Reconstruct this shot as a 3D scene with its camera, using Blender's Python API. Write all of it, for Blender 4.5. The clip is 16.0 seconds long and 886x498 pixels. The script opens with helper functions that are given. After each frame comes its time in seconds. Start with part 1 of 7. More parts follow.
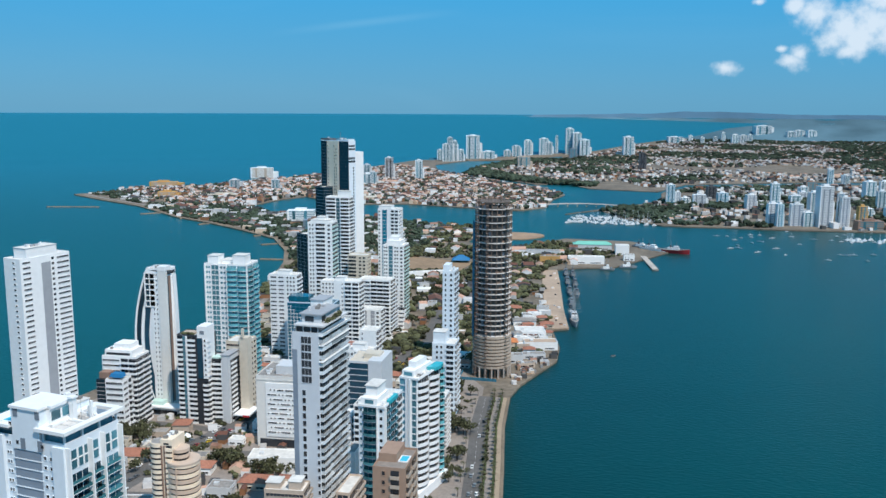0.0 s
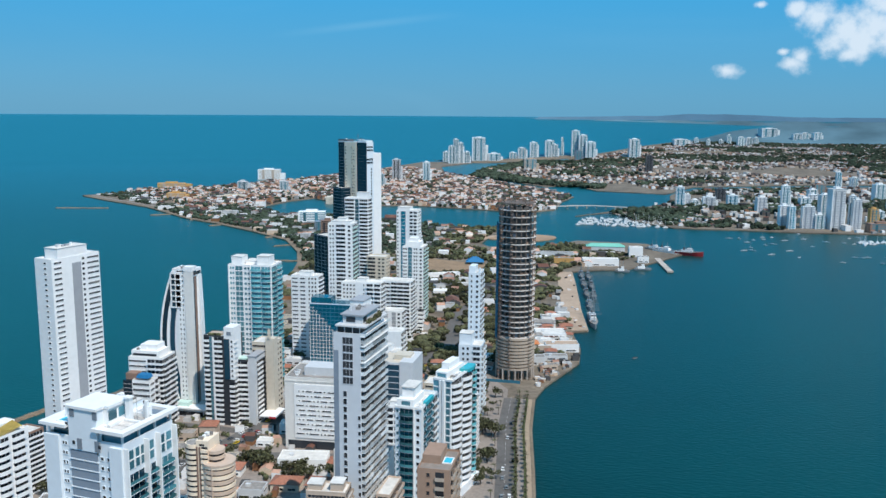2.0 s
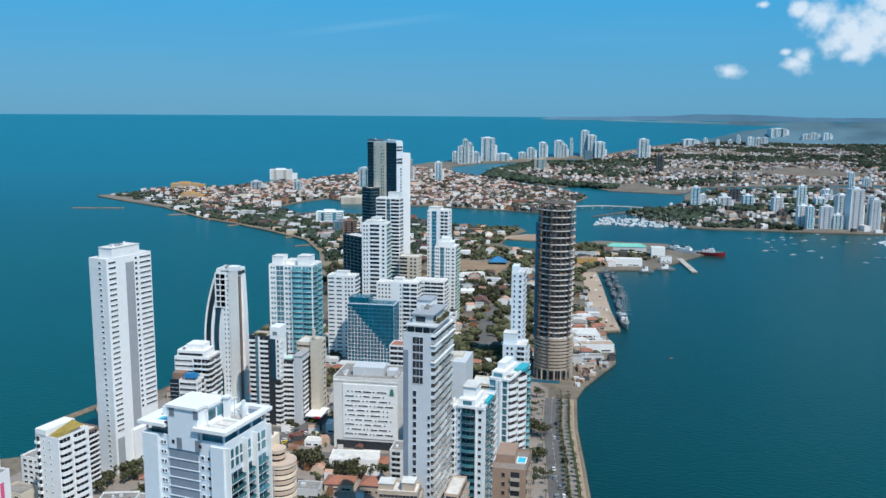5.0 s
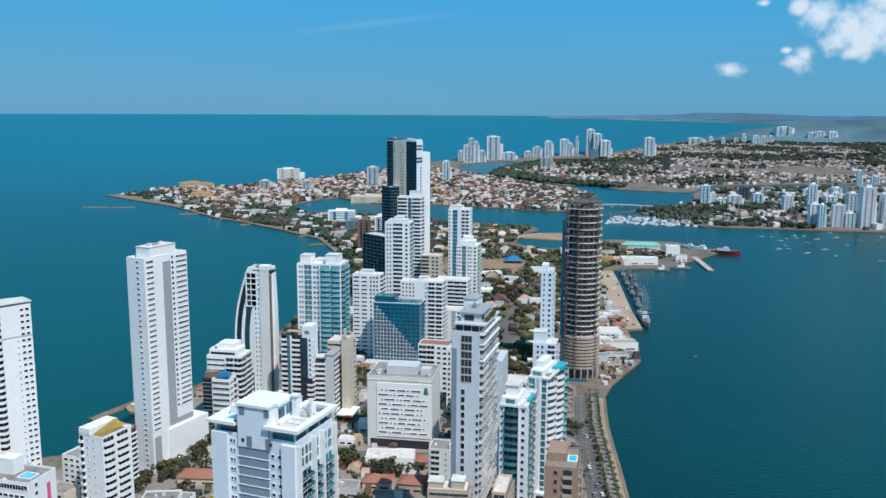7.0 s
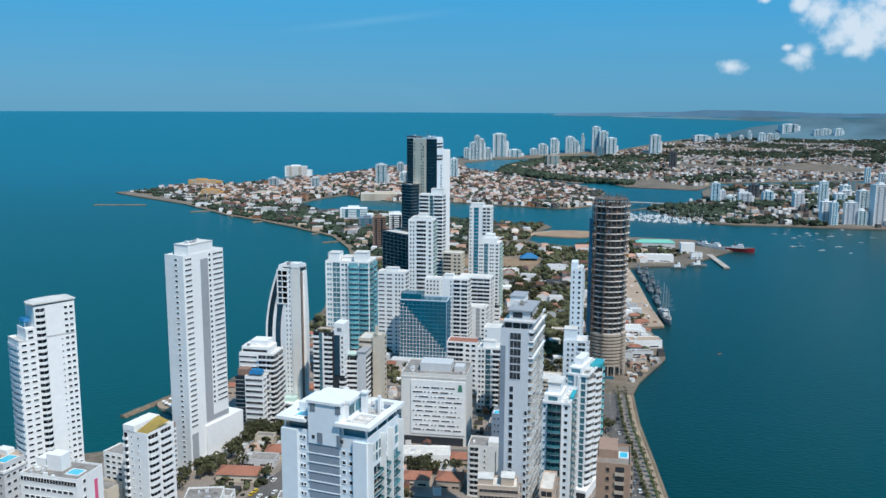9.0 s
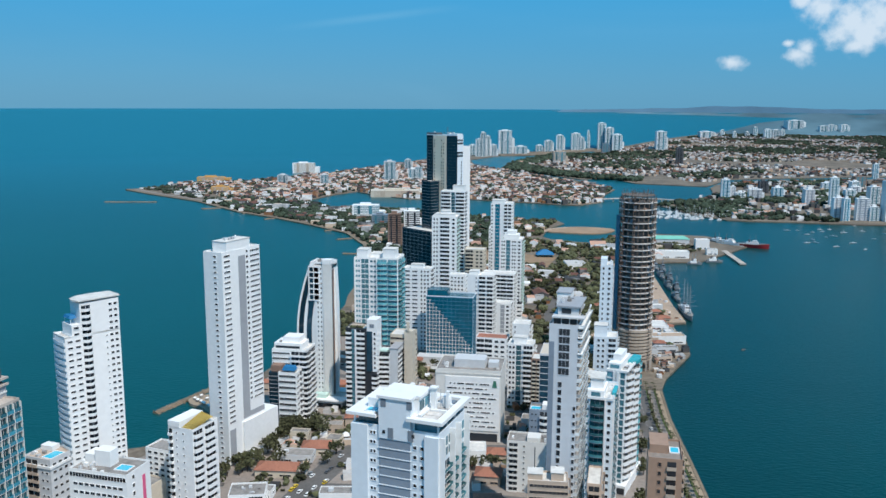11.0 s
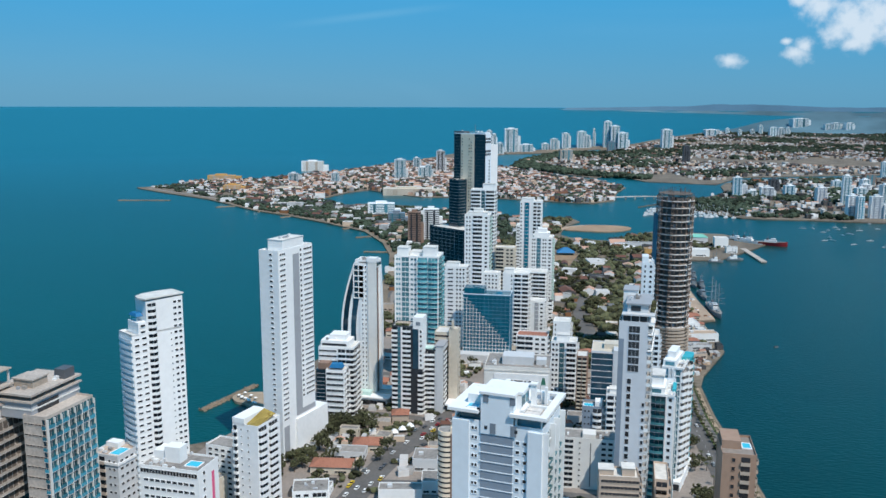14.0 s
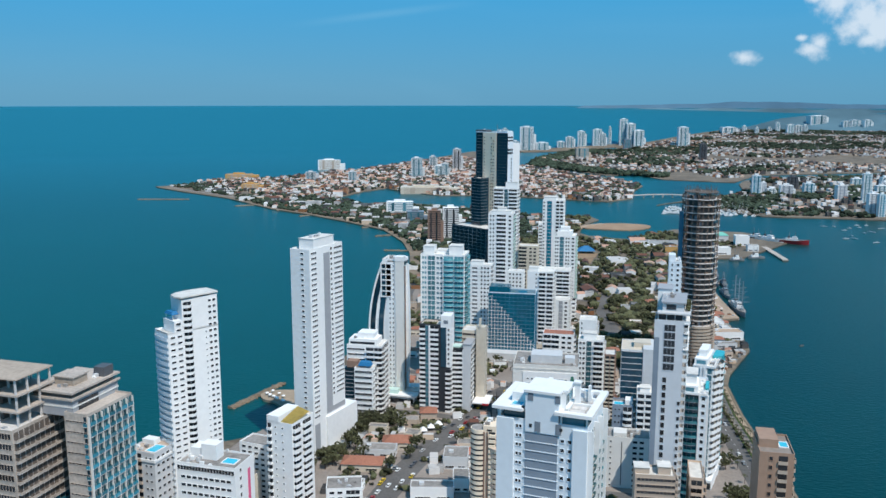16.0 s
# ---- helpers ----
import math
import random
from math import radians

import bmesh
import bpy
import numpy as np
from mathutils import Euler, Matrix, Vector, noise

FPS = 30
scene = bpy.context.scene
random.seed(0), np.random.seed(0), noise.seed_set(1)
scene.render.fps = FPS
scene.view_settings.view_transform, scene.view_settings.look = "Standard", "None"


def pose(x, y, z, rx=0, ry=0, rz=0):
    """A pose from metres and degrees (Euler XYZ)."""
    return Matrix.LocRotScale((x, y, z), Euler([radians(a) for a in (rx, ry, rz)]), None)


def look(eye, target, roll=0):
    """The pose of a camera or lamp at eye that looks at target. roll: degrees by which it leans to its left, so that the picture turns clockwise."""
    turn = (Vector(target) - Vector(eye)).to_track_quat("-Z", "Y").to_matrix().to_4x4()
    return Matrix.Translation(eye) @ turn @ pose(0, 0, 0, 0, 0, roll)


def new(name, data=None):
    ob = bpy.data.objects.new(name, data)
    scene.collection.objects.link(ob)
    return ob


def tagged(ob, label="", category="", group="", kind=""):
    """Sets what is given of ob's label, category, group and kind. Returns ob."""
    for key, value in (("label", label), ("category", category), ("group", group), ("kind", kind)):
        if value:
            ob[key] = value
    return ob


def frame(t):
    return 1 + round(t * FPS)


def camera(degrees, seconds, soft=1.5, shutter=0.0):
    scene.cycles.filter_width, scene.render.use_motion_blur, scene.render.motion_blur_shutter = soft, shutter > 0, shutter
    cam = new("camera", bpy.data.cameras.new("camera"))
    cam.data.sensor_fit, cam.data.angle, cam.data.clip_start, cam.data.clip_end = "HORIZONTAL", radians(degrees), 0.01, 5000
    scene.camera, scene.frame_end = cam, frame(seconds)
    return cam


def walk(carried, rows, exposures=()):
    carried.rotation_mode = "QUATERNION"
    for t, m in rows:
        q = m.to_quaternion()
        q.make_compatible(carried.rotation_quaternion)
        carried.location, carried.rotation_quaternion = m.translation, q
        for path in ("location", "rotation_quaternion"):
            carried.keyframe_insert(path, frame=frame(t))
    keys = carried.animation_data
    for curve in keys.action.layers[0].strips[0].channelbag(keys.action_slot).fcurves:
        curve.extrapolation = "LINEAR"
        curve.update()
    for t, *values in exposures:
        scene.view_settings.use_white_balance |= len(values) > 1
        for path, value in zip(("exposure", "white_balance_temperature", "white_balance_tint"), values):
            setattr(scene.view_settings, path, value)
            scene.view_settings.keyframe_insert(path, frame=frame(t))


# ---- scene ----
cam = camera(54.5, 16.0)
SITE = 0.85  # metres of the place to one unit of the plan
PATH = [
    (0, (-1.83, -0.55, 239.02), (-22.06, 96.03, 222.72), 0.3),
    (0.5, (-6.74, -1.04, 238.63), (-26.98, 95.54, 222.38), 0.4),
    (1, (-11.54, -1.2, 238.09), (-31.88, 95.35, 221.89), 0.4),
    (1.5, (-16.45, -1.73, 237.89), (-36.79, 94.82, 221.79), 0.4),
    (2, (-21.49, -2.64, 237.72), (-41.88, 93.97, 221.67), 0.4),
    (2.5, (-26.48, -3.64, 237.57), (-46.87, 92.96, 221.52), 0.4),
    (3, (-31.71, -4.84, 237.51), (-52.14, 91.77, 221.51), 0.4),
    (3.5, (-36.71, -5.93, 237.53), (-57.2, 90.64, 221.53), 0.4),
    (4, (-42.11, -7.28, 237.58), (-62.66, 89.25, 221.58), 0.4),
    (6.5, (-70.14, -13.16, 236.81), (-90.79, 83.34, 220.71), 0.4),
    (7, (-75.58, -14.88, 237.11), (-96.29, 81.64, 220.96), 0.3),
    (7.5, (-81.22, -16.35, 237.21), (-101.93, 80.16, 220.96), 0.3),
    (8, (-86.96, -17.63, 237.14), (-107.67, 78.88, 220.89), 0.3),
    (8.5, (-92.52, -19.44, 237.21), (-113.24, 77.02, 220.86), 0.3),
    (9, (-98.01, -21.08, 237.35), (-118.78, 75.34, 220.9), 0.3),
    (11.5, (-126.13, -29.73, 237.47), (-146.97, 66.61, 220.57), 0.2),
    (12, (-131.75, -31.79, 237.64), (-152.58, 64.54, 220.69), 0.2),
    (12.5, (-137.25, -33.91, 237.85), (-158.09, 62.43, 220.85), 0.2),
    (13, (-142.95, -35.59, 237.75), (-163.79, 60.74, 220.75), 0.2),
    (13.5, (-148.91, -37.32, 237.72), (-169.65, 59.0, 220.67), 0.2),
    (14, (-154.37, -39.42, 238.07), (-175.0, 56.93, 221.02), 0.2),
    (14.5, (-158.85, -40.91, 238.39), (-179.69, 55.42, 221.29), 0.1),
    (15, (-162.36, -41.94, 238.53), (-183.46, 54.34, 221.34), 0.1),
    (15.5, (-164.08, -43.12, 238.63), (-185.62, 52.98, 221.43), 0),
    (16, (-164.72, -43.58, 238.66), (-186.83, 52.42, 221.41), -0),
]
walk(cam, [(t, look(Vector(eye) * SITE, Vector(target) * SITE, roll)) for t, eye, target, roll in PATH],
     exposures=[(0, 0.03), (6.5, 0.0), (9, -0.04), (16, -0.05)])

# ---- world, sun, exposure ----
SUN_TO = Vector((0.53, -0.50, 1.08)).normalized()
sun_data = bpy.data.lights.new("sun", "SUN")
sun_data.energy, sun_data.angle, sun_data.color = 4.15, radians(0.53), (1.0, 0.95, 0.88)
sun_ob = new("sun", sun_data)
sun_ob.matrix_world = look((300, -300, 900), Vector((300, -300, 900)) - SUN_TO)
world = bpy.data.worlds.new("sky")
scene.world = world
world.use_nodes = True


def wire(tree, kind, **values):
    """A node of that kind, with its plain properties or its inputs set."""
    n = tree.nodes.new(kind)
    for key, v in values.items():
        n.inputs[key.replace("_", " ")].default_value = v
    return n


def build_sky():
    tree = world.node_tree
    tree.nodes.clear()
    L = tree.links.new
    sky = tree.nodes.new("ShaderNodeTexSky")
    sky.sky_type, sky.sun_disc = "NISHITA", False
    sky.sun_elevation = math.asin(SUN_TO.z)
    sky.sun_rotation = math.atan2(SUN_TO.x, SUN_TO.y)
    sky.altitude, sky.air_density, sky.dust_density, sky.ozone_density = 200, 1.0, 0.3, 4.0
    tint = tree.nodes.new("ShaderNodeMix")
    tint.data_type, tint.blend_type = "RGBA", "MIX"
    tint.inputs[0].default_value = 0.88
    tint.inputs[7].default_value = (0.40, 3.25, 6.1, 1)
    L(sky.outputs[0], tint.inputs[6])
    # the blue is deepest low down; higher up the plain sky takes over
    up = tree.nodes.new("ShaderNodeSeparateXYZ")
    rise = tree.nodes.new("ShaderNodeMapRange")
    rise.inputs[1].default_value, rise.inputs[2].default_value, rise.inputs[3].default_value, rise.inputs[4].default_value = 0.40, 0.80, 0.90, 0.45
    low = tree.nodes.new("ShaderNodeMapRange")
    low.inputs[1].default_value, low.inputs[2].default_value = 0.0, 0.13
    L(up.outputs["Z"], low.inputs[0])
    blue = tree.nodes.new("ShaderNodeMix")
    blue.data_type = "RGBA"
    blue.inputs[6].default_value, blue.inputs[7].default_value = (0.66, 3.10, 5.25, 1), (0.28, 3.45, 6.85, 1)
    L(low.outputs[0], blue.inputs[0])
    L(blue.outputs[2], tint.inputs[7])
    L(up.outputs["Z"], rise.inputs[0])
    L(rise.outputs[0], tint.inputs[0])
    # clouds: soft white banks high in one quarter of the sky, and a thin veil
    co = tree.nodes.new("ShaderNodeTexCoord")
    L(co.outputs["Generated"], up.inputs[0])
    big = tree.nodes.new("ShaderNodeTexNoise")
    big.inputs["Scale"].default_value, big.inputs["Detail"].default_value, big.inputs["Roughness"].default_value = 34, 9, 0.58
    L(co.outputs["Generated"], big.inputs["Vector"])
    total = None
    for centre, size, squash in CLOUDS:
        sub = tree.nodes.new("ShaderNodeVectorMath")
        sub.operation = "SUBTRACT"
        sub.inputs[1].default_value = centre
        L(co.outputs["Generated"], sub.inputs[0])
        sc = tree.nodes.new("ShaderNodeVectorMath")
        sc.operation = "MULTIPLY"
        sc.inputs[1].default_value = (1 / size, 1 / size, squash / size)
        L(sub.outputs[0], sc.inputs[0])
        ln = tree.nodes.new("ShaderNodeVectorMath")
        ln.operation = "LENGTH"
        L(sc.outputs[0], ln.inputs[0])
        inv = tree.nodes.new("ShaderNodeMath")
        inv.operation = "SUBTRACT"
        inv.inputs[0].default_value = 1.0
        L(ln.outputs["Value"], inv.inputs[1])
        if total is None:
            total = inv
        else:
            mx = tree.nodes.new("ShaderNodeMath")
            mx.operation = "MAXIMUM"
            L(total.outputs[0], mx.inputs[0])
            L(inv.outputs[0], mx.inputs[1])
            total = mx
    noise_in = tree.nodes.new("ShaderNodeMath")
    noise_in.operation = "MULTIPLY_ADD"
    noise_in.inputs[1].default_value, noise_in.inputs[2].default_value = 2.3, -1.1
    L(big.outputs[0], noise_in.inputs[0])
    add = tree.nodes.new("ShaderNodeMath")
    add.operation = "ADD"
    L(total.outputs[0], add.inputs[0])
    L(noise_in.outputs[0], add.inputs[1])
    ramp = tree.nodes.new("ShaderNodeMapRange")
    ramp.interpolation_type = "SMOOTHSTEP"
    ramp.inputs[1].default_value, ramp.inputs[2].default_value = 0.0, 0.92
    ramp.inputs[4].default_value = 0.82
    L(add.outputs[0], ramp.inputs[0])
    # thin high veil, drawn out along the horizon
    st = tree.nodes.new("ShaderNodeVectorMath")
    st.operation = "MULTIPLY"
    st.inputs[1].default_value = (2.0, 2.0, 12.0)
    L(co.outputs["Generated"], st.inputs[0])
    veil = tree.nodes.new("ShaderNodeTexNoise")
    veil.inputs["Scale"].default_value, veil.inputs["Detail"].default_value, veil.inputs["Distortion"].default_value = 1.6, 6, 0.8
    L(st.outputs[0], veil.inputs["Vector"])
    vr = tree.nodes.new("ShaderNodeMapRange")
    vr.interpolation_type = "SMOOTHSTEP"
    vr.inputs[1].default_value, vr.inputs[2].default_value, vr.inputs[4].default_value = 0.48, 0.88, 0.07
    L(veil.outputs[0], vr.inputs[0])
    mv = tree.nodes.new("ShaderNodeMix")
    mv.data_type = "RGBA"
    mv.inputs[7].default_value = (2.4, 5.2, 7.4, 1)
    L(tint.outputs[2], mv.inputs[6])
    # one thin drawn-out streak of cirrus
    spans = []
    for axis, reach in (((0.0918, 0.1242, -0.9880), 0.0065), ((0.9528, 0.2775, 0.1234), 0.124)):
        dot = tree.nodes.new("ShaderNodeVectorMath")
        dot.operation = "DOT_PRODUCT"
        dot.inputs[1].default_value = axis
        L(co.outputs["Generated"], dot.inputs[0])
        size = tree.nodes.new("ShaderNodeMath")
        size.operation = "ABSOLUTE"
        L(dot.outputs["Value"], size.inputs[0])
        fade = tree.nodes.new("ShaderNodeMapRange")
        fade.interpolation_type = "SMOOTHSTEP"
        fade.inputs[1].default_value, fade.inputs[2].default_value = 0.0, reach
        fade.inputs[3].default_value, fade.inputs[4].default_value = 1.0, 0.0
        L(size.outputs[0], fade.inputs[0])
        spans.append(fade)
    streak = tree.nodes.new("ShaderNodeMath")
    streak.operation = "MULTIPLY"
    L(spans[0].outputs[0], streak.inputs[0])
    L(spans[1].outputs[0], streak.inputs[1])
    thin = tree.nodes.new("ShaderNodeMath")
    thin.operation = "MULTIPLY_ADD"
    thin.inputs[1].default_value = 0.22
    L(streak.outputs[0], thin.inputs[0])
    L(vr.outputs[0], thin.inputs[2])
    L(thin.outputs[0], mv.inputs[0])
    mix = tree.nodes.new("ShaderNodeMix")
    mix.data_type = "RGBA"
    mix.inputs[7].default_value = (7.2, 8.1, 9.0, 1)
    L(ramp.outputs[0], mix.inputs[0])
    L(mv.outputs[2], mix.inputs[6])
    bg = tree.nodes.new("ShaderNodeBackground")
    bg.inputs[1].default_value = 0.108
    L(mix.outputs[2], bg.inputs[0])
    out = tree.nodes.new("ShaderNodeOutputWorld")
    L(bg.outputs[0], out.inputs[0])


CLOUDS = [((0.1689, 0.9799, 0.1063), 0.0133, 1.10), ((0.1892, 0.9772, 0.0962), 0.0255, 1.10), ((0.2130, 0.9736, 0.0823), 0.0299, 1.05), ((0.2311, 0.9705, 0.0687), 0.0282, 1.10), ((0.2409, 0.9665, 0.0887), 0.0352, 1.00), ((0.2604, 0.9627, 0.0734), 0.0333, 1.00), ((0.2473, 0.9631, 0.1065), 0.0266, 1.00), ((0.2219, 0.9733, 0.0587), 0.0166, 1.60), ((0.1003, 0.9940, 0.0436), 0.0176, 1.60), ((0.1698, 0.9842, 0.0500), 0.0167, 1.40), ((0.1756, 0.9828, 0.0577), 0.0133, 1.10), ((0.1580, 0.9855, 0.0625), 0.0093, 1.90), ((0.1323, 0.9849, 0.1113), 0.0075, 1.70)]
build_sky()

# ---- far ground: beyond FAR the distance is drawn in towards the eye's middle place, so that the horizon stands within reach ----
MID, FAR, RIM = Vector((-98.0, -21.0, 238.0)), 3900.0, 4900.0


def recede(p):
    d = Vector(p) - MID
    r = math.hypot(d.x, d.y)
    d.z -= r * r / 14.8e6
    if r > FAR:
        d *= (FAR + (RIM - FAR) * (1 - FAR / r)) / r
    return MID + d


# ---- materials ----
MATS = {}


def surface(name, colour, rough=0.6, metal=0.0, spread=0.12, grain=0.4, big=0.03, bump=0.0, per_object=0.0, per_island=0.0, spec=0.5, second=None):
    """Painted or mineral surface: base colour varied by a fine grain and by large stains, with an optional bump."""
    m = bpy.data.materials.new(name)
    m.use_nodes = True
    t = m.node_tree
    L = t.links.new
    b = t.nodes["Principled BSDF"]
    b.inputs["Roughness"].default_value, b.inputs["Metallic"].default_value = rough, metal
    b.inputs["Specular IOR Level"].default_value = spec
    co = t.nodes.new("ShaderNodeTexCoord")
    geo = t.nodes.new("ShaderNodeNewGeometry")
    fine = wire(t, "ShaderNodeTexNoise", Scale=grain, Detail=4.0)
    wide = wire(t, "ShaderNodeTexNoise", Scale=big, Detail=5.0)
    L(geo.outputs["Position"], fine.inputs["Vector"])
    L(geo.outputs["Position"], wide.inputs["Vector"])
    s = t.nodes.new("ShaderNodeMath")
    s.operation = "MULTIPLY_ADD"
    s.inputs[1].default_value = 0.5
    L(fine.outputs[0], s.inputs[0])
    s2 = t.nodes.new("ShaderNodeMath")
    s2.operation = "MULTIPLY"
    s2.inputs[1].default_value = 0.5
    L(wide.outputs[0], s2.inputs[0])
    L(s2.outputs[0], s.inputs[2])
    v = s
    for amount, source in ((per_object, "obj"), (per_island, "isl")):
        if amount:
            if source == "obj":
                info = t.nodes.new("ShaderNodeObjectInfo")
                sock = info.outputs["Random"]
            else:
                sock = geo.outputs["Random Per Island"]
            a = t.nodes.new("ShaderNodeMath")
            a.operation = "MULTIPLY_ADD"
            a.inputs[1].default_value = amount
            L(sock, a.inputs[0])
            L(v.outputs[0], a.inputs[2])
            v2 = t.nodes.new("ShaderNodeMath")
            v2.operation = "SUBTRACT"
            v2.inputs[1].default_value = amount / 2
            L(a.outputs[0], v2.inputs[0])
            v = v2
    ramp = t.nodes.new("ShaderNodeValToRGB")
    c = Vector(colour)
    lo, hi = c * (1 - spread * 1.6), c * (1 + spread)
    if second:
        hi = Vector(second)
    e = ramp.color_ramp.elements
    e[0].position, e[1].position = 0.30, 0.70
    e[0].color, e[1].color = (*[max(0, q) for q in lo], 1), (*[min(0.95, q) for q in hi], 1)
    L(v.outputs[0], ramp.inputs[0])
    L(ramp.outputs[0], b.inputs["Base Color"])
    if bump:
        bp = wire(t, "ShaderNodeBump", Strength=0.4, Distance=bump)
        L(fine.outputs[0], bp.inputs["Height"])
        L(bp.outputs[0], b.inputs["Normal"])
    MATS[name] = m
    return m


white = surface("white_paint", (0.84, 0.84, 0.83), 0.55, spread=0.05)
white_cool = surface("cool_white_paint", (0.73, 0.79, 0.835), 0.5, spread=0.05)
pale = surface("pale_grey_paint", (0.60, 0.61, 0.62), 0.55, spread=0.06)
grey = surface("grey_paint", (0.36, 0.37, 0.39), 0.6, spread=0.08)
dark_grey = surface("dark_grey_paint", (0.10, 0.105, 0.115), 0.5, spread=0.12)
blue_grey = surface("blue_grey_paint", (0.63, 0.655, 0.685), 0.55, spread=0.05)
ivory = surface("ivory_paint", (0.74, 0.72, 0.68), 0.55, spread=0.05)
slab_grey = surface("pale_site_concrete", (0.66, 0.63, 0.60), 0.85, spread=0.2, grain=0.9)
# near-black concrete, carrying the shade inside the open floors
site_grey = surface("shade_dark_site_concrete", (0.115, 0.11, 0.105), 0.9, spread=0.25, grain=0.7)
blue_frame = surface("blue_metal_frame", (0.03, 0.17, 0.28), 0.4, spread=0.1)
louvre_grey = surface("louvre_grey", (0.24, 0.29, 0.35), 0.4, spread=0.10)
black_panel = surface("black_panel", (0.028, 0.034, 0.042), 0.4, spread=0.1)
terrace_tile = surface("terrace_tiles", (0.40, 0.39, 0.38), 0.7, spread=0.2, grain=0.8)
tan = surface("tan_render", (0.37, 0.24, 0.17), 0.65, spread=0.12)
peach = surface("peach_render", (0.58, 0.45, 0.355), 0.65, spread=0.1)
light_beige = surface("light_beige_render", (0.86, 0.72, 0.56), 0.6, spread=0.06)
mint = surface("mint_paint", (0.52, 0.70, 0.64), 0.5, spread=0.06)
site_tan = surface("site_tan_concrete", (0.44, 0.36, 0.29), 0.9, spread=0.2, grain=0.7)
slate = surface("slate_panel", (0.20, 0.235, 0.275), 0.35, spread=0.10)
cream = surface("cream_paint", (0.62, 0.55, 0.45), 0.6, spread=0.08)
beige = surface("beige_render", (0.50, 0.40, 0.32), 0.65, spread=0.10)
brown = surface("brown_render", (0.27, 0.17, 0.125), 0.65, spread=0.12)
concrete = surface("raw_concrete", (0.49, 0.425, 0.37), 0.85, spread=0.25, grain=0.9, big=0.06)
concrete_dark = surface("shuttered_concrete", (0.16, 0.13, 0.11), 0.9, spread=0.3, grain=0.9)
ochre = surface("ochre_render", (0.58, 0.33, 0.11), 0.75, spread=0.12)
ochre_roof = surface("orange_sheet_roof", (0.56, 0.20, 0.07), 0.7, spread=0.12, grain=1.0)
red_tile = surface("terracotta_tiles", (0.36, 0.15, 0.095), 0.8, spread=0.3, grain=1.4)
yellow_roof = surface("yellow_roof_felt", (0.55, 0.42, 0.12), 0.8, spread=0.2)
roof_grey = surface("weathered_roof", (0.30, 0.28, 0.26), 0.85, spread=0.3, grain=0.5, big=0.08, per_island=0.3)
roof_light = surface("light_roof", (0.66, 0.64, 0.60), 0.8, spread=0.18, grain=0.4, big=0.08)
turf = surface("dry_ground", (0.185, 0.15, 0.112), 0.95, spread=0.4, grain=0.25, big=0.02)
lawn = surface("lawn", (0.08, 0.11, 0.035), 0.95, spread=0.35, grain=0.3, big=0.03)
earth = surface("bare_earth", (0.30, 0.20, 0.12), 0.95, spread=0.2, grain=0.2, big=0.03)
sand = surface("sand", (0.36, 0.28, 0.20), 0.95, spread=0.15, grain=0.3)
asphalt = surface("asphalt", (0.125, 0.118, 0.112), 0.9, spread=0.25, grain=0.8, big=0.05)
paving = surface("paving", (0.27, 0.23, 0.20), 0.85, spread=0.2, grain=0.6, big=0.05)
rock = surface("rock", (0.22, 0.17, 0.12), 0.95, spread=0.35, grain=0.6)
bark = surface("bark", (0.10, 0.07, 0.05), 0.95, spread=0.3)
leaf = surface("foliage", (0.078, 0.081, 0.041), 0.85, spread=0.45, grain=0.6, big=0.05, per_island=0.5, spec=0.2)
leaf_far = surface("far_foliage", (0.050, 0.068, 0.046), 0.95, spread=0.4, grain=0.05, big=0.01, per_island=0.5, spec=0.1)
steel = surface("painted_steel", (0.22, 0.255, 0.275), 0.5, spread=0.2, per_object=0.2)
red_hull = surface("red_hull", (0.25, 0.02, 0.025), 0.5, spread=0.2)
blue_net = surface("blue_netting", (0.03, 0.16, 0.24), 0.8, spread=0.25)
green_roof = surface("green_sheet_roof", (0.18, 0.50, 0.40), 0.6, spread=0.12)
teal_trim = surface("teal_glass_trim", (0.05, 0.42, 0.48), 0.2, spread=0.15)
pool_blue = surface("pool_tiles", (0.06, 0.52, 0.70), 0.15, spread=0.08)
blue_awning = surface("blue_canvas", (0.01, 0.16, 0.36), 0.7, spread=0.1)
pink = surface("pink_paint", (0.75, 0.12, 0.25), 0.6, spread=0.1)
far_white = surface("far_white_paint", (0.74, 0.76, 0.77), 0.7, spread=0.12, per_object=0.25)
ochre_wall = surface("warm_house_render", (0.48, 0.22, 0.10), 0.85, spread=0.3, grain=0.1, per_island=1.0, second=(0.62, 0.48, 0.36))
house_wall = surface("house_render", (0.26, 0.25, 0.25), 0.85, spread=0.45, grain=0.1, per_island=1.3, second=(0.80, 0.79, 0.78))
house_roof = surface("house_roofs", (0.30, 0.13, 0.09), 0.9, spread=0.35, grain=0.1, per_island=1.2, second=(0.50, 0.30, 0.22))
roof_mixed = surface("mixed_flat_roofs", (0.17, 0.165, 0.165), 0.9, spread=0.5, grain=0.1, per_island=1.3, second=(0.52, 0.50, 0.48))


def glass(name, colour, rough=0.12, spread=0.3, per_object=0.5):
    return surface(name, colour, rough, spread=spread, grain=0.35, big=0.05, per_object=per_object, spec=0.6)


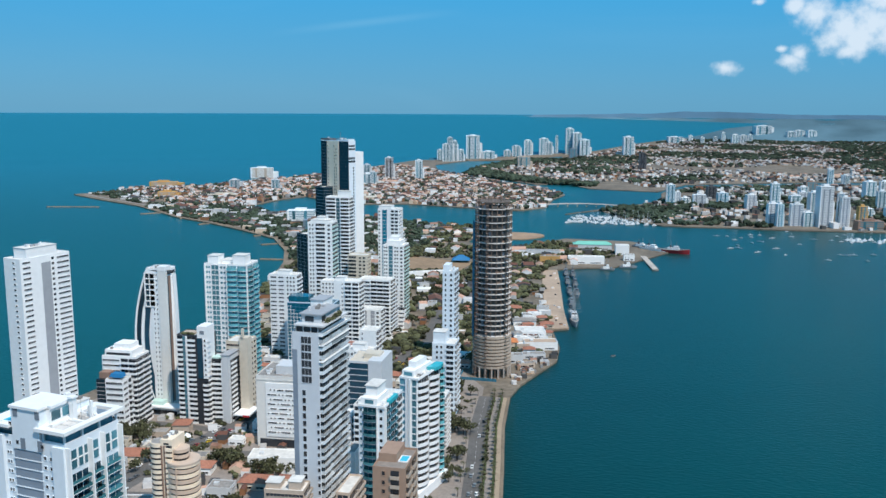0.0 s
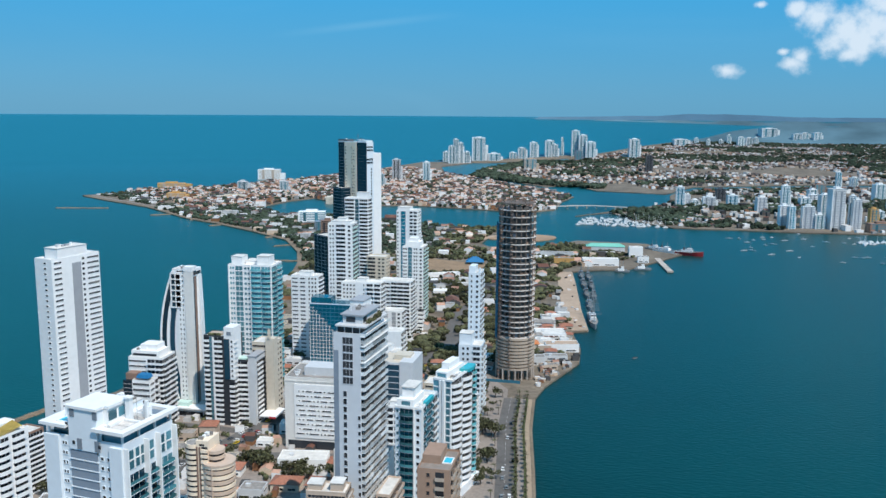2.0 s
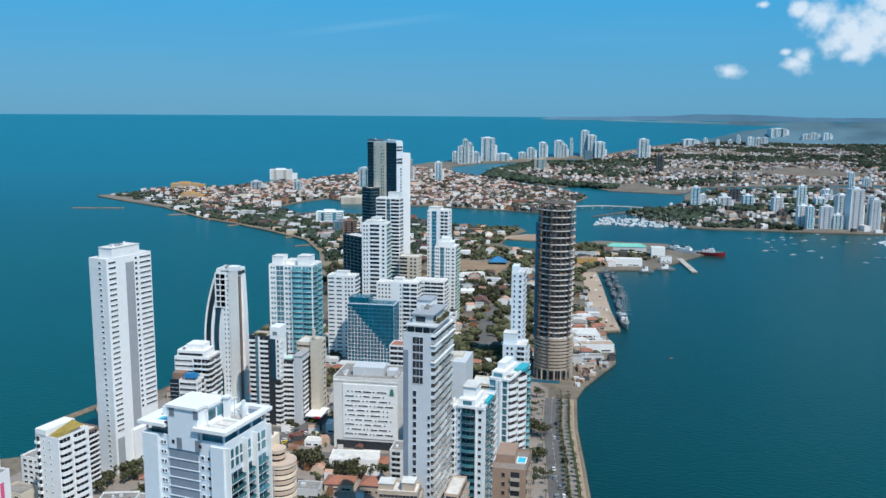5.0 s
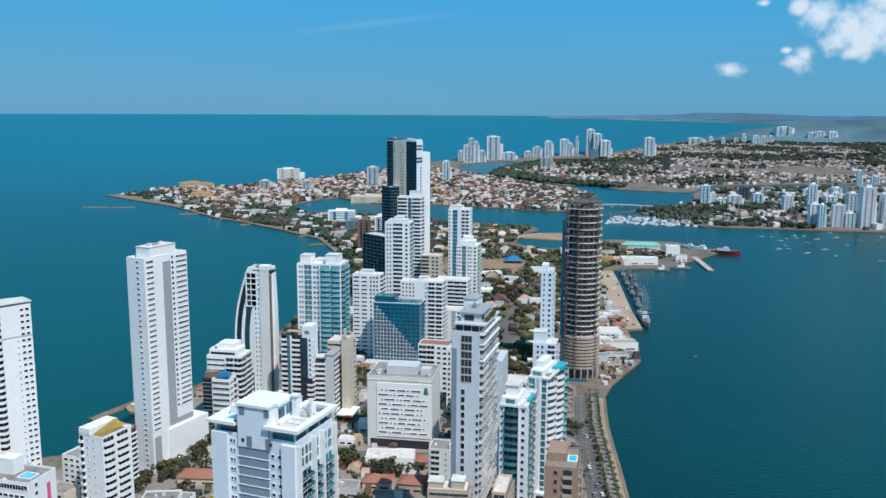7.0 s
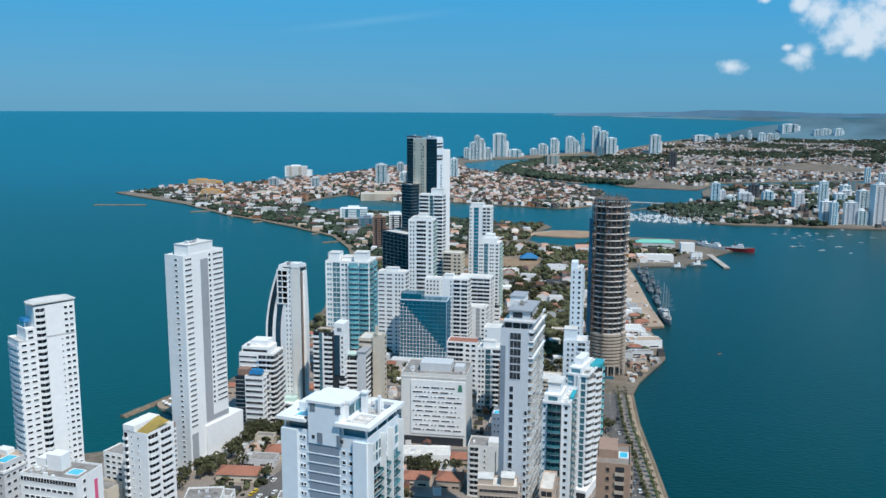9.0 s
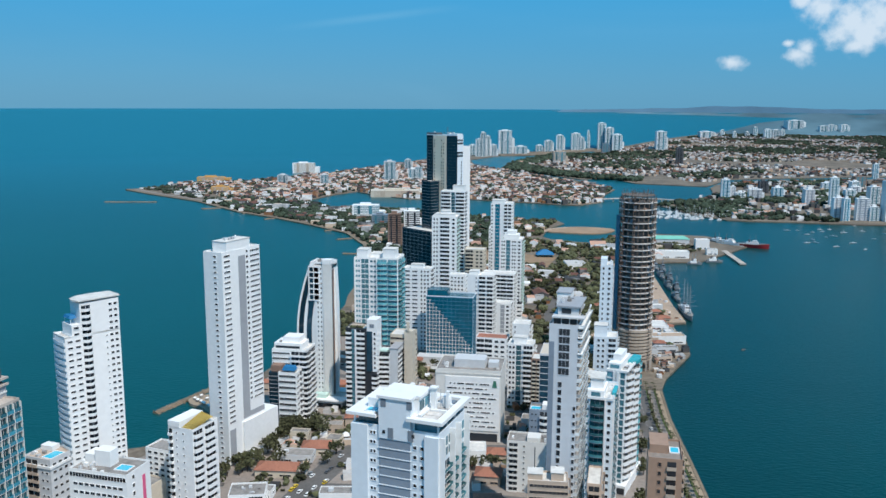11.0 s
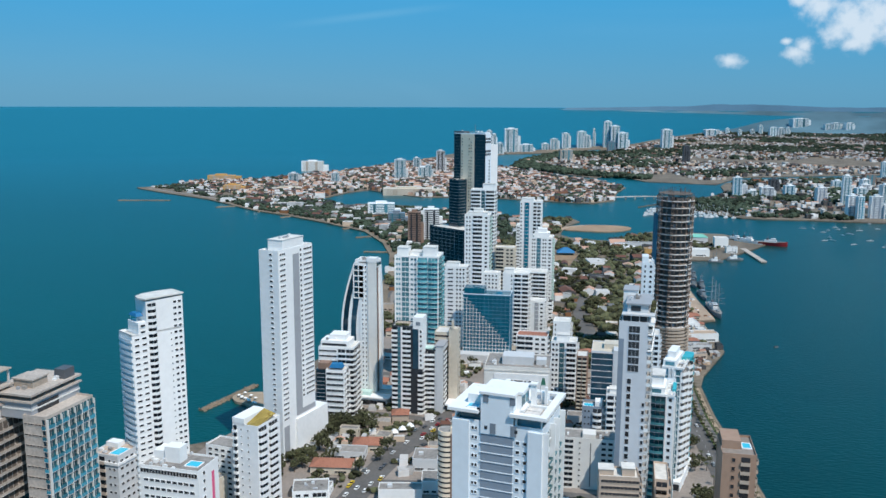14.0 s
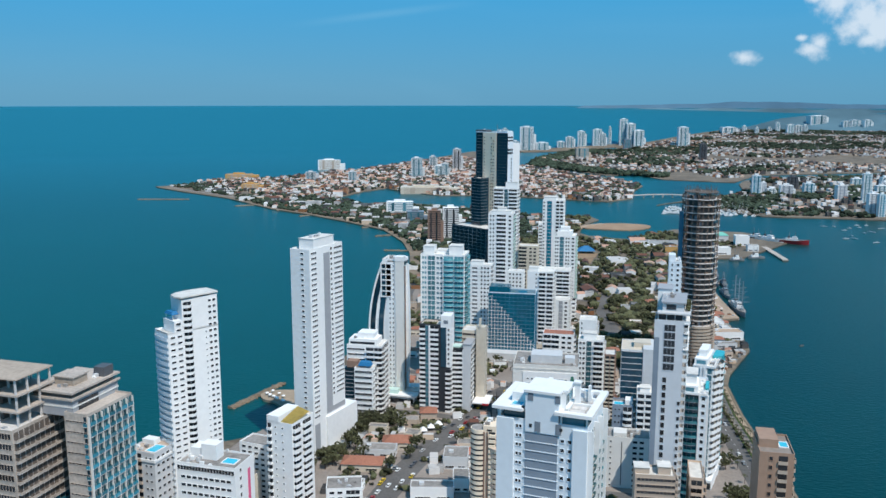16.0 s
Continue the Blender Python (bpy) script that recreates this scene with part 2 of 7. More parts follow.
pane_dark = glass("dark_window_glass", (0.022, 0.028, 0.036))
pane_blue = glass("blue_curtain_glass", (0.010, 0.19, 0.29))
pane_teal = glass("teal_window_glass", (0.07, 0.20, 0.25))
rail_teal = glass("teal_railing_glass", (0.13, 0.38, 0.42), 0.15)
rail_mid = glass("blue_green_railing_glass", (0.06, 0.21, 0.24), 0.15)
pane_night = glass("night_blue_glass", (0.012, 0.035, 0.052), 0.1)
rail_bright = glass("bright_teal_railing_glass", (0.035, 0.23, 0.31), 0.15)
rail_pale = glass("pale_grey_railing_glass", (0.62, 0.65, 0.66), 0.2)
pane_petrol = glass("petrol_blue_glass", (0.02, 0.11, 0.135))
pane_aqua = glass("aqua_window_glass", (0.11, 0.28, 0.33))
pane_deep = glass("deep_blue_glass", (0.012, 0.045, 0.070))


def water_material():
    m = bpy.data.materials.new("sea_water")
    m.use_nodes = True
    t = m.node_tree
    L = t.links.new
    b = t.nodes["Principled BSDF"]
    b.inputs["Roughness"].default_value = 0.30
    b.inputs["IOR"].default_value = 1.33
    b.inputs["Specular IOR Level"].default_value = 0.42
    geo = t.nodes.new("ShaderNodeNewGeometry")
    wide = wire(t, "ShaderNodeTexNoise", Scale=0.0016, Detail=4.0)
    mid = wire(t, "ShaderNodeTexNoise", Scale=0.02, Detail=6.0)
    wave = wire(t, "ShaderNodeTexNoise", Scale=0.22, Detail=6.0)
    st = t.nodes.new("ShaderNodeVectorMath")
    st.operation = "MULTIPLY"
    st.inputs[1].default_value = (1.0, 2.2, 1.0)
    L(geo.outputs["Position"], st.inputs[0])
    for n in (wide, mid, wave):
        L(st.outputs[0], n.inputs["Vector"])
    ramp = t.nodes.new("ShaderNodeValToRGB")
    e = ramp.color_ramp.elements
    e[0].position, e[1].position = 0.3, 0.72
    e[0].color, e[1].color = (0.0005, 0.051, 0.050, 1), (0.0005, 0.069, 0.068, 1)
    mixv = t.nodes.new("ShaderNodeMath")
    mixv.operation = "MULTIPLY_ADD"
    mixv.inputs[1].default_value = 0.35
    sc = t.nodes.new("ShaderNodeMath")
    sc.operation = "MULTIPLY"
    sc.inputs[1].default_value = 0.65
    L(wide.outputs[0], sc.inputs[0])
    L(mid.outputs[0], mixv.inputs[0])
    L(sc.outputs[0], mixv.inputs[2])
    L(mixv.outputs[0], ramp.inputs[0])
    # shallow bay green, open sea blue beyond the cape; horizon haze and sheen painted in
    sep = t.nodes.new("ShaderNodeSeparateXYZ")
    L(geo.outputs["Position"], sep.inputs[0])
    off = t.nodes.new("ShaderNodeMath")
    off.operation = "MULTIPLY_ADD"
    off.inputs[1].default_value = -0.45
    L(sep.outputs["X"], off.inputs[0])
    L(sep.outputs["Y"], off.inputs[2])
    deep = t.nodes.new("ShaderNodeMapRange")
    deep.interpolation_type = "SMOOTHSTEP"
    deep.inputs[1].default_value, deep.inputs[2].default_value = 900.0, 4500.0
    L(off.outputs[0], deep.inputs[0])
    sea = t.nodes.new("ShaderNodeMix")
    sea.data_type = "RGBA"
    sea.inputs[7].default_value = (0.010, 0.138, 0.205, 1)
    L(deep.outputs[0], sea.inputs[0])
    # sheltered inner bay, darkest off the quay wall; lens and view-angle darkening painted in
    bay = t.nodes.new("ShaderNodeMapRange")
    bay.inputs[1].default_value, bay.inputs[2].default_value = -110.0, -62.0
    bay.inputs[3].default_value, bay.inputs[4].default_value = 1.0, 0.52
    L(sep.outputs["X"], bay.inputs[0])
    middle = t.nodes.new("ShaderNodeMapRange")
    middle.inputs[1].default_value, middle.inputs[2].default_value = -60.0, 120.0
    middle.inputs[3].default_value, middle.inputs[4].default_value = 0.52, 0.76
    L(sep.outputs["X"], middle.inputs[0])
    basin = t.nodes.new("ShaderNodeMath")
    basin.operation = "MAXIMUM"
    L(bay.outputs[0], basin.inputs[0])
    L(middle.outputs[0], basin.inputs[1])
    shade = t.nodes.new("ShaderNodeVectorMath")
    shade.operation = "SCALE"
    L(ramp.outputs[0], shade.inputs[0])
    L(basin.outputs[0], shade.inputs["Scale"])
    L(shade.outputs[0], sea.inputs[6])
    L(sea.outputs[2], b.inputs["Base Color"])
    bp = wire(t, "ShaderNodeBump", Strength=0.32, Distance=1.2)
    L(wave.outputs[0], bp.inputs["Height"])
    L(bp.outputs[0], b.inputs["Normal"])
    MATS["sea_water"] = m
    return m


water_mat = water_material()


# ---- mesh helpers ----
def box(bm, x0, y0, z0, x1, y1, z1, mat=0):
    v = [bm.verts.new(p) for p in ((x0, y0, z0), (x1, y0, z0), (x1, y1, z0), (x0, y1, z0), (x0, y0, z1), (x1, y0, z1), (x1, y1, z1), (x0, y1, z1))]
    for ids in ((3, 2, 1, 0), (4, 5, 6, 7), (0, 1, 5, 4), (1, 2, 6, 5), (2, 3, 7, 6), (3, 0, 4, 7)):
        f = bm.faces.new([v[i] for i in ids])
        f.material_index = mat
    return v


def prism(bm, outline, z0, z1, mat=0, top_scale=1.0, cap=True):
    """A prism over an outline (counter-clockwise)."""
    cx = sum(p[0] for p in outline) / len(outline)
    cy = sum(p[1] for p in outline) / len(outline)
    lo = [bm.verts.new((x, y, z0)) for x, y in outline]
    hi = [bm.verts.new((cx + (x - cx) * top_scale, cy + (y - cy) * top_scale, z1)) for x, y in outline]
    n = len(outline)
    for i in range(n):
        f = bm.faces.new((lo[i], lo[(i + 1) % n], hi[(i + 1) % n], hi[i]))
        f.material_index = mat
    if cap:
        for loop in (lo[::-1], hi):
            f = bm.faces.new(loop)
            f.material_index = mat


def mesh_of(name, bm, *mats):
    me = bpy.data.meshes.new(name)
    bm.to_mesh(me)
    bm.free()
    for m in mats:
        me.materials.append(m)
    return me


def part(name, bm, material, parent, label=""):
    mats = material if isinstance(material, (list, tuple)) else (material,)
    ob = new(name, bm if isinstance(bm, bpy.types.Mesh) else mesh_of(name, bm, *mats))
    ob.parent = parent
    if label:
        ob["label"] = label
    return ob


def thing(name, x, y, z, yaw, label, category, group="", kind=""):
    ob = new(name)
    ob.matrix_basis = pose(x, y, z, 0, 0, yaw)
    return tagged(ob, label, category, group, kind)


def boxes(name, material, parent, *dims, label=""):
    bm = bmesh.new()
    for d in dims:
        box(bm, *d)
    return part(name, bm, material, parent, label)


CACHE = {}


def cached(key, make):
    if key not in CACHE:
        CACHE[key] = make()
    return CACHE[key]


def at(ob, x, y, z, turn=0.0):
    ob.matrix_basis = pose(x, y, z, 0, 0, turn)
    return ob


from mathutils.geometry import tessellate_polygon


# ---- sea and land ----
def build_sea():
    bm = bmesh.new()
    rings = [0, 60, 150, 300, 600, 1000, 1600, 2400, 3300, 3900, 4600, 5600, 7000, 9000, 12000, 17000, 26000, 40000, 59000]
    n = 96
    rows = []
    for r in rings:
        if r == 0:
            rows.append([bm.verts.new(recede((MID.x, MID.y, 0)))])
        else:
            rows.append([bm.verts.new(recede((MID.x + r * math.cos(a * 2 * math.pi / n), MID.y + r * math.sin(a * 2 * math.pi / n), 0))) for a in range(n)])
    for i in range(1, len(rows)):
        for a in range(n):
            b = (a + 1) % n
            if i == 1:
                bm.faces.new((rows[0][0], rows[1][a], rows[1][b]))
            else:
                bm.faces.new((rows[i - 1][a], rows[i][a], rows[i][b], rows[i - 1][b]))
    for f in bm.faces:
        f.smooth = True
    ob = new("water", mesh_of("water", bm, water_mat))
    return tagged(ob, "open teal-blue sea and calm bay water with fine ripples", "sea", kind="structure")


build_sea()


def smooth_outline(points, steps=4):
    """A closed outline rounded through its corner points."""
    n, out = len(points), []
    for i in range(n):
        p0, p1, p2, p3 = (Vector(points[(i + k) % n]) for k in (-1, 0, 1, 2))
        for s in range(steps):
            t = s / steps
            out.append(0.5 * ((2 * p1) + (p2 - p0) * t + (2 * p0 - 5 * p1 + 4 * p2 - p3) * t * t + (3 * p1 - p0 - 3 * p2 + p3) * t * t * t))
    return [(p.x, p.y) for p in out]


def sheet(name, outline, z, thick, material, label, category, far=False, kind="structure", cuts=0):
    """A piece of ground with an edge."""
    bm = bmesh.new()
    area = sum(outline[i - 1][0] * outline[i][1] - outline[i][0] * outline[i - 1][1] for i in range(len(outline)))
    if area < 0:
        outline = outline[::-1]
    hi = [bm.verts.new((x, y, z)) for x, y in outline]
    lo = [bm.verts.new((x, y, z - thick)) for x, y in outline]
    n = len(hi)
    for tri_ids in tessellate_polygon([[Vector((x, y, 0)) for x, y in outline]]):
        bm.faces.new([hi[i] for i in tri_ids])
    for i in range(n):
        bm.faces.new((lo[i], lo[(i + 1) % n], hi[(i + 1) % n], hi[i]))
    bmesh.ops.recalc_face_normals(bm, faces=bm.faces)
    if far:
        for _ in range(cuts):
            long_edges = [e for e in bm.edges if e.calc_length() > 300]
            bmesh.ops.subdivide_edges(bm, edges=long_edges, cuts=1, use_grid_fill=False)
            bmesh.ops.triangulate(bm, faces=[f for f in bm.faces if len(f.verts) > 3])
        for v in bm.verts:
            v.co = recede(v.co)
    ob = new(name, mesh_of(name, bm, material))
    return tagged(ob, label, category, kind=kind)


PENINSULA = [(-583, 420), (-495, 446), (-443, 478), (-424, 495), (-414, 525), (-424, 556), (-438, 590), (-430, 640), (-425, 760), (-440, 900), (-470, 1100), (-505, 1230),
             (-547, 1336), (-616, 1455), (-720, 1543), (-830, 1627), (-941, 1694), (-1139, 1868), (-1325, 1981), (-1457, 2067), (-1400, 2130), (-1250, 2350), (-1120, 2650),
             (-1040, 3000), (-960, 3500), (-899, 3961), (-760, 4050), (-690, 3800), (-771, 3500), (-690, 3191), (-560, 3000), (-420, 2800), (-277, 2640), (-235, 2536), (-158, 2386), (-179, 2259),
             (-184, 2060), (-240, 1985), (-405, 2025), (-523, 2057), (-652, 2023), (-771, 2101), (-829, 2159), (-862, 2076), (-880, 1935), (-789, 1819), (-729, 1870), (-607, 1834),
             (-458, 1742), (-366, 1705), (-327, 1708), (-257, 1704), (-243, 1670), (-262, 1610), (-268, 1540), (-268, 1495), (-250, 1466), (-200, 1446)]
EAST_SHORE = [(-152, 1448), (-139, 1515), (-103, 1575), (19, 1567), (83, 1475), (46, 1405), (-12, 1300), (-58, 1285), (-94, 1262), (-84, 1169), (-68, 1010), (-55, 918), (-71, 908), (-58, 842), (-57, 795),
              (-82, 716), (-87, 684), (-82, 612), (-72.5, 540), (-65, 478), (-52, 380), (-36, 280), (0, 120), (40, -150), (120, -700), (-300, -1200), (-900, -900), (-800, 100)]
ground = sheet("ground", PENINSULA + EAST_SHORE, 1.6, 4.0, turf, "low sandy peninsula with dry soil and worn paving", "ground")
MANGA = [(-128, 1945), (-56, 2035), (0, 1900), (77, 1800), (199, 1801), (326, 1791), (503, 1803), (900, 1790), (1500, 1700), (2200, 2600), (1500, 3100), (600, 2900), (200, 2700), (103, 2487), (95, 2290), (-20, 2110)]
sheet("ground_island", smooth_outline(MANGA, 2), 1.8, 4, turf, "built-up island across the bay", "ground")
MAINLAND = [(-899, 3961), (-558, 4213), (-143, 4923), (87, 5941), (400, 7000), (3000, 7000), (7000, 6500), (9000, 4000), (4000, 2300),
            (2250, 2650), (1500, 3200), (600, 3000), (190, 2800), (95, 2540), (-105, 2590), (-183, 2747), (-270, 2680), (-400, 2850), (-540, 3050), (-588, 3280), (-450, 3669), (-273, 4058), (-296, 4300), (-490, 3990), (-682, 3803), (-760, 4050)]
# distance haze is put into this land's base colour as pale blue
ground_far = surface("haze_tinted_far_land", (0.105, 0.19, 0.235), 1.0, spread=0.4, grain=0.004, big=0.0012, spec=0.0)
sheet("ground_mainland", MAINLAND, 2.0, 4, turf, "flat coastal mainland running to the horizon", "ground", far=True, cuts=6)
FARLAND = [(400, 6990), (702, 8011), (1416, 11519), (2600, 15500), (1500, 19000), (-2000, 27000), (-3500, 34000), (6000, 40000), (26000, 36000), (30000, 15000), (14000, 4000), (9000, 4000), (7000, 6490), (3000, 6990)]
sheet("ground_horizon", FARLAND, 2.0, 4, ground_far, "wooded lowland along the horizon tinted with haze blue", "ground", far=True, cuts=6)


# ---- facade pieces ----
def window_mesh(w, h, pane, frame_mat):
    """Framed window with recessed panes, one connected shell."""
    def make():
        bm = bmesh.new()
        t, k = 0.14, max(1, int(w / 1.7))
        xs = [-w / 2 - t]
        for i in range(k):
            xs += [-w / 2 + w * i / k + (0.05 if i else 0), -w / 2 + w * (i + 1) / k - (0.05 if i < k - 1 else 0)]
        xs.append(w / 2 + t)
        zs = [-t, 0, h, h + t]
        seen = {}

        def vert(x, y, z):
            key = (round(x, 3), round(y, 3), round(z, 3))
            if key not in seen:
                seen[key] = bm.verts.new((x, y, z))
            return seen[key]

        def quad(pts, m):
            f = bm.faces.new([vert(*q) for q in pts])
            f.material_index = m

        fy, py = -0.2, -0.04
        for a in range(len(xs) - 1):
            for c in range(3):
                x0, x1, z0, z1 = xs[a], xs[a + 1], zs[c], zs[c + 1]
                if c == 1 and a % 2 == 1:
                    quad(((x0, py, z0), (x1, py, z0), (x1, py, z1), (x0, py, z1)), 0)
                    quad(((x0, fy, z0), (x1, fy, z0), (x1, py, z0), (x0, py, z0)), 1)
                    quad(((x0, py, z1), (x1, py, z1), (x1, fy, z1), (x0, fy, z1)), 1)
                    quad(((x0, fy, z1), (x0, fy, z0), (x0, py, z0), (x0, py, z1)), 1)
                    quad(((x1, fy, z0), (x1, fy, z1), (x1, py, z1), (x1, py, z0)), 1)
                else:
                    quad(((x0, fy, z0), (x1, fy, z0), (x1, fy, z1), (x0, fy, z1)), 1)
        xa, xb, za, zb = xs[0], xs[-1], zs[0], zs[-1]
        quad(((xa, fy, za), (xa, 0.05, za), (xb, 0.05, za), (xb, fy, za)), 1)
        quad(((xa, fy, zb), (xb, fy, zb), (xb, 0.05, zb), (xa, 0.05, zb)), 1)
        quad(((xa, fy, za), (xa, fy, zb), (xa, 0.05, zb), (xa, 0.05, za)), 1)
        quad(((xb, fy, za), (xb, 0.05, za), (xb, 0.05, zb), (xb, fy, zb)), 1)
        return mesh_of("window", bm, pane, frame_mat)
    return cached(("win", round(w, 2), round(h, 2), pane.name, frame_mat.name), make)


def balcony_mesh(w, d, fh, pane, slab_mat, rail_mat, bulge=0.0, rh=1.3):
    """Slab, railing and the glazed doors behind them, as one shell; bulge bows the front outwards."""
    def make():
        bm, seen, t = bmesh.new(), {}, 0.12
        steps = 8 if bulge else 1

        def vert(x, y, z):
            key = (round(x, 3), round(y, 3), round(z, 3))
            if key not in seen:
                seen[key] = bm.verts.new((x, y, z))
            return seen[key]

        def face(m, *pts):
            bm.faces.new([vert(*p) for p in pts]).material_index = m

        outer = [(-w / 2, 0.0)] + [(-w / 2 + w * i / steps, -d - bulge * math.sin(math.pi * i / steps)) for i in range(steps + 1)] + [(w / 2, 0.0)]
        inner = [(-w / 2 + t, -0.06)] + [(-w / 2 + t + (w - 2 * t) * i / steps, -d + t - bulge * math.sin(math.pi * i / steps)) for i in range(steps + 1)] + [(w / 2 - t, -0.06)]
        for (xa, ya), (xb, yb), (ia, ja), (ib, jb) in zip(outer, outer[1:], inner, inner[1:]):
            face(0, (xa, ya, -0.2), (xb, yb, -0.2), (xb, yb, 0.05), (xa, ya, 0.05))
            face(2, (xa, ya, 0.05), (xb, yb, 0.05), (xb, yb, rh), (xa, ya, rh))
            face(2, (xa, ya, rh), (xb, yb, rh), (ib, jb, rh), (ia, ja, rh))
            face(2, (ib, jb, 0.05), (ia, ja, 0.05), (ia, ja, rh), (ib, jb, rh))
        face(0, *[(x, y, -0.2) for x, y in outer])
        # doors: recessed panes between proud posts along the back
        n, x0, x1 = max(1, int(w / 2.2)), -w / 2 + t, w / 2 - t
        back = [(x0, -0.06)]
        for i in range(1, n):
            x = x0 + (x1 - x0) * i / n
            back += [(x - 0.07, -0.06), (x - 0.07, -0.14), (x + 0.07, -0.14), (x + 0.07, -0.06)]
        back.append((x1, -0.06))
        for (xa, ya), (xb, yb) in zip(back, back[1:]):
            face(1 if ya == yb == -0.06 else 0, (xa, ya, 0.05), (xb, yb, 0.05), (xb, yb, fh - 0.45), (xa, ya, fh - 0.45))
        face(3, *[(x, y, 0.05) for x, y in inner + back[-2:0:-1]])
        return mesh_of("balcony", bm, slab_mat, pane, rail_mat, terrace_tile)
    return cached(("bal", round(w, 2), round(d, 2), round(fh, 2), pane.name, slab_mat.name, rail_mat.name, bulge, rh), make)


class Face:
    """One side of a block: places pieces by the distance along it and the height."""
    def __init__(self, parent, x, y, turn):
        self.parent, self.turn, self.heap = parent, turn, None
        self.origin = Vector((x, y, 0))
        self.along = Vector((math.cos(radians(turn)), math.sin(radians(turn)), 0))

    def put(self, name, mesh, s, z, out=0.0, label=""):
        if self.heap is not None:
            n = Vector((self.along.y, -self.along.x, 0))
            p = self.origin + self.along * s + n * out
            self.heap.append((name, mesh, pose(p.x, p.y, z, 0, 0, self.turn)))
            return None
        ob = part(name, mesh, None, self.parent, label)
        n = Vector((self.along.y, -self.along.x, 0))
        p = self.origin + self.along * s + n * out
        return at(ob, p.x, p.y, z, self.turn)

    def gather(self):
        """Far-off rows of small pieces: from here on they are kept back and joined."""
        self.heap = []

    def join(self):
        if self.heap:
            bm, name = bmesh.new(), self.heap[0][0]
            for _, mesh, m in self.heap:
                old = len(bm.verts)
                bm.from_mesh(mesh)
                bm.verts.ensure_lookup_table()
                for v in bm.verts[old:]:
                    v.co = m @ v.co
            ob = part(name + "_column", mesh_of(name + "_column", bm, *self.heap[0][1].materials), None, self.parent)
            ob["kind"] = "stuff"
        self.heap = None

    def slab(self, name, material, s0, s1, z0, z1, out, depth=0.0, label=""):
        bm = bmesh.new()
        box(bm, s0, -out, z0, s1, depth, z1)
        ob = part(name, bm, material, self.parent, label)
        return at(ob, self.origin.x, self.origin.y, 0, self.turn)


def faces_of(parent, a, b):
    """Front, right, back and left side of a block that spans x from -a to 0 and y from 0 to b."""
    return Face(parent, -a, 0, 0), Face(parent, 0, 0, 90), Face(parent, 0, b, 180), Face(parent, -a, b, 270)


def dress(face, spec, z0, fh, floors, wall, joined=False):
    """spec: rows of (kind, from, to, options). joined: small far pieces go into one mesh a column."""
    for row in spec:
        if joined:
            face.gather()
        dress_column(face, row, z0, fh, floors, wall)
        if joined:
            face.join()


def dress_column(face, row, z0, fh, floors, wall):
    for kind, s0, s1, o in (row,):
        w, mid = s1 - s0, (s0 + s1) / 2
        pane, frame_mat = o.get("pane", pane_dark), o.get("frame", wall)
        first, last = o.get("first", 0), o.get("last", floors)
        if kind == "panel":
            face.slab("panel", o["mat"], s0, s1, z0 + first * fh, z0 + last * fh, o.get("out", 0.12), label=o.get("label", ""))
            continue
        if kind == "glass":
            face.slab("glazing", pane, s0, s1, z0 + first * fh, z0 + last * fh, 0.08)
            for k in range(first, last + 1):
                face.put("mullion", cached(("mul", round(w, 2), o.get("bar", 0.3), frame_mat.name), lambda: bar_mesh(w, o.get("bar", 0.3), frame_mat)), mid, z0 + k * fh, 0.0)
            n = o.get("n", 0)
            for i in range(n + 1 if n else 0):
                face.slab("mullion", frame_mat, s0 + w * i / n - 0.12, s0 + w * i / n + 0.12, z0 + first * fh, z0 + last * fh, 0.25)
            continue
        for k in range(first, last):
            z = z0 + k * fh
            if kind == "win":
                n = o.get("n", 1)
                ww = o.get("w", w / n * 0.6)
                hh = o.get("h", fh * 0.45)
                for i in range(n):
                    face.put("window", window_mesh(ww, hh, pane, frame_mat), s0 + w * (i + 0.5) / n, z + o.get("sill", fh * 0.32))
            elif kind == "strip":
                face.put("window", window_mesh(w, o.get("h", fh * 0.45), pane, frame_mat), mid, z + fh * 0.32)
            elif kind == "balc":
                n = o.get("n", 1)
                for i in range(n):
                    face.put("balcony", balcony_mesh(w / n - o.get("gap", 0.3), o.get("d", 1.5), fh, pane, frame_mat, o.get("rail", frame_mat), o.get("bulge", 0.0), o.get("rh", fh * 0.36)), s0 + w * (i + 0.5) / n, z + 0.1)


def bar_mesh(w, t, mat):
    bm = bmesh.new()
    box(bm, -w / 2, -0.3, -t / 2, w / 2, 0, t / 2)
    return mesh_of("mullion", bm, mat)


def parapet(parent, a, b, h, mat, t=0.3, up=1.1, x=0.0, y=0.0, name="parapet"):
    bm = bmesh.new()
    for d in ((x - a, y, x, y + t), (x - a, y + b - t, x, y + b), (x - a, y + t, x - a + t, y + b - t), (x - t, y + t, x, y + b - t)):
        box(bm, d[0], d[1], h, d[2], d[3], h + up)
    return part(name, bm, mat, parent)


FOOT = []


def free(x, y, margin=4.0):
    """Whether a spot lies clear of all the blocks."""
    for cx, cy, a, b, yaw in FOOT:
        dx, dy = x - cx, y - cy
        k, s = math.cos(radians(yaw)), math.sin(radians(yaw))
        u, v = dx * k + dy * s, -dx * s + dy * k
        if -a - margin < u < margin and -margin < v < b + margin:
            return False
    return True


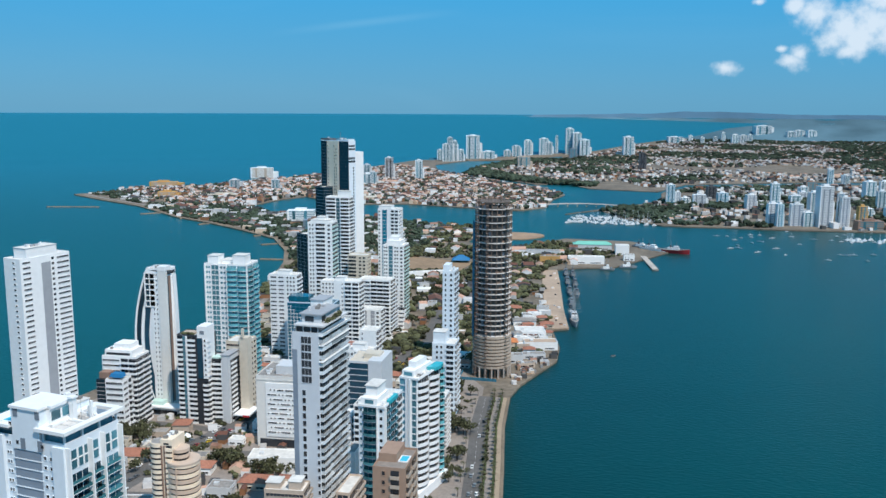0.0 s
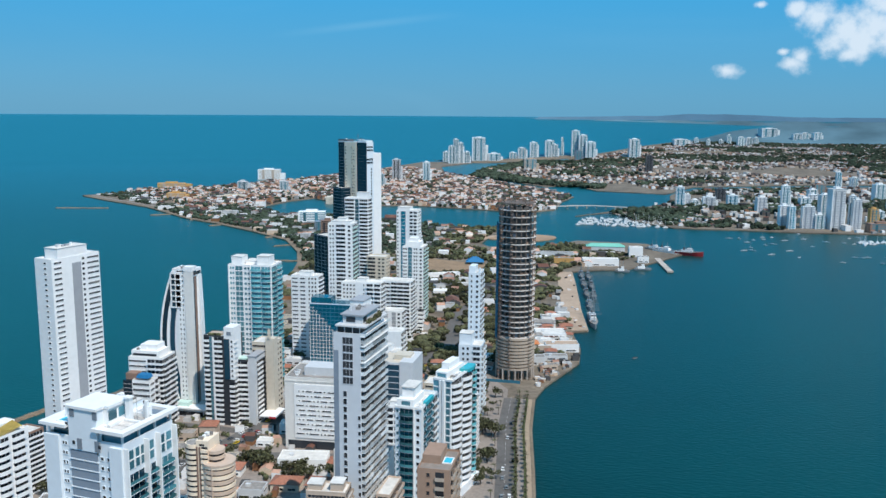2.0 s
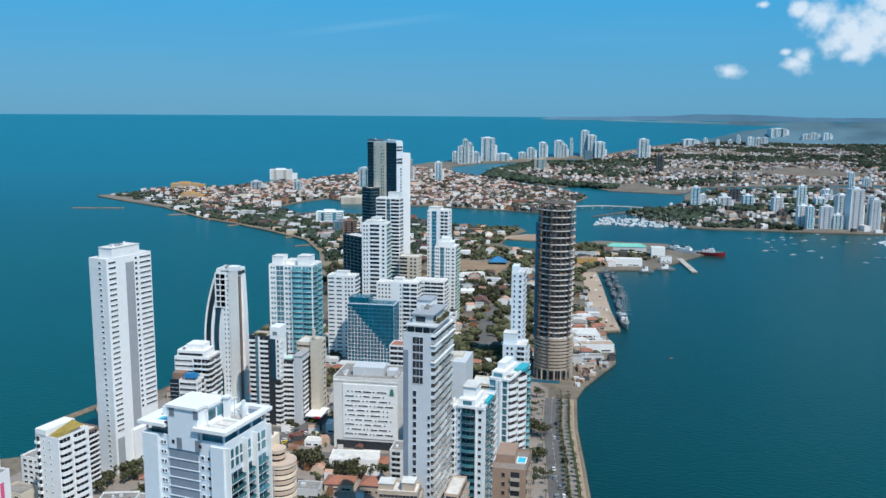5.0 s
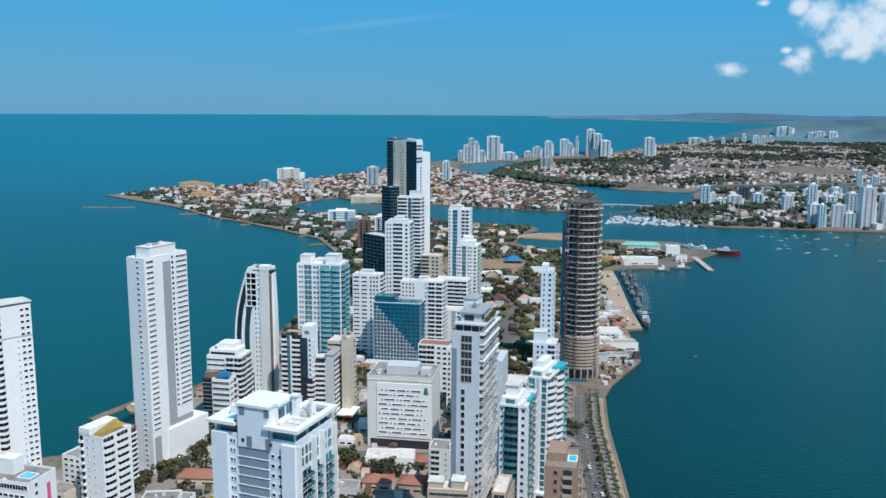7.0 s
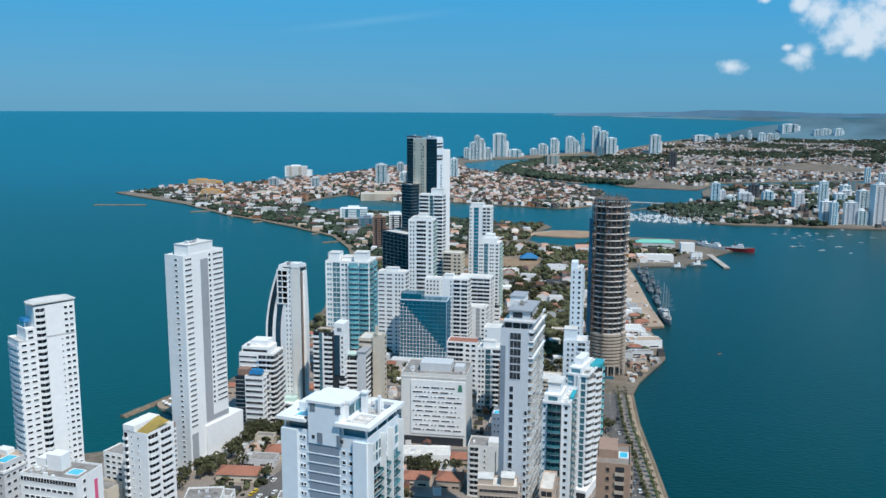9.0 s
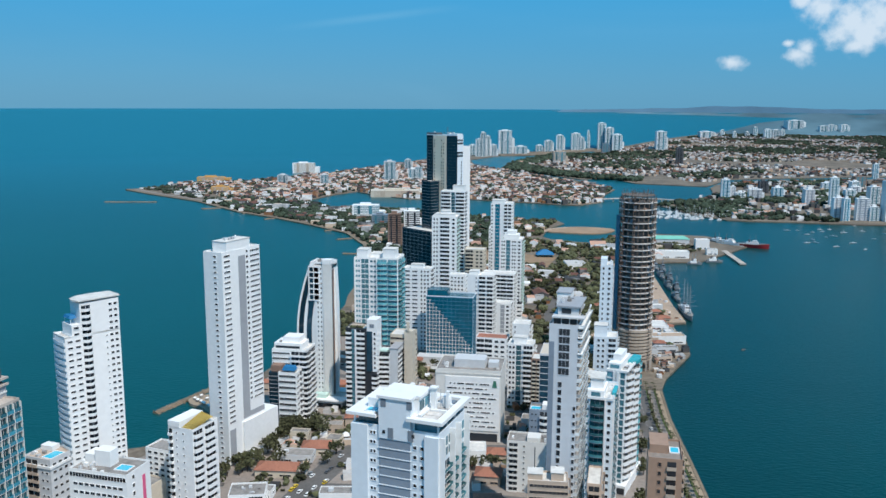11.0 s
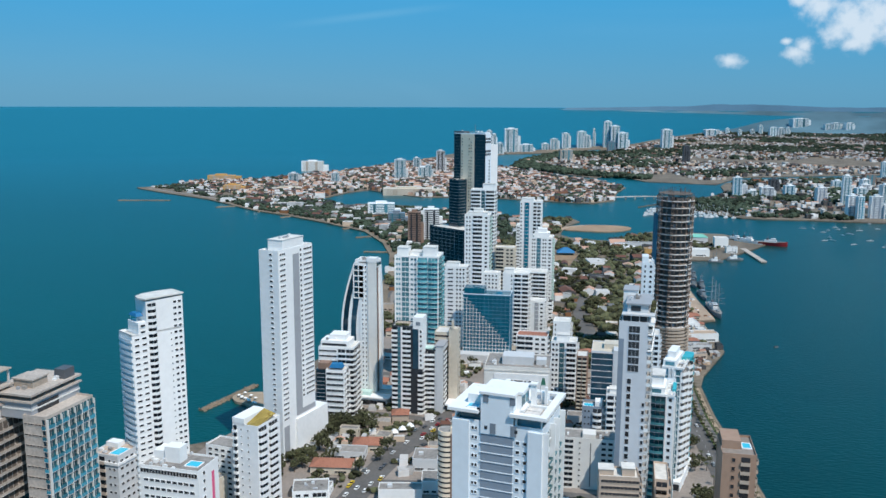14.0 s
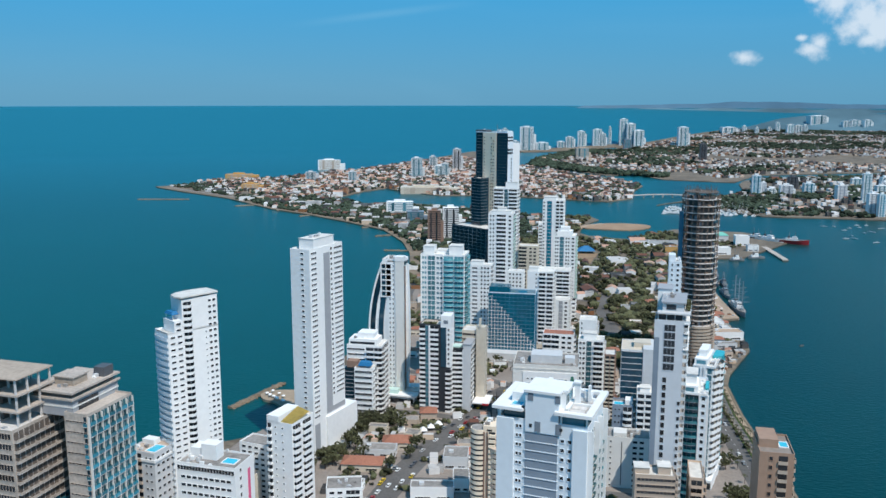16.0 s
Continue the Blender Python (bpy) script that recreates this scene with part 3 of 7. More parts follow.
def tower(name, label, c, a, b, yaw, h, fh, wall, front=(), right=(), left=(), back=(), base=0.0, roof=None, plant=(), category="apartment tower", floors=None, group=""):
    """A block with storeys: c is the corner between the front and the right side."""
    ob = thing(name, c[0], c[1], 1.6, yaw, label, category, group)
    FOOT.append((c[0], c[1], a, b, yaw))
    h -= 1.6
    boxes("body", wall, ob, (-a, 0, -1.5, 0, b, h))
    boxes("roof", roof or roof_light, ob, (-a + 0.3, 0.3, h, -0.3, b - 0.3, h + 0.15))
    parapet(ob, a, b, h, wall)
    n = floors or int((h - base) / fh)
    for face, spec in zip(faces_of(ob, a, b), (front, right, back, left)):
        dress(face, spec, base, (h - base) / n if not floors else fh, n, wall, c[1] > 640)
    for x0, y0, x1, y1, z1 in plant:
        room = boxes("plant_room", wall, ob, (x0, y0, h + 0.15, x1, y1, h + z1))
        boxes("plant_roof", roof or roof_light, room, (x0 - 0.3, y0 - 0.3, h + z1, x1 + 0.3, y1 + 0.3, h + z1 + 0.3))
    return ob


# ---- towers of the peninsula ----
def block(parent, name, mat, x0, y0, z0, x1, y1, z1, label=""):
    return boxes(name, mat, parent, (x0, y0, z0, x1, y1, z1), label=label)


def lofted(parent, name, mat, left, right, y0, y1, levels, label=""):
    """An upright wall whose left and right edges follow curves of the height."""
    bm = bmesh.new()
    rows = [[bm.verts.new(p) for p in ((left(z), y0, z), (right(z), y0, z), (right(z), y1, z), (left(z), y1, z))] for z in levels]
    for r, s in zip(rows, rows[1:]):
        for i in range(4):
            j = (i + 1) % 4
            bm.faces.new((r[i], r[j], s[j], s[i]))
    bm.faces.new(rows[0][::-1])
    bm.faces.new(rows[-1])
    return part(name, bm, mat, parent, label)


def slab_ring(parent, name, mat, x0, y0, x1, y1, z0, z1, t):
    bm = bmesh.new()
    for d in ((x0, y0, x1, y0 + t), (x0, y1 - t, x1, y1), (x0, y0 + t, x0 + t, y1 - t), (x1 - t, y0 + t, x1, y1 - t)):
        box(bm, d[0], d[1], z0, d[2], d[3], z1)
    return part(name, bm, mat, parent)


def pool(parent, x0, y0, x1, y1, z):
    rim = slab_ring(parent, "pool_rim", white, x0 - 0.5, y0 - 0.5, x1 + 0.5, y1 + 0.5, z, z + 0.5, 0.5)
    return boxes("pool_water", pool_blue, rim, (x0, y0, z, x1, y1, z + 0.35))


def clutter(parent, x0, y0, x1, y1, z, n, seed):
    """Tanks, vents and air units on a roof."""
    rnd = random.Random(seed)
    for i in range(n):
        w, d, h = rnd.uniform(0.8, 2.6), rnd.uniform(0.8, 2.2), rnd.uniform(0.6, 1.9)
        x, y = rnd.uniform(x0, x1 - w), rnd.uniform(y0, y1 - d)
        boxes("roof_unit", rnd.choice((pale, grey, roof_grey, white)), parent, (x, y, z, x + w, y + d, z + h), (x + 0.15, y + 0.15, z + h, x + w - 0.15, y + d - 0.15, z + h + 0.12))


# white slab with the grey stripe
t_a = tower("apartment_tower", "tall slender white slab tower with a dark grey vertical stripe", (-368.5, 462), 15, 37.5, -14, 142.6, 3.4, white,
    front=[("win", 6.5, 12, dict(n=1, w=2.2, h=1.2))],
    right=[("win", 1, 8, dict(n=1, w=5.6, h=1.25, first=8)), ("panel", 1.5, 7.2, dict(mat=grey, first=1, last=7)), ("panel", 15.5, 22.5, dict(mat=grey, first=9, last=40)), ("win", 22.8, 25.6, dict(n=1, w=1.9, h=1.6, first=11)), ("win", 27, 37, dict(n=1, w=9.2, h=1.25, first=11)), ("panel", 15.5, 37.4, dict(mat=grey, first=8, last=9))],
    plant=[(-11.5, 5, -0.3, 28, 7.0)])
boxes("podium", white, t_a, (0.02, 14, -1.5, 1.6, 50, 26), (-15, 37.52, -1.5, 0, 50, 26))
boxes("podium_wall", grey, t_a, (-6, 50.02, -1.5, 1.6, 50.5, 26), label="dark grey podium end wall")
boxes("ramp", pale, t_a, (2, 8, -1.5, 7, 55, 3.0))
clutter(t_a, -9, 8, -3, 26, 148.3, 6, 3)

# curved white tower on the seafront
t_j = tower("apartment_tower", "white seafront tower with rounded balconies and a stepped top", (-414, 367), 15, 31, -32, 110.5, 3.45, white,
    # cool white here puts this side's bluish shade into the balcony colour
    front=[("balc", 0.4, 14.6, dict(d=0.6, bulge=0.7, gap=0.0, rh=1.7, pane=white_cool, rail=white_cool))],
    right=[("win", 0.6, 9.2, dict(n=2, w=2.6, h=1.1)), ("balc", 9.6, 15, dict(d=0.5, bulge=1.5, rh=1.5)), ("win", 22, 24.4, dict(n=1, w=0.8, h=0.7, sill=1.2)), ("win", 24.6, 30.4, dict(n=2, w=1.8, h=1.3))], roof=roof_light)
block(t_j, "upper_storey", white, -12, 9, 109, 0, 31, 127.5)
block(t_j, "stepped_storey", white, -12.5, 4.2, 109, -0.3, 8.98, 116)
up = faces_of(t_j, 15, 31)
dress(up[1], [("balc", 9.6, 15, dict(d=0.5, bulge=1.5, rh=1.5)), ("win", 24.6, 30.4, dict(n=2, w=1.8, h=1.3))], 109, 3.45, 5, white)
dress(up[1], [("win", 4.6, 8.6, dict(n=1, w=2.6, h=1.2))], 109, 3.5, 2, white)
bm = bmesh.new()
prism(bm, [(1.0, 8.2), (0.6, 31.5), (-12, 31.5), (-13.5, 22), (-12.8, 13), (-9, 7.4), (-4, 6.4)], 128.5, 129.3)
part("roof_slab", bm, roof_light, t_j, "pale curved roof slab")
bm = bmesh.new()
prism(bm, [(-2.8, 4.4), (-2.8, 8.6), (-11.6, 8.6), (-11.6, 4.4)], 119, 120.6, top_scale=0.7)
part("awning", bm, blue_awning, t_j, "blue canvas roof awning")
for x in (-11, -3.4):
    block(t_j, "awning_post", white, x, 5, 116, x + 0.25, 5.25, 119)
slab_ring(t_j, "terrace_rail", white, -15, 0.0, 0, 4.2, 109.2, 110.2, 0.15)

# concrete hotel with the blue glass grid
t_l2 = tower("hotel_tower", "unfinished concrete hotel tower with blue glass balcony grid", (-413.6, 293), 13, 33, -4, 91.5, 5.2, concrete,
    front=[("strip", 0.6, 12.4, dict(h=0.7, pane=pane_dark, frame=concrete)), ("balc", 10.6, 12.8, dict(d=0.5, rail=rail_bright, pane=pane_deep, frame=ivory, rh=1.7))],
    right=[("balc", 0.3, 32.7, dict(n=7, d=1.0, rail=rail_bright, pane=pane_petrol, frame=slab_grey, gap=0.1, rh=1.9))], roof=concrete)
for i in range(8):
    y = 0.3 + 32.4 * i / 7
    block(t_l2, "fin", ivory, 0.0, y - 0.15, -1.5, 1.1, y + 0.15, 89.5)
block(t_l2, "upper_storey", grey, -34, 2, 88, -9.5, 35, 96)
block(t_l2, "upper_glazing", pane_dark, -9.52, 6, 89.5, -9.3, 20, 94.5)
block(t_l2, "storey_band", ivory, -34.2, 1.8, 92.2, -9.2, 35.2, 93.0)
block(t_l2, "upper_slab", concrete, -35, 1, 96, -8.5, 36, 97)
block(t_l2, "upper_slab", concrete, -35, 1, 99.2, -8.5, 36, 100.2)
block(t_l2, "upper_wall", concrete_dark, -33, 3, 97, -11, 34, 99.2)
clutter(t_l2, -32, 6, -12, 32, 100.2, 14, 5)
block(t_l2, "lift_housing", site_tan, -26, 10, 100.2, -15, 20, 104)
block(t_l2, "lift_housing_slab", concrete, -26.6, 9.4, 104, -14.4, 20.6, 104.6)
block(t_l2, "cooling_unit", dark_grey, -16, 26, 100.2, -10, 33, 105, "dark metal cooling unit")
# its neighbour, still a bare frame on top
t_l1 = tower("hotel_tower", "raw concrete hotel tower under construction with open upper frame", (-440, 275), 40, 40, -4, 88, 5.0, concrete,
    right=[("balc", 0.5, 39.5, dict(n=6, d=1.6, rail=rail_bright, pane=pane_teal, frame=concrete, last=9)), ("balc", 0.5, 39.5, dict(n=6, d=1.6, pane=concrete_dark, frame=slab_grey, rail=concrete, rh=1.3, first=9))],
    front=[("strip", 1, 39, dict(h=2.8, frame=concrete))], roof=concrete)
for k in range(3):
    z = 93.5 + k * 8.0
    block(t_l1, "floor_slab", site_tan if k == 2 else concrete, -37, 5, z, -0.5, 29, z + (0.6 if k == 2 else 0.9))
    for x in (-35, -24, -13, -2.0):
        for y in (6.2, 13.5, 20.8, 28):
            block(t_l1, "column", slab_grey, x - 0.4, y - 0.4, z - (7.1 if k else 7.0), x + 0.4, y + 0.4, z)
block(t_l1, "roof_screed", slab_grey, -39, 1, 86.6, -1, 39, 87.0)
block(t_l1, "stair_core", concrete_dark, -26, 12, 87, -16, 26, 105)
clutter(t_l1, -34, 1, -4, 5, 86.6, 10, 15)

t_m = tower("hotel", "beige hotel block with a rooftop swimming pool", (-418, 353), 18, 18, -8, 46.5, 4.2, pale,
    front=[("balc", 1, 9.5, dict(n=2, d=1.0, frame=beige)), ("win", 11, 17, dict(n=2, w=1.5, h=1.3))], right=[("win", 1, 17, dict(n=4, w=2.2, h=1.5))], roof=beige)
boxes("cornice", white, t_m, (-18.6, -0.6, 40.5, 0.6, 18.6, 42))
pool(t_m, -8, 3, -2, 12, 45)
block(t_m, "sun_roof", white, -17, 11, 45.2, -9, 16.5, 48)
clutter(t_m, -17, 2, -9.5, 10, 45.1, 7, 8)
t_n = tower("hotel", "white hotel block with rooftop pool and a pink vertical stripe", (-361.5, 336), 34, 20, -3, 51, 4.3, white,
    front=[("win", 2, 32, dict(n=9, w=2.6, h=1.5, last=10)), ("strip", 0.5, 33.5, dict(h=2.4, first=10, last=11))],
    right=[("win", 3, 8, dict(n=1, w=2.0)), ("panel", 13, 15.5, dict(mat=pink, first=2, last=10, label="pink painted stripe"))], roof=roof_grey)
pool(t_n, -11, 6, -4, 12, 49.5)
block(t_n, "stair_tower", white, -24, 8, 49.5, -15, 15, 58)
block(t_n, "stair_tower", white, -31, 9, 49.5, -25, 18, 55)
clutter(t_n, -33, 1, -12, 21, 49.6, 12, 9)
t_k = tower("apartment_tower", "slim white apartment tower with a yellow sloping roof", (-348, 379), 17, 21, -12, 59.5, 4.1, white,
    front=[("balc", 0.3, 3.2, dict(d=1.3)), ("win", 5.0, 6.6, dict(n=1, w=0.9, h=1.0)), ("win", 9, 12, dict(n=1, w=1.0, h=1.0))],
    right=[("balc", 0.4, 8.2, dict(d=1.4, bulge=0.5, rh=2.2)), ("balc", 10, 18.6, dict(d=1.4, rh=2.2))])
bm = bmesh.new()
vv = [bm.verts.new(p) for p in ((-8.5, 1, 58.6), (-0.5, 1, 58.6), (-0.5, 18, 60.5), (-8.5, 18, 62.5))]
bm.faces.new(vv)
bmesh.ops.solidify(bm, geom=bm.faces[:], thickness=0.4)
part("sloping_roof", bm, yellow_roof, t_k, "yellow felt roof slope")
block(t_k, "gable", white, -17, 0, 57.9, -9, 20, 62)

# glazed block with awning, terraces behind
t_p = tower("office_block", "white banded block with dark curved glass and blue roof awning", (-353, 541), 14, 12, 2, 40.5, 4.3, white,
    front=[("strip", 0.6, 13.4, dict(h=1.9, pane=pane_dark, frame=white, first=1))], right=[("strip", 0.6, 6, dict(h=1.9)), ("balc", 7, 11.6, {})])
boxes("glass_wing", pane_deep, t_p, (-22, 1.5, -1.5, -14.02, 12, 39), label="dark blue glass side wing")
for k in range(13):
    block(t_p, "wing_band", grey, -22.15, 1.35, k * 3, -14.03, 12, k * 3 + 0.35)
bm = bmesh.new()
prism(bm, [(-12, 2), (-2, 2), (-2, 9), (-12, 9)], 40.8, 43.5, top_scale=0.75)
part("awning", bm, blue_awning, t_p, "blue canvas roof awning")
block(t_p, "brick_hut", brown, -21, 4, 39, -13, 11.5, 43.5, "brick-red roof hut")
t_p2 = tower("apartment_tower", "white stepped apartment block with deep balconies", (-350, 554), 27, 20, 2, 54, 3.9, white,
    front=[("strip", 0.6, 14, dict(h=1.4)), ("balc", 15, 27.6, dict(n=2, d=1.6, pane=pane_dark))], right=[("balc", 0.4, 19.6, dict(n=2, d=1.6))])
block(t_p2, "upper_terrace", white, -26, 3, 52.4, -4, 18, 57.5)
block(t_p2, "upper_terrace", white, -20, 6, 57.5, -7, 18, 61.5)
boxes("window", pane_dark, t_p2, (-25, 2.9, 53.6, -6, 3.05, 55.4))
clutter(t_p2, -25, 4, -5, 17, 57.5, 5, 12)

# bowed tower with dark curved stripes
t_b = thing("apartment_tower", -336, 587.5, 1.6, 0, "white tower with a bowed side and dark curved stripes", "apartment tower")
FOOT.append((-334, 588, 36, 22, 0))


def bow(z):
    u = (z - 55) / 60 if z > 55 else (55 - z) / 41
    return -35 + (13 if z > 55 else 7) * u * u


def climb(z0, z1, n=26):
    return [z0 + (z1 - z0) * i / n for i in range(n + 1)]


lofted(t_b, "bowed_wing", white, bow, lambda z: -19.6, 1.5, 19, climb(-1.5, 112.5))
for o0, o1, zt, m in ((1.6, 5.6, 103, pane_deep), (8.2, 12.2, 83, pane_deep)):
    lofted(t_b, "curved_glazing", m, lambda z, o0=o0: min(bow(z) + o0, -24.9), lambda z, o1=o1, zt=zt: min(bow(z) + o1, -19.7 if zt < 90 else -24.6), 1.2, 2.2, climb(5, zt), "dark curved strip of glazing")
for o0, o1, zt in ((0.1, 0.8, 112), (5.7, 6.5, 84)):
    lofted(t_b, "curved_fin", white, lambda z, o0=o0: bow(z) + o0, lambda z, o1=o1: bow(z) + o1, 0.7, 1.6, climb(4, zt))
for k in range(6):
    z = 84 + k * 4.4
    for x0, x1 in ((-23.6, -20.3), (-19.8, -16.2)):
        boxes("loggia_glazing", pane_deep, t_b, (x0, 1.0 if x0 > -20 else 1.25, z + 0.3, x1, 1.48, z + 3.6))
    boxes("loggia_slab", white, t_b, (-24.2, 0.5, z - 0.45, -15.8, 1.48, z + 0.25))
boxes("loggia_post", white, t_b, (-20.3, 0.45, 83.5, -19.82, 1.4, 110.5))
boxes("loggia_post", white, t_b, (-24.4, 0.45, 83.5, -23.7, 1.4, 110.5))
block(t_b, "core", white, -19.58, 1.0, -1.5, -12.6, 17, 111.5)
fb = Face(t_b, -19.58, 1.0, 0)
dress(fb, [("win", 1.4, 6.6, dict(n=2, w=0.85, h=1.5))], 4, 3.8, 21, white)
dress(fb, [("win", 4.4, 6.6, dict(n=1, w=0.85, h=1.5))], 84, 3.8, 7, white)
block(t_b, "end_slab", ivory, -12.58, 0.2, -1.5, -6.0, 3.0, 112.5, "pale cream end slab")
block(t_b, "side_wall", white, -12.56, 3.02, -1.5, -6.2, 14, 109)
block(t_b, "brown_stripe", brown, -6.18, 4.4, 4, -5.9, 7.6, 108, "rust brown vertical stripe")
block(t_b, "glazed_slot", pane_deep, -6.18, 3.1, 4, -6.0, 4.3, 108)
lofted(t_b, "edge_wall", white, lambda z: -12, lambda z: -5.9 + 1.8 * math.sin(math.pi * max(0, z) / 120), 9.4, 15, climb(-1.5, 108.5))
block(t_b, "end_cap", white, -12.8, 0.0, 112.5, -5.8, 8, 116.0)
block(t_b, "cap_wall", white, -12.5, 8.02, 109.02, -5.7, 15, 114.0)
block(t_b, "cap_window", pane_dark, -5.85, 3.2, 109.3, -5.6, 14, 111.6)
block(t_b, "roof_deck", terrace_tile, -22.5, 2, 112.52, -13, 16.5, 112.8)
slab_ring(t_b, "crown_rail", white, -23.0, 1.5, -12.82, 17, 112.5, 114.0, 0.4)
clutter(t_b, -21, 3, -14, 15, 112.8, 9, 17)
boxes("podium", pale, t_b, (-34, -9, -1.5, 5, 24, 6.5))
boxes("podium_band", pane_dark, t_b, (-33, -9.2, 1.0, 4, -9.02, 4.5))
boxes("podium_slab", white, t_b, (-35, -10.5, 6.5, 7, 0, 7.6))
boxes("podium_roof", mint, t_b, (-19, -7, 7.6, -9, -0.2, 10.5), label="pale green glass canopy")

# teal glass tower with balconies
t_c = tower("apartment_tower", "white tower with teal glass bays and curved balconies", (-308, 660), 38, 24, 2, 106.5, 4.2, white,
    front=[("win", 0.8, 5.2, dict(n=2, w=1.6, h=1.9, pane=pane_aqua)), ("glass", 6, 12.5, dict(pane=pane_aqua, bar=0.7, n=2, frame=white)), ("win", 13.4, 19.5, dict(n=2, w=2.2, h=1.8, pane=pane_teal)), ("balc", 19.8, 28.5, dict(n=1, d=1.2, bulge=0.9, rail=rail_teal, pane=pane_aqua, rh=2.0)), ("balc", 29, 37.6, dict(n=1, d=1.2, bulge=0.9, rail=rail_teal, pane=pane_aqua, rh=2.0))],
    right=[("balc", 0.5, 11.5, dict(d=1.2, bulge=0.8, rail=rail_teal, pane=pane_aqua, rh=2.0)), ("balc", 12.5, 23.5, dict(d=1.2, bulge=0.8, rail=rail_teal, pane=pane_aqua, rh=2.0))],
    plant=[(-36.5, 3, -27, 15, 7), (-14, 3, -3, 15, 8), (-26, 8, -15, 20, 3)])
for x in (-38, -18.8, -0.6):
    block(t_c, "pier", white, x, -1.5, -1.5, x + 0.6, 0, 106)

# striped towers
STRIPE = dict(d=1.1, frame=white, rh=1.6, gap=0.0)
t_q1 = tower("apartment_tower", "tower striped with black windows and white balcony bands", (-300, 569), 24, 15, 0, 69.5, 3.75, black_panel,
    front=[("balc", 0.0, 4.3, STRIPE), ("glass", 4.5, 7.0, dict(pane=pane_teal, bar=0.5, frame=slate)), ("panel", 7.1, 8.2, dict(mat=white, out=1.0)), ("balc", 8.3, 14.6, STRIPE), ("balc", 20.2, 24, dict(STRIPE, last=9))],
    right=[("balc", 0.4, 4.5, STRIPE), ("win", 6, 14, dict(n=2, w=1.8))])
block(t_q1, "white_shaft", white, -7.5, -0.4, 36, 0.3, 12, 76, "white stair shaft with a black slot")
block(t_q1, "black_slot", pane_deep, -7.52, -0.55, 36, -3.2, -0.38, 67)
fq = Face(t_q1, -7.5, -0.4, 0)
dress(fq, [("win", 4.9, 7.3, dict(n=1, w=1.3, h=1.7))], 37, 3.75, 8, white)
block(t_q1, "shaft_emblem", slate, -5.2, -0.6, 70, -1.8, -0.42, 72.6)
block(t_q1, "roof_garden_wall", site_tan, -22, 3, 68.1, -12, 11, 69.6)
tree_tub = bmesh.new()
for i in range(14):
    bmesh.ops.create_icosphere(tree_tub, subdivisions=1, radius=0.8 + 0.3 * (i % 3), matrix=Matrix.Translation((-21 + 0.7 * i, 2.2 + 0.3 * (i % 2), 69.3)))
part("planting", tree_tub, leaf, t_q1, "green roof terrace planting")
t_q3 = tower("apartment_tower", "dark grey tower with white balcony bands", (-285.8, 575), 21, 17, 0, 50.5, 3.75, black_panel,
    front=[("panel", 0.0, 3.6, dict(mat=dark_grey, out=0.3)), ("balc", 3.8, 11.6, STRIPE), ("balc", 11.6, 14.6, dict(STRIPE, d=0.6)), ("panel", 14.9, 15.6, dict(mat=white, out=0.8))],
    right=[("balc", 3.0, 7.4, dict(STRIPE, d=0.7)), ("balc", 8.2, 12.4, dict(STRIPE, d=0.7)), ("win", 13.4, 16.6, dict(n=1))], roof=pale)
block(t_q3, "blank_wall", pale, -5.3, -1.2, -1.5, 0.02, 2.4, 53, "blank pale grey end wall")
block(t_q3, "roof_block", pale, -5.6, 2.42, 49, 0.4, 17.2, 52)
block(t_q3, "roof_slab", grey, -6.2, -1.6, 53.02, 0.8, 17.6, 53.7)
block(t_q3, "green_awning", mint, -16, 1, 49.2, -8, 8, 50.9)
boxes("canopy", white, t_q3, (1.2, 2, 5.6, 14, 22, 6.6))
boxes("canopy_sign", surface("canopy_red", (0.45, 0.03, 0.04), 0.5), t_q3, (9, 1.7, 5.0, 14, 1.98, 6.4), label="red fascia of the canopy")
t_r = tower("apartment_tower", "beige tower with brown window bands and a tall cream shaft", (-279, 592), 17, 18, 0, 60, 3.9, cream,
    front=[("strip", 0.5, 11, dict(h=1.5, pane=pane_dark, frame=beige))], right=[("win", 1, 17, dict(n=3))])
block(t_r, "shaft", cream, -5.5, -1.5, -1.5, 1.5, 6, 63)
block(t_r, "shaft", cream, -3.2, -2.2, 63, -1.4, -0.4, 70)

# grey hotel with a white perforated screen
t_s = tower("hotel", "wide grey hotel block with a white slotted screen front", (-202, 541), 46, 34, 3, 52.5, 3.3, ivory, roof=roof_grey)
block(t_s, "screen", white, -39, -0.5, 8, -1.0, 0.02, 47, "white screen wall with slot windows")
fs = Face(t_s, -39, -0.5, 0)
rs = random.Random(4)
for k in range(10):
    s = 1.4 + (1.8 if k % 2 else 0.0)
    i = k
    while s < 35:
        w = (5.6, 1.0, 6.6, 1.0, 1.0, 4.6)[i % 6]
        if s + w < 36.6 and not (k > 7 and s + w > 31):
            fs.put("window", window_mesh(w, 1.1, pane_dark, white), s + w / 2, 10.6 + k * 3.42)
        s += w + rs.uniform(1.3, 2.0)
        i += 1
block(t_s, "ground_arcade", pane_dark, -44, -0.12, 0, -2, 0.05, 6)
block(t_s, "side_wall", grey, -46.3, 0.5, -1.5, -46.02, 33.5, 50.8, "dark grey side wall")
block(t_s, "top_band", roof_light, -46.2, -0.25, 48.5, 0.2, 0.02, 49.6)
block(t_s, "plant_room", pale, -34, 8, 51, -12, 22, 57)
block(t_s, "plant_room", pale, -10, 10, 51, -3, 18, 55)
bm = bmesh.new()
prism(bm, [(-6.0, -0.7), (-2.6, -0.7), (-2.6, -0.5), (-6.0, -0.5)], 40, 45, top_scale=0.5)
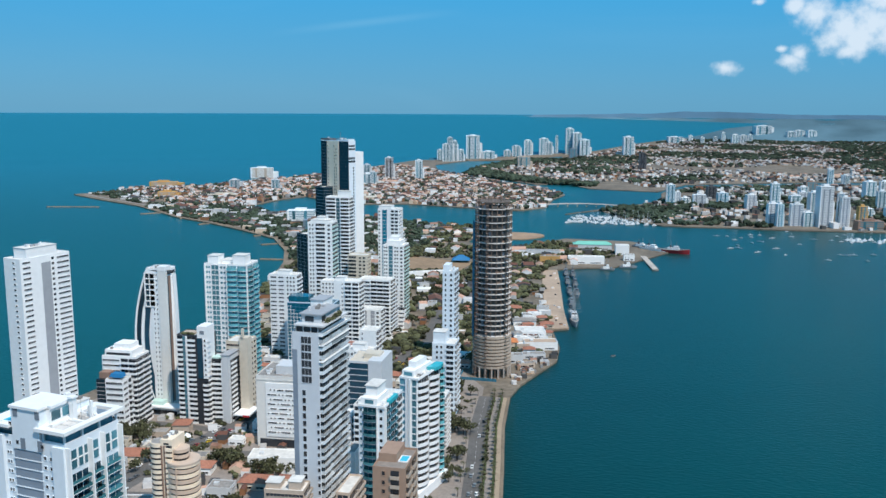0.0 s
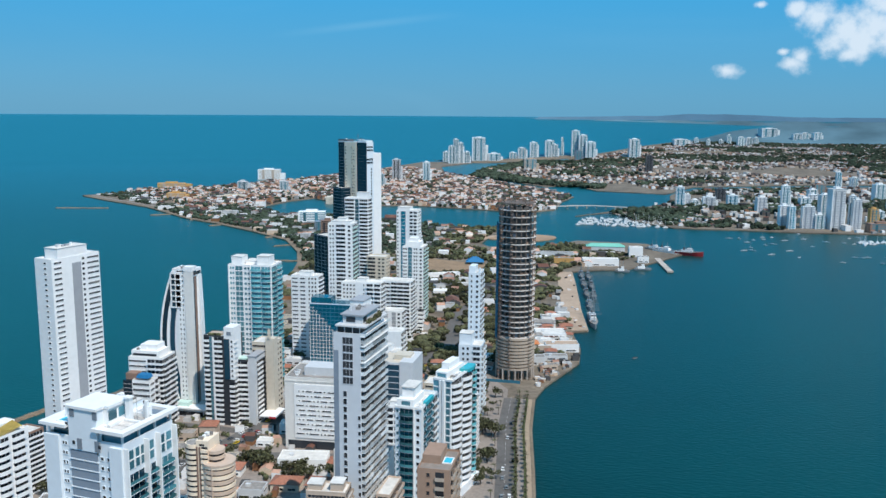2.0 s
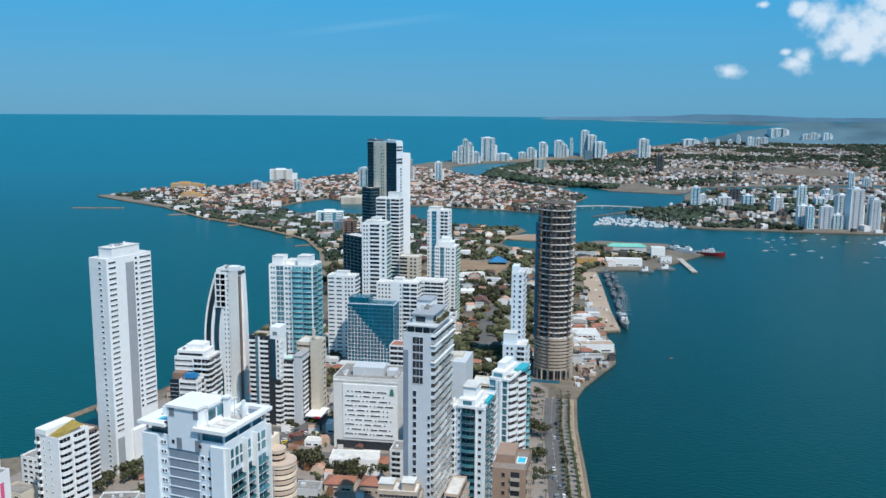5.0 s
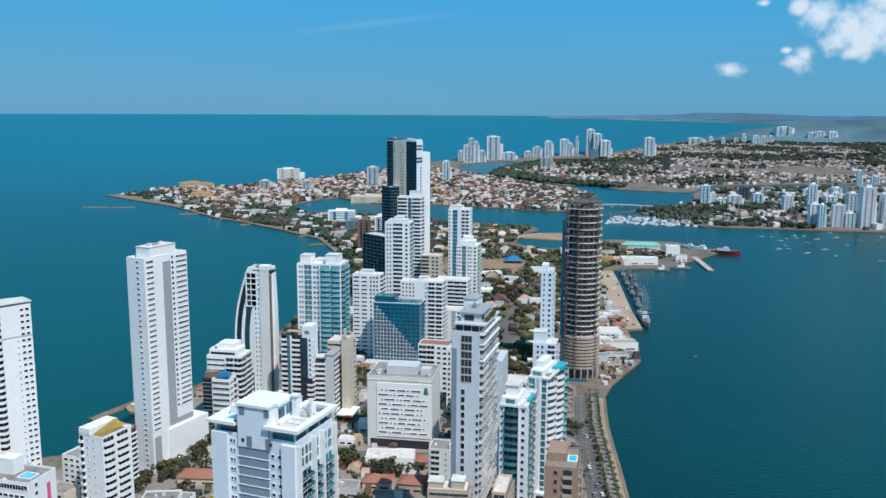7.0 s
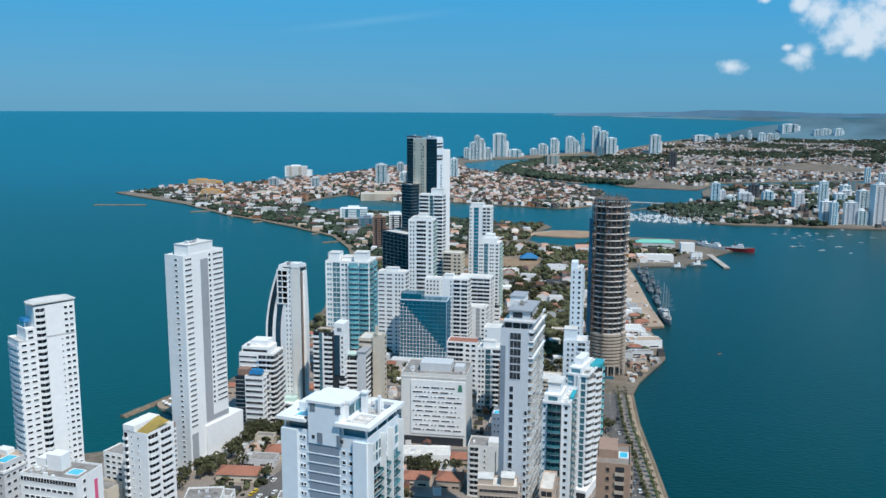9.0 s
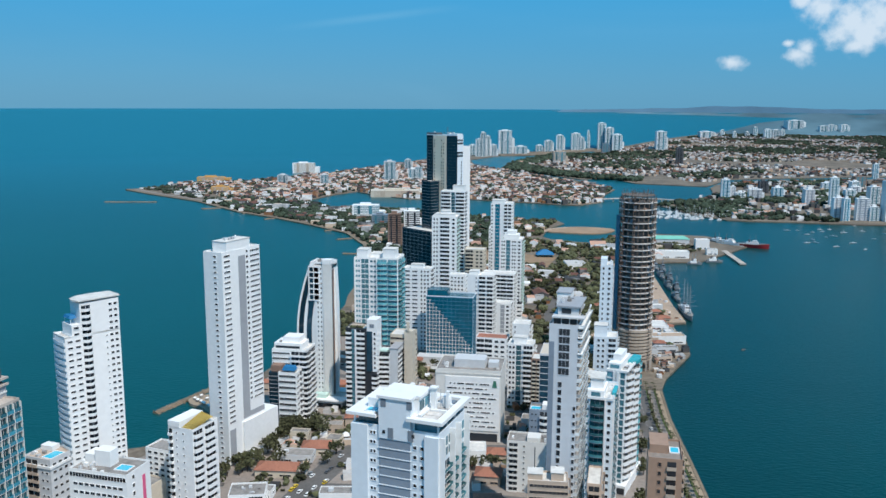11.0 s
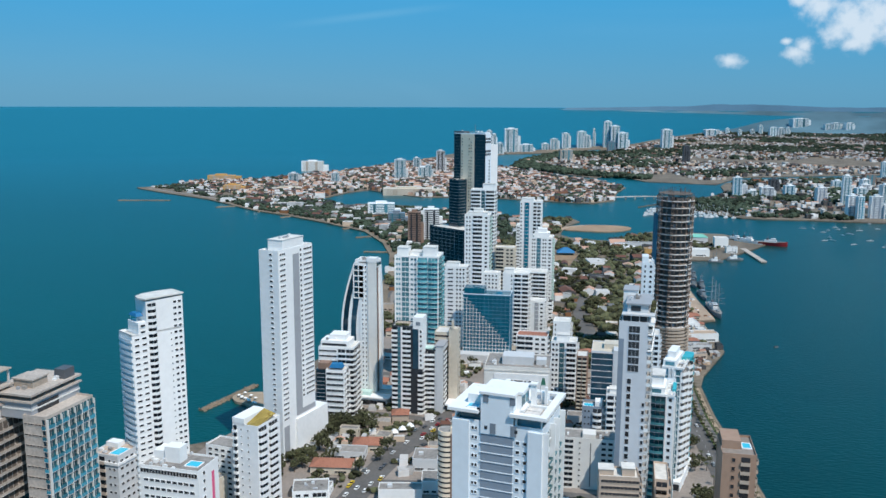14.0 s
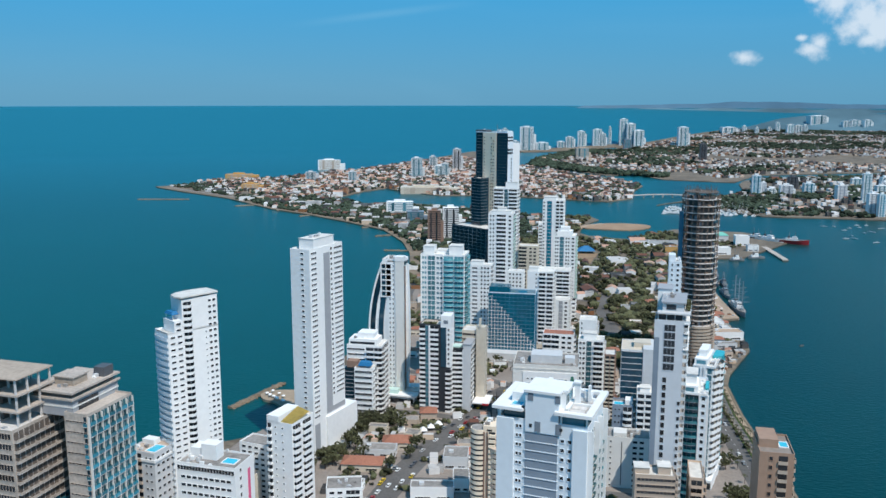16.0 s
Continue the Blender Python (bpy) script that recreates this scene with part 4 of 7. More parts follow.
part("sign_shape", bm, surface("sign_green", (0.05, 0.20, 0.14), 0.5), t_s, "small plain green sign shape")
clutter(t_s, -45, 2, -2, 32, 51, 16, 22)

t_t = tower("apartment_tower", "white apartment tower with grey glass bay and balconies", (-188, 618), 20, 15, 0, 51, 4.0, white,
    front=[("win", 0.6, 6, dict(n=2)), ("glass", 6.6, 10.5, dict(pane=pane_teal)), ("balc", 12, 19.6, dict(d=1.4))], right=[("balc", 1, 14, dict(n=2))], plant=[(-16, 4, -6, 12, 5)])
t_u = tower("apartment_tower", "grey tower with dark window bands beside a blank wall", (-150, 515), 23, 26, 0, 75, 4.0, pale,
    front=[("glass", 0.3, 14, dict(pane=pane_deep, bar=0.4, frame=pale))], right=[("win", 6, 9, dict(n=1, w=1.2))], roof=cream)
block(t_u, "blank_wall", pale, -8.8, -0.5, -1.5, 0.3, 26, 75.5, "blank grey concrete wall")
block(t_u, "roof_hut", cream, -15, 10, 73.5, -4, 20, 77)
t_v = tower("apartment_tower", "small white tower with round-cornered balconies and teal pool deck", (-164, 495), 13, 13, 0, 44, 4.0, louvre_grey,
    front=[("balc", 6.6, 12.6, dict(d=1.4, bulge=0.8, frame=white)), ("win", 0.8, 5.5, dict(n=2, w=0.9, h=1.1))], right=[("balc", 1, 12, dict(n=2, frame=white))], roof=roof_grey)
pool(t_v, -12, 2, -6, 7, 42.5)
block(t_v, "stair_hut", white, -5, 2, 42.4, -0.5, 10, 46)
t_v2 = tower("apartment_tower", "pale grey slab block with brick end and small windows", (-153, 467), 34, 16, 2, 33.5, 3.3, ivory,
    front=[("balc", 1.2, 6.8, dict(d=0.7, n=1)), ("win", 9.5, 11.5, dict(n=1, w=0.9, h=1.0)), ("win", 23, 31, dict(n=2, w=2.6))], roof=roof_grey)
block(t_v2, "end_wall", brown, -34.25, 0.3, -1.5, -34.02, 15.7, 31.8, "brick-red end wall")
block(t_v2, "dark_slot", dark_grey, -17.2, -0.06, 2, -16.6, 0.1, 30)
block(t_v2, "roof_hut", ivory, -22, 3, 31.9, -14, 12, 34.5)
clutter(t_v2, -32, 2, -4, 14, 32.0, 8, 51)

t_v3 = tower("apartment_tower", "slim white tower with square white balconies", (-152, 493), 10, 14, 0, 54, 3.9, white,
    front=[("balc", 0.4, 5.0, dict(d=1.2)), ("balc", 5.4, 9.6, dict(d=0.6))], right=[("balc", 1, 13, dict(n=2))], plant=[(-8, 3, -2, 10, 3)])

# the tallest tower
t_d = tower("hotel_tower", "very tall dark glass, beige and white hotel tower", (-321, 974), 48, 12, -29, 198, 3.7, white_cool,
    front=[("glass", 0.2, 11, dict(pane=pane_night, bar=0.3, frame=slate)), ("panel", 11.2, 32, dict(mat=light_beige, out=0.5, label="beige wall strip")), ("glass", 32.2, 49, dict(pane=pane_night, bar=0.12, frame=dark_grey))],
    right=[("win", 7, 10, dict(n=1, w=1.8, h=2.2, last=45)), ("strip", 1.0, 11, dict(h=2.6, first=46, last=48)), ("strip", 1.0, 11, dict(h=2.2, first=50, last=52))])
ft = faces_of(t_d, 49, 12)
ft[0].gather()
for k in range(22, 52):
    for s in (14.5, 25.5, 28.5):
        if (k * 7 + int(s)) % 5 or 34 < k < 44:
            ft[0].put("window", window_mesh(1.5, 1.7, pane_dark, light_beige), s, k * 3.7 + 1, 0.5)
ft[0].join()
block(t_d, "crown", dark_grey, -48.5, 0.5, 196.4, -33, 11.5, 199.5)
block(t_d, "crown", white_cool, -14, 2, 196.4, -1, 11.5, 199)
block(t_d, "white_slab", white, -34, 12.02, -1.5, 0, 25, 184, "plain white rear slab of the tall hotel")
block(t_d, "slab_parapet", white, -34, 12.02, 184, 0, 12.5, 185.2)
block(t_d, "mast", steel, -20, 6, 198, -19.6, 6.4, 207)
clutter(t_d, -46, 1, -4, 10, 199, 8, 44)
t_dw = tower("hotel_wing", "dark blue glass wing of the tall hotel", (-353, 975), 16, 30, -35, 143, 3.7, pane_night,
    front=[("glass", 0.3, 15.5, dict(pane=pane_night, bar=0.35, frame=slate))], right=[("glass", 0.5, 29, dict(pane=pane_deep, bar=0.3, frame=slate))], category="hotel wing")
t_dp = tower("hotel_podium", "dark glass podium below the tall hotel", (-340, 944), 60, 28, -35, 86, 4.2, pane_night,
    front=[("glass", 0.5, 59, dict(pane=pane_night, bar=0.25, frame=slate, n=8))], right=[("glass", 0.5, 27, dict(pane=pane_deep, bar=0.25, frame=slate, n=4))], category="hotel podium")
t_d2 = tower("apartment_tower", "white balcony tower in front of the tall hotel", (-298, 905), 27, 16, 0, 139, 4.0, white,
    front=[("balc", 0.4, 11, dict(d=1.4)), ("glass", 12, 16, dict(pane=pane_teal)), ("balc", 17, 26.6, dict(d=1.4))], right=[("balc", 1, 15, dict(d=1.2))], plant=[(-14, 3, -1, 12, 7)])
t_x = tower("apartment_tower", "tall white tower with stepped top and mint side balconies", (-291, 827), 26, 19, 2, 121, 4.2, white,
    front=[("win", 1, 7, dict(n=2, w=1.4)), ("balc", 8.5, 18.5, dict(d=0.9)), ("win", 20, 25, dict(n=1, w=2.4))], right=[("balc", 0.6, 18.4, dict(n=2, d=1.2, rail=mint))], plant=[(-23, 2, -3, 16, 3), (-17, 4, -8, 14, 6)])
t_w = tower("apartment_tower", "white slab tower with brown window bands", (-301, 752), 27, 14, 0, 80.5, 3.9, white,
    front=[("strip", 1, 6.5, dict(h=1.4)), ("strip", 9, 14, dict(h=1.4)), ("win", 16.5, 26, dict(n=3, w=1.6))], right=[("balc", 1, 13, {})], plant=[(-20, 3, -8, 11, 4)])
t_w2 = tower("apartment_tower", "lower white apartment block with plain windows", (-275, 790), 16, 14, 0, 68, 3.9, white, front=[("win", 1, 15, dict(n=4, w=1.6))], right=[("win", 1, 13, dict(n=3))])

# blue gridded hotel
t_h = tower("hotel", "blue glass hotel with a white grid over its front", (-254.5, 722), 43.5, 20, 2, 62, 3.5, white_cool,
    front=[("glass", 0.3, 43.2, dict(pane=pane_blue, bar=0.55, n=11, frame=blue_frame))], right=[("glass", 0.3, 19.7, dict(pane=pane_blue, bar=0.4, n=4, frame=blue_frame))], roof=pane_blue)
for i in range(15):
    block(t_h, "grid_post", white, -43.3 + 3.05 * i, -0.55, 0, -43.0 + 3.05 * i, -0.3, 57 - 3.35 * max(0, i - 1))
for i in range(17):
    block(t_h, "grid_rail", white, -43.5, -0.6, 3.4 * i + 3, -43.5 + min(43.3, 3.05 * (17.5 - i)), -0.25, 3.4 * i + 3.3)
block(t_h, "roof_glass", pane_blue, -43, 3, 60.5, -24, 17, 66)
block(t_h, "podium", pale, -50, -12, -1.5, 6, 0, 7)

t_y = tower("apartment_tower", "white slab tower with a blank end and balcony bays", (-242, 760), 25, 16, 0, 75, 3.9, white,
    front=[("win", 7.5, 9.5, dict(n=1, w=1.0)), ("balc", 11, 17.5, dict(d=1.3)), ("balc", 18.5, 24.6, dict(d=1.3))], right=[("balc", 1, 15, dict(n=2))], plant=[(-24, 3, -15, 12, 4)])
t_y2 = tower("apartment_tower", "white mid-rise with dark loggias and stepped balconies", (-232, 835), 34, 20, 0, 62, 3.9, white,
    front=[("strip", 1, 12, {}), ("balc", 13, 33, dict(n=3, d=1.6))], right=[("balc", 1, 19, dict(n=2))])
t_i = tower("apartment_tower", "white tower with dark blue glass columns", (-248.5, 931), 24, 20, 0, 124, 4.0, white,
    front=[("win", 0.5, 2.6, dict(n=1, w=1.5, h=1.6)), ("glass", 5, 10.5, dict(pane=pane_blue, bar=0.3)), ("balc", 15, 19, dict(d=0.8)), ("balc", 19.6, 23.6, dict(d=0.8))], right=[("win", 2, 18, dict(n=3))], plant=[(-23, 1, -9, 16, 4)])
t_z = tower("apartment_tower", "white tower with an arched stepped crown and glass bay", (-231.5, 889), 23, 22, 0, 90, 3.9, white,
    front=[("win", 0.6, 5, dict(n=2, w=1.4)), ("glass", 6, 10.5, dict(pane=pane_teal)), ("win", 12, 17, dict(n=2, w=1.5)), ("win", 18, 22.6, dict(n=1, w=2.5))], right=[("balc", 1, 21, dict(n=2, rail=mint))])
block(t_z, "crown", white, -20, 3, 88.4, -4, 18, 94)
block(t_z, "crown", white, -17, 5, 94, -7, 16, 98)
for i in range(5):
    block(t_z, "podium_terrace", white, -34 + 3 * i, -15 + 1.6 * i, i * 4.2, 3, -0.4, i * 4.2 + 2.6)
    block(t_z, "podium_glazing", pane_dark, -33 + 3 * i, -14 + 1.6 * i, i * 4.2 + 2.6, 2, -0.6, i * 4.2 + 4.2)
t_z2 = tower("apartment_tower", "white lower block with long wraparound balconies", (-236, 858), 30, 20, 0, 50, 3.8, white, front=[("balc", 0.4, 29.6, dict(n=2, d=1.8))], right=[("balc", 0.4, 19.6, dict(d=1.8))])
t_zl = tower("apartment_tower", "white tower with stepped outline near the tall hotel", (-262, 990), 22, 20, 0, 88, 3.9, white, front=[("strip", 1, 21, dict(h=1.4))], right=[("balc", 1, 19, {})])
t_zm = tower("apartment_tower", "white and cream mid-rise block with balcony columns", (-272, 885), 22, 16, 0, 78, 3.9, cream, front=[("balc", 1, 10, {}), ("win", 12, 21, dict(n=2))], right=[("win", 1, 15, dict(n=3))])
t_aa = tower("apartment_tower", "white block with grey vertical glass strips", (-229, 788), 22, 17, 0, 42, 3.8, white, front=[("glass", 4, 8, dict(pane=grey)), ("glass", 12, 16, dict(pane=grey)), ("win", 17, 21, dict(n=1))], right=[("balc", 1, 16, dict(n=2))])
t_bb = tower("apartment_tower", "white apartment block with terracotta roof edge", (-214, 655), 26, 16, 0, 44, 3.9, white, front=[("balc", 0.5, 14, dict(n=2)), ("win", 15, 25, dict(n=2))], right=[("balc", 1, 15, {})], roof=red_tile)
t_bb2 = tower("apartment_tower", "white slab with side balconies beside the lower block", (-196, 660), 14, 16, 0, 56, 3.9, white, front=[("win", 1, 3, dict(n=1, w=0.9))], right=[("balc", 0.5, 15.5, dict(n=2, d=1.6))])

# waterfront row
t_ee = tower("apartment_tower", "slim pale white tower beside the round concrete shell", (-130.5, 658), 9.5, 18, 0, 109, 4.0, white_cool,
    front=[("win", 1.5, 3.5, dict(n=1, w=1.1)), ("win", 5.5, 8.5, dict(n=1, w=1.8))], right=[("balc", 1, 17, dict(n=2, d=1.0))])
block(t_ee, "crown", white_cool, -9.5, 2, 107.4, -4.5, 15, 113)
block(t_ee, "mast_wall", white_cool, -2, 3, 107.4, -1.2, 9, 111)
t_ee2 = tower("apartment_tower", "pale stepped apartment block with side balconies", (-124.5, 632), 18, 18, 0, 57, 4.0, white_cool,
    front=[("win", 2, 9, dict(n=2, w=1.6)), ("balc", 11, 17, dict(d=0.8))], right=[("balc", 0.5, 17.5, dict(n=2, d=1.5))], plant=[(-18, 3, -8, 14, 9)])
t_cc = tower("apartment_tower", "white waterfront tower with rounded balconies and teal roof glass", (-117.6, 479.5), 12, 37, -13, 78, 4.1, white,
    front=[("glass", 0.4, 3.8, dict(pane=pane_aqua, bar=0.9)), ("panel", 4.2, 5.6, dict(mat=white, out=0.9)), ("panel", 6.4, 7.8, dict(mat=white, out=0.9)), ("glass", 8.6, 11.2, dict(pane=pane_aqua, bar=0.7))],
    right=[("balc", 0.6, 14.6, dict(d=1.0, bulge=2.4, rh=2.1)), ("balc", 15.4, 29.6, dict(d=1.0, bulge=2.4, rh=2.1)), ("balc", 30.4, 36.6, dict(d=1.0, bulge=1.4, rh=2.1, rail=rail_teal))])
block(t_cc, "penthouse", white, -11.8, 3, 76.4, -4, 28, 80.5)
block(t_cc, "penthouse_glass", pane_teal, -10.5, 2.85, 77.4, -5, 3.02, 79.6)
block(t_cc, "penthouse", white, -10.5, 9, 80.5, -5.5, 24, 84.5)
slab_ring(t_cc, "terrace_rail", white, -12, -0.6, 1.0, 37, 76.4, 77.5, 0.25)
clutter(t_cc, -3, 3, -0.5, 18, 76.5, 6, 61)
bm = bmesh.new()
prism(bm, [(-3.6, 20), (2.2, 21), (2.6, 28), (1.4, 34), (-3.6, 34)], 76.6, 78.6)
part("roof_glass", bm, teal_trim, t_cc, "teal glass roof terrace screen")
boxes("podium", white, t_cc, (-18, -4, -1.5, 3, 38, 6))
boxes("podium_glass", pane_dark, t_cc, (-17, -4.15, 0.5, 2.5, -4.02, 4.5))
t_dd = tower("apartment_tower", "tower of teal glass bays between white piers", (-124.5, 431), 15, 30, -5, 77, 4.0, white_cool,
    front=[("win", 0.4, 2.4, dict(n=1, w=1.3, h=1.6, pane=pane_teal)), ("balc", 2.6, 10.8, dict(d=0.9, bulge=0.8, rail=rail_mid, pane=pane_petrol, frame=louvre_grey, rh=1.5)), ("panel", 10.8, 11.6, dict(mat=white, out=1.2)), ("win", 11.8, 14.6, dict(n=1, w=1.7, h=1.9))],
    right=[("panel", 0.0, 0.9, dict(mat=white, out=1.2)), ("balc", 1.2, 9, dict(d=1.4, rail=pane_teal, pane=pane_deep, frame=white)), ("balc", 10, 19, dict(d=1.4, rail=pane_teal, pane=pane_deep, frame=white)), ("balc", 20, 29, dict(d=1.4, frame=white))])
block(t_dd, "penthouse", white, -14.5, 2, 75.4, -5, 20, 79.5)
block(t_dd, "penthouse_glass", pane_teal, -12, 1.85, 76.4, -7, 2.02, 78.6)
block(t_dd, "penthouse", white, -13, 6, 79.5, -6, 18, 85)
block(t_dd, "penthouse_slab", roof_light, -13.6, 5.4, 85, -5.4, 18.6, 85.5)
block(t_dd, "terrace_glass", teal_trim, -1.2, 7, 75.4, 0.9, 20, 77.6, "teal glass terrace screen")
slab_ring(t_dd, "terrace_rail", white, -15, -0.8, 0.6, 6, 75.4, 76.6, 0.25)
clutter(t_dd, -4, 2, -1.5, 24, 75.5, 7, 31)
t_dl = tower("apartment_tower", "peach terraced block with open balconies", (-128, 380), 7, 22, 0, 50, 3.9, peach, front=[("balc", 0.6, 6.4, dict(d=1.4))], right=[("balc", 0.5, 23.5, dict(n=2, d=1.4))])

# tall grey-white tower with the window column
LONG = dict(d=1.9, pane=pane_dark, gap=0.0, frame=white, rail=rail_pale, rh=1.6)
t_f = tower("apartment_tower", "tall pale grey tower with dark window column and long balconies", (-141.5, 377.5), 14, 34, -4, 131, 3.92, blue_grey,
    # darker edge panel paints the shade of the recessed left strip
    front=[("win", 4.9, 6.7, dict(n=1, w=1.8, h=2.7, sill=0.7, last=26)), ("win", 12.2, 13.9, dict(n=1, w=1.3, h=2.0, last=23)), ("panel", 0.0, 2.6, dict(mat=louvre_grey, last=31))],
    right=[("balc", 0.3, 11.4, LONG), ("balc", 11.4, 22.6, LONG), ("balc", 22.6, 33.7, LONG)])
ff = faces_of(t_f, 14, 34)
for k in range(6):
    ff[0].put("window", window_mesh(5.2, 3.3, black_panel, blue_grey), 7.4, 105.2 + k * 3.95)
for z in (116.5, 124.6, 129.4):
    ff[1].slab("terrace_slab", white, -0.4, 34.4, z - 0.6, z, 2.3, label="broad white terrace slab")
block(t_f, "penthouse_glass", black_panel, -12.2, 1.4, 129.42, -0.6, 30, 133.4)
for s in (-12.6, -8.6, -4.6, -0.9):
    block(t_f, "penthouse_post", pale, s, 0.7, 129.4, s + 0.35, 1.05, 133.4)
slab_ring(t_f, "terrace_glass", rail_pale, -13.8, 0.1, 3.0, 33.8, 129.42, 130.5, 0.12)
block(t_f, "penthouse_slab", pale, -12.9, -0.3, 133.4, 2.8, 30.5, 134.1)
block(t_f, "roof_pavilion", pale, -10.6, 4, 134.1, -0.4, 24, 138.2)
boxes("pavilion_glass", black_panel, t_f, (-8.8, 3.8, 134.9, -4.2, 4.02, 137.4))
boxes("pavilion_glass", black_panel, t_f, (-0.42, 5, 134.9, -0.22, 9, 137.4))
block(t_f, "roof_slab", grey, -11.4, 3, 138.2, 0.6, 26, 138.9)
block(t_f, "plant_room", white, -14, 22, 129.42, -7, 33.5, 141)
block(t_f, "plant_roof", grey, -14.3, 21.6, 141, -6.6, 33.9, 141.5)
clutter(t_f, -10, 8, -3, 22, 138.9, 5, 19)
bm = bmesh.new()
rl = random.Random(6)
for _ in range(110):
    bmesh.ops.create_icosphere(bm, subdivisions=1, radius=rl.uniform(0.3, 0.8), matrix=Matrix.Translation((rl.uniform(0.6, 2.4), rl.uniform(5, 24), 134.4 + rl.uniform(0, 1.6))))
part("planting", bm, leaf, t_f, "green roof terrace planting")

# near brown tower by the water
t_ff = tower("apartment_tower", "brown rendered tower with a small rooftop pool", (-92, 350), 15, 24, 0, 79, 4.2, tan,
    front=[("win", 4, 6, dict(n=1, w=1.4)), ("balc", 8, 12.5, dict(d=0.8, frame=beige))], right=[("balc", 2, 10, dict(d=1.2, frame=beige)), ("balc", 12, 20, dict(d=1.2, frame=beige))], roof=paving)
block(t_ff, "roof_terrace", tan, -14.5, 8, 77.4, -6, 23, 81.5)
pool(t_ff, -5, 9, -1.5, 15, 77.6)

# round beige tower
t_gg = thing("apartment_tower", -246, 412, 1.6, 0, "beige rounded tower with stacked curved balconies and brown ribs", "apartment tower")
FOOT.append((-225, 404, 30, 20, 0))
ring = [(math.cos(i * math.pi / 14), math.sin(i * math.pi / 14)) for i in range(28)]


def drum(name, mat, x, y, r, z0, z1, label=""):
    bm = bmesh.new()
    prism(bm, [(x + r * px, y + r * py) for px, py in ring], z0, z1)
    return part(name, bm, mat, t_gg, label)


drum("stair_drum", light_beige, -2.2, -1, 5.0, -1.5, 54)
drum("drum_roof", roof_grey, -2.2, -1, 4.4, 54, 54.2)
for k in range(17):
    drum("ribbon_window", pane_dark, -2.2, -1, 5.06, 2.0 + k * 3.05, 2.95 + k * 3.05)
boxes("shaft", light_beige, t_gg, (0.6, -5, -1.5, 7.6, 9, 56.5))
boxes("shaft_window", pane_dark, t_gg, (2.6, -5.1, 53.6, 5.6, -4.95, 54.6))
for x in (0.8, 2.5):
    boxes("rib", brown, t_gg, (x, -5.5, -1.5, x + 0.8, -5.02, 53))
for k in range(17):
    z = 1.4 + k * 3.05
    boxes("bay_rail", light_beige, t_gg, (3.9, -6.4, z, 7.6, -5.02, z + 1.7))
    boxes("bay_glazing", pane_dark, t_gg, (4.0, -5.3, z + 1.7, 7.5, -5.02, z + 3.0))
drum("recess_drum", pane_dark, 11.4, 0, 8.0, -1.5, 43)
for k in range(15):
    z = k * 3.0
    drum("round_balcony", peach if k % 2 else light_beige, 11.4, 0, 8.9, z, z + 1.95)
drum("terrace", peach, 11.4, 0, 9.2, 43.4, 44.4)
drum("upper_recess", pane_dark, 9.4, 0.5, 4.6, 44.4, 50.5)
for z in (45.8, 49.0):
    drum("round_balcony", peach, 9.4, 0.5, 5.2, z, z + 1.8)
boxes("party_wall", peach, t_gg, (11.2, -9.3, -1.5, 11.6, -8.0, 44))
clutter(t_gg, 1, -4, 7, 7, 56.5, 6, 33)

# near white and pale blue tower with flat roof slabs
t_g = tower("apartment_tower", "pale blue and white tower with grey louvres and roof slabs", (-178.9, 237.6), 32.3, 25, -9, 127.4, 3.35, white_cool,
    front=[("win", 6.6, 9.0, dict(n=2, w=0.8, h=1.1, last=37)), ("win", 22.6, 24.4, dict(n=1, w=1.2, h=1.2, last=36)), ("win", 25.2, 27.0, dict(n=1, w=1.2, h=1.2, last=36))],
    right=[("balc", 0.9, 9.8, dict(d=1.5, rh=1.1, rail=rail_mid, pane=pane_deep, frame=white, last=34)), ("balc", 10.4, 15.6, dict(d=1.5, rh=1.1, rail=rail_mid, pane=pane_deep, frame=white, last=34)), ("balc", 16.2, 24.4, dict(d=1.1, rh=1.1, rail=rail_mid, pane=pane_teal, frame=white, last=34))])
fg = faces_of(t_g, 32.3, 25)
for k in range(36):
    z = 122.2 - k * 3.35
    fg[0].slab("louvre", louvre_grey, 10.2, 21.8, z - 2.95, z, 0.22)
    fg[0].slab("louvre_rail", white_cool, 9.9, 22.1, z - 3.3, z - 3.0, 0.45)
fg[0].slab("pier", white_cool, 0, 6.2, -1.5, 126.8, 1.3)
fg[0].slab("pier", white_cool, 27.2, 32.3, -1.5, 125.5, 0.9)
for s in (0.0, 10.0, 15.9, 24.5):
    fg[1].slab("column", white, s - 0.1, s + 0.45, -1.5, 125.5, 2.0)
for s0, s1 in ((1.2, 4.6), (5.4, 7.4), (8.0, 9.6), (11.2, 14.6), (17.2, 20.2), (21, 23.8)):
    fg[1].slab("top_window", pane_teal, s0, s1, 117.2, 123.6, 0.2)
    fg[1].slab("top_window_frame", white, s0 - 0.3, s0, 116.8, 124, 0.35)
    fg[1].slab("top_window_bar", white, s0, s1, 120.2, 120.6, 0.45)
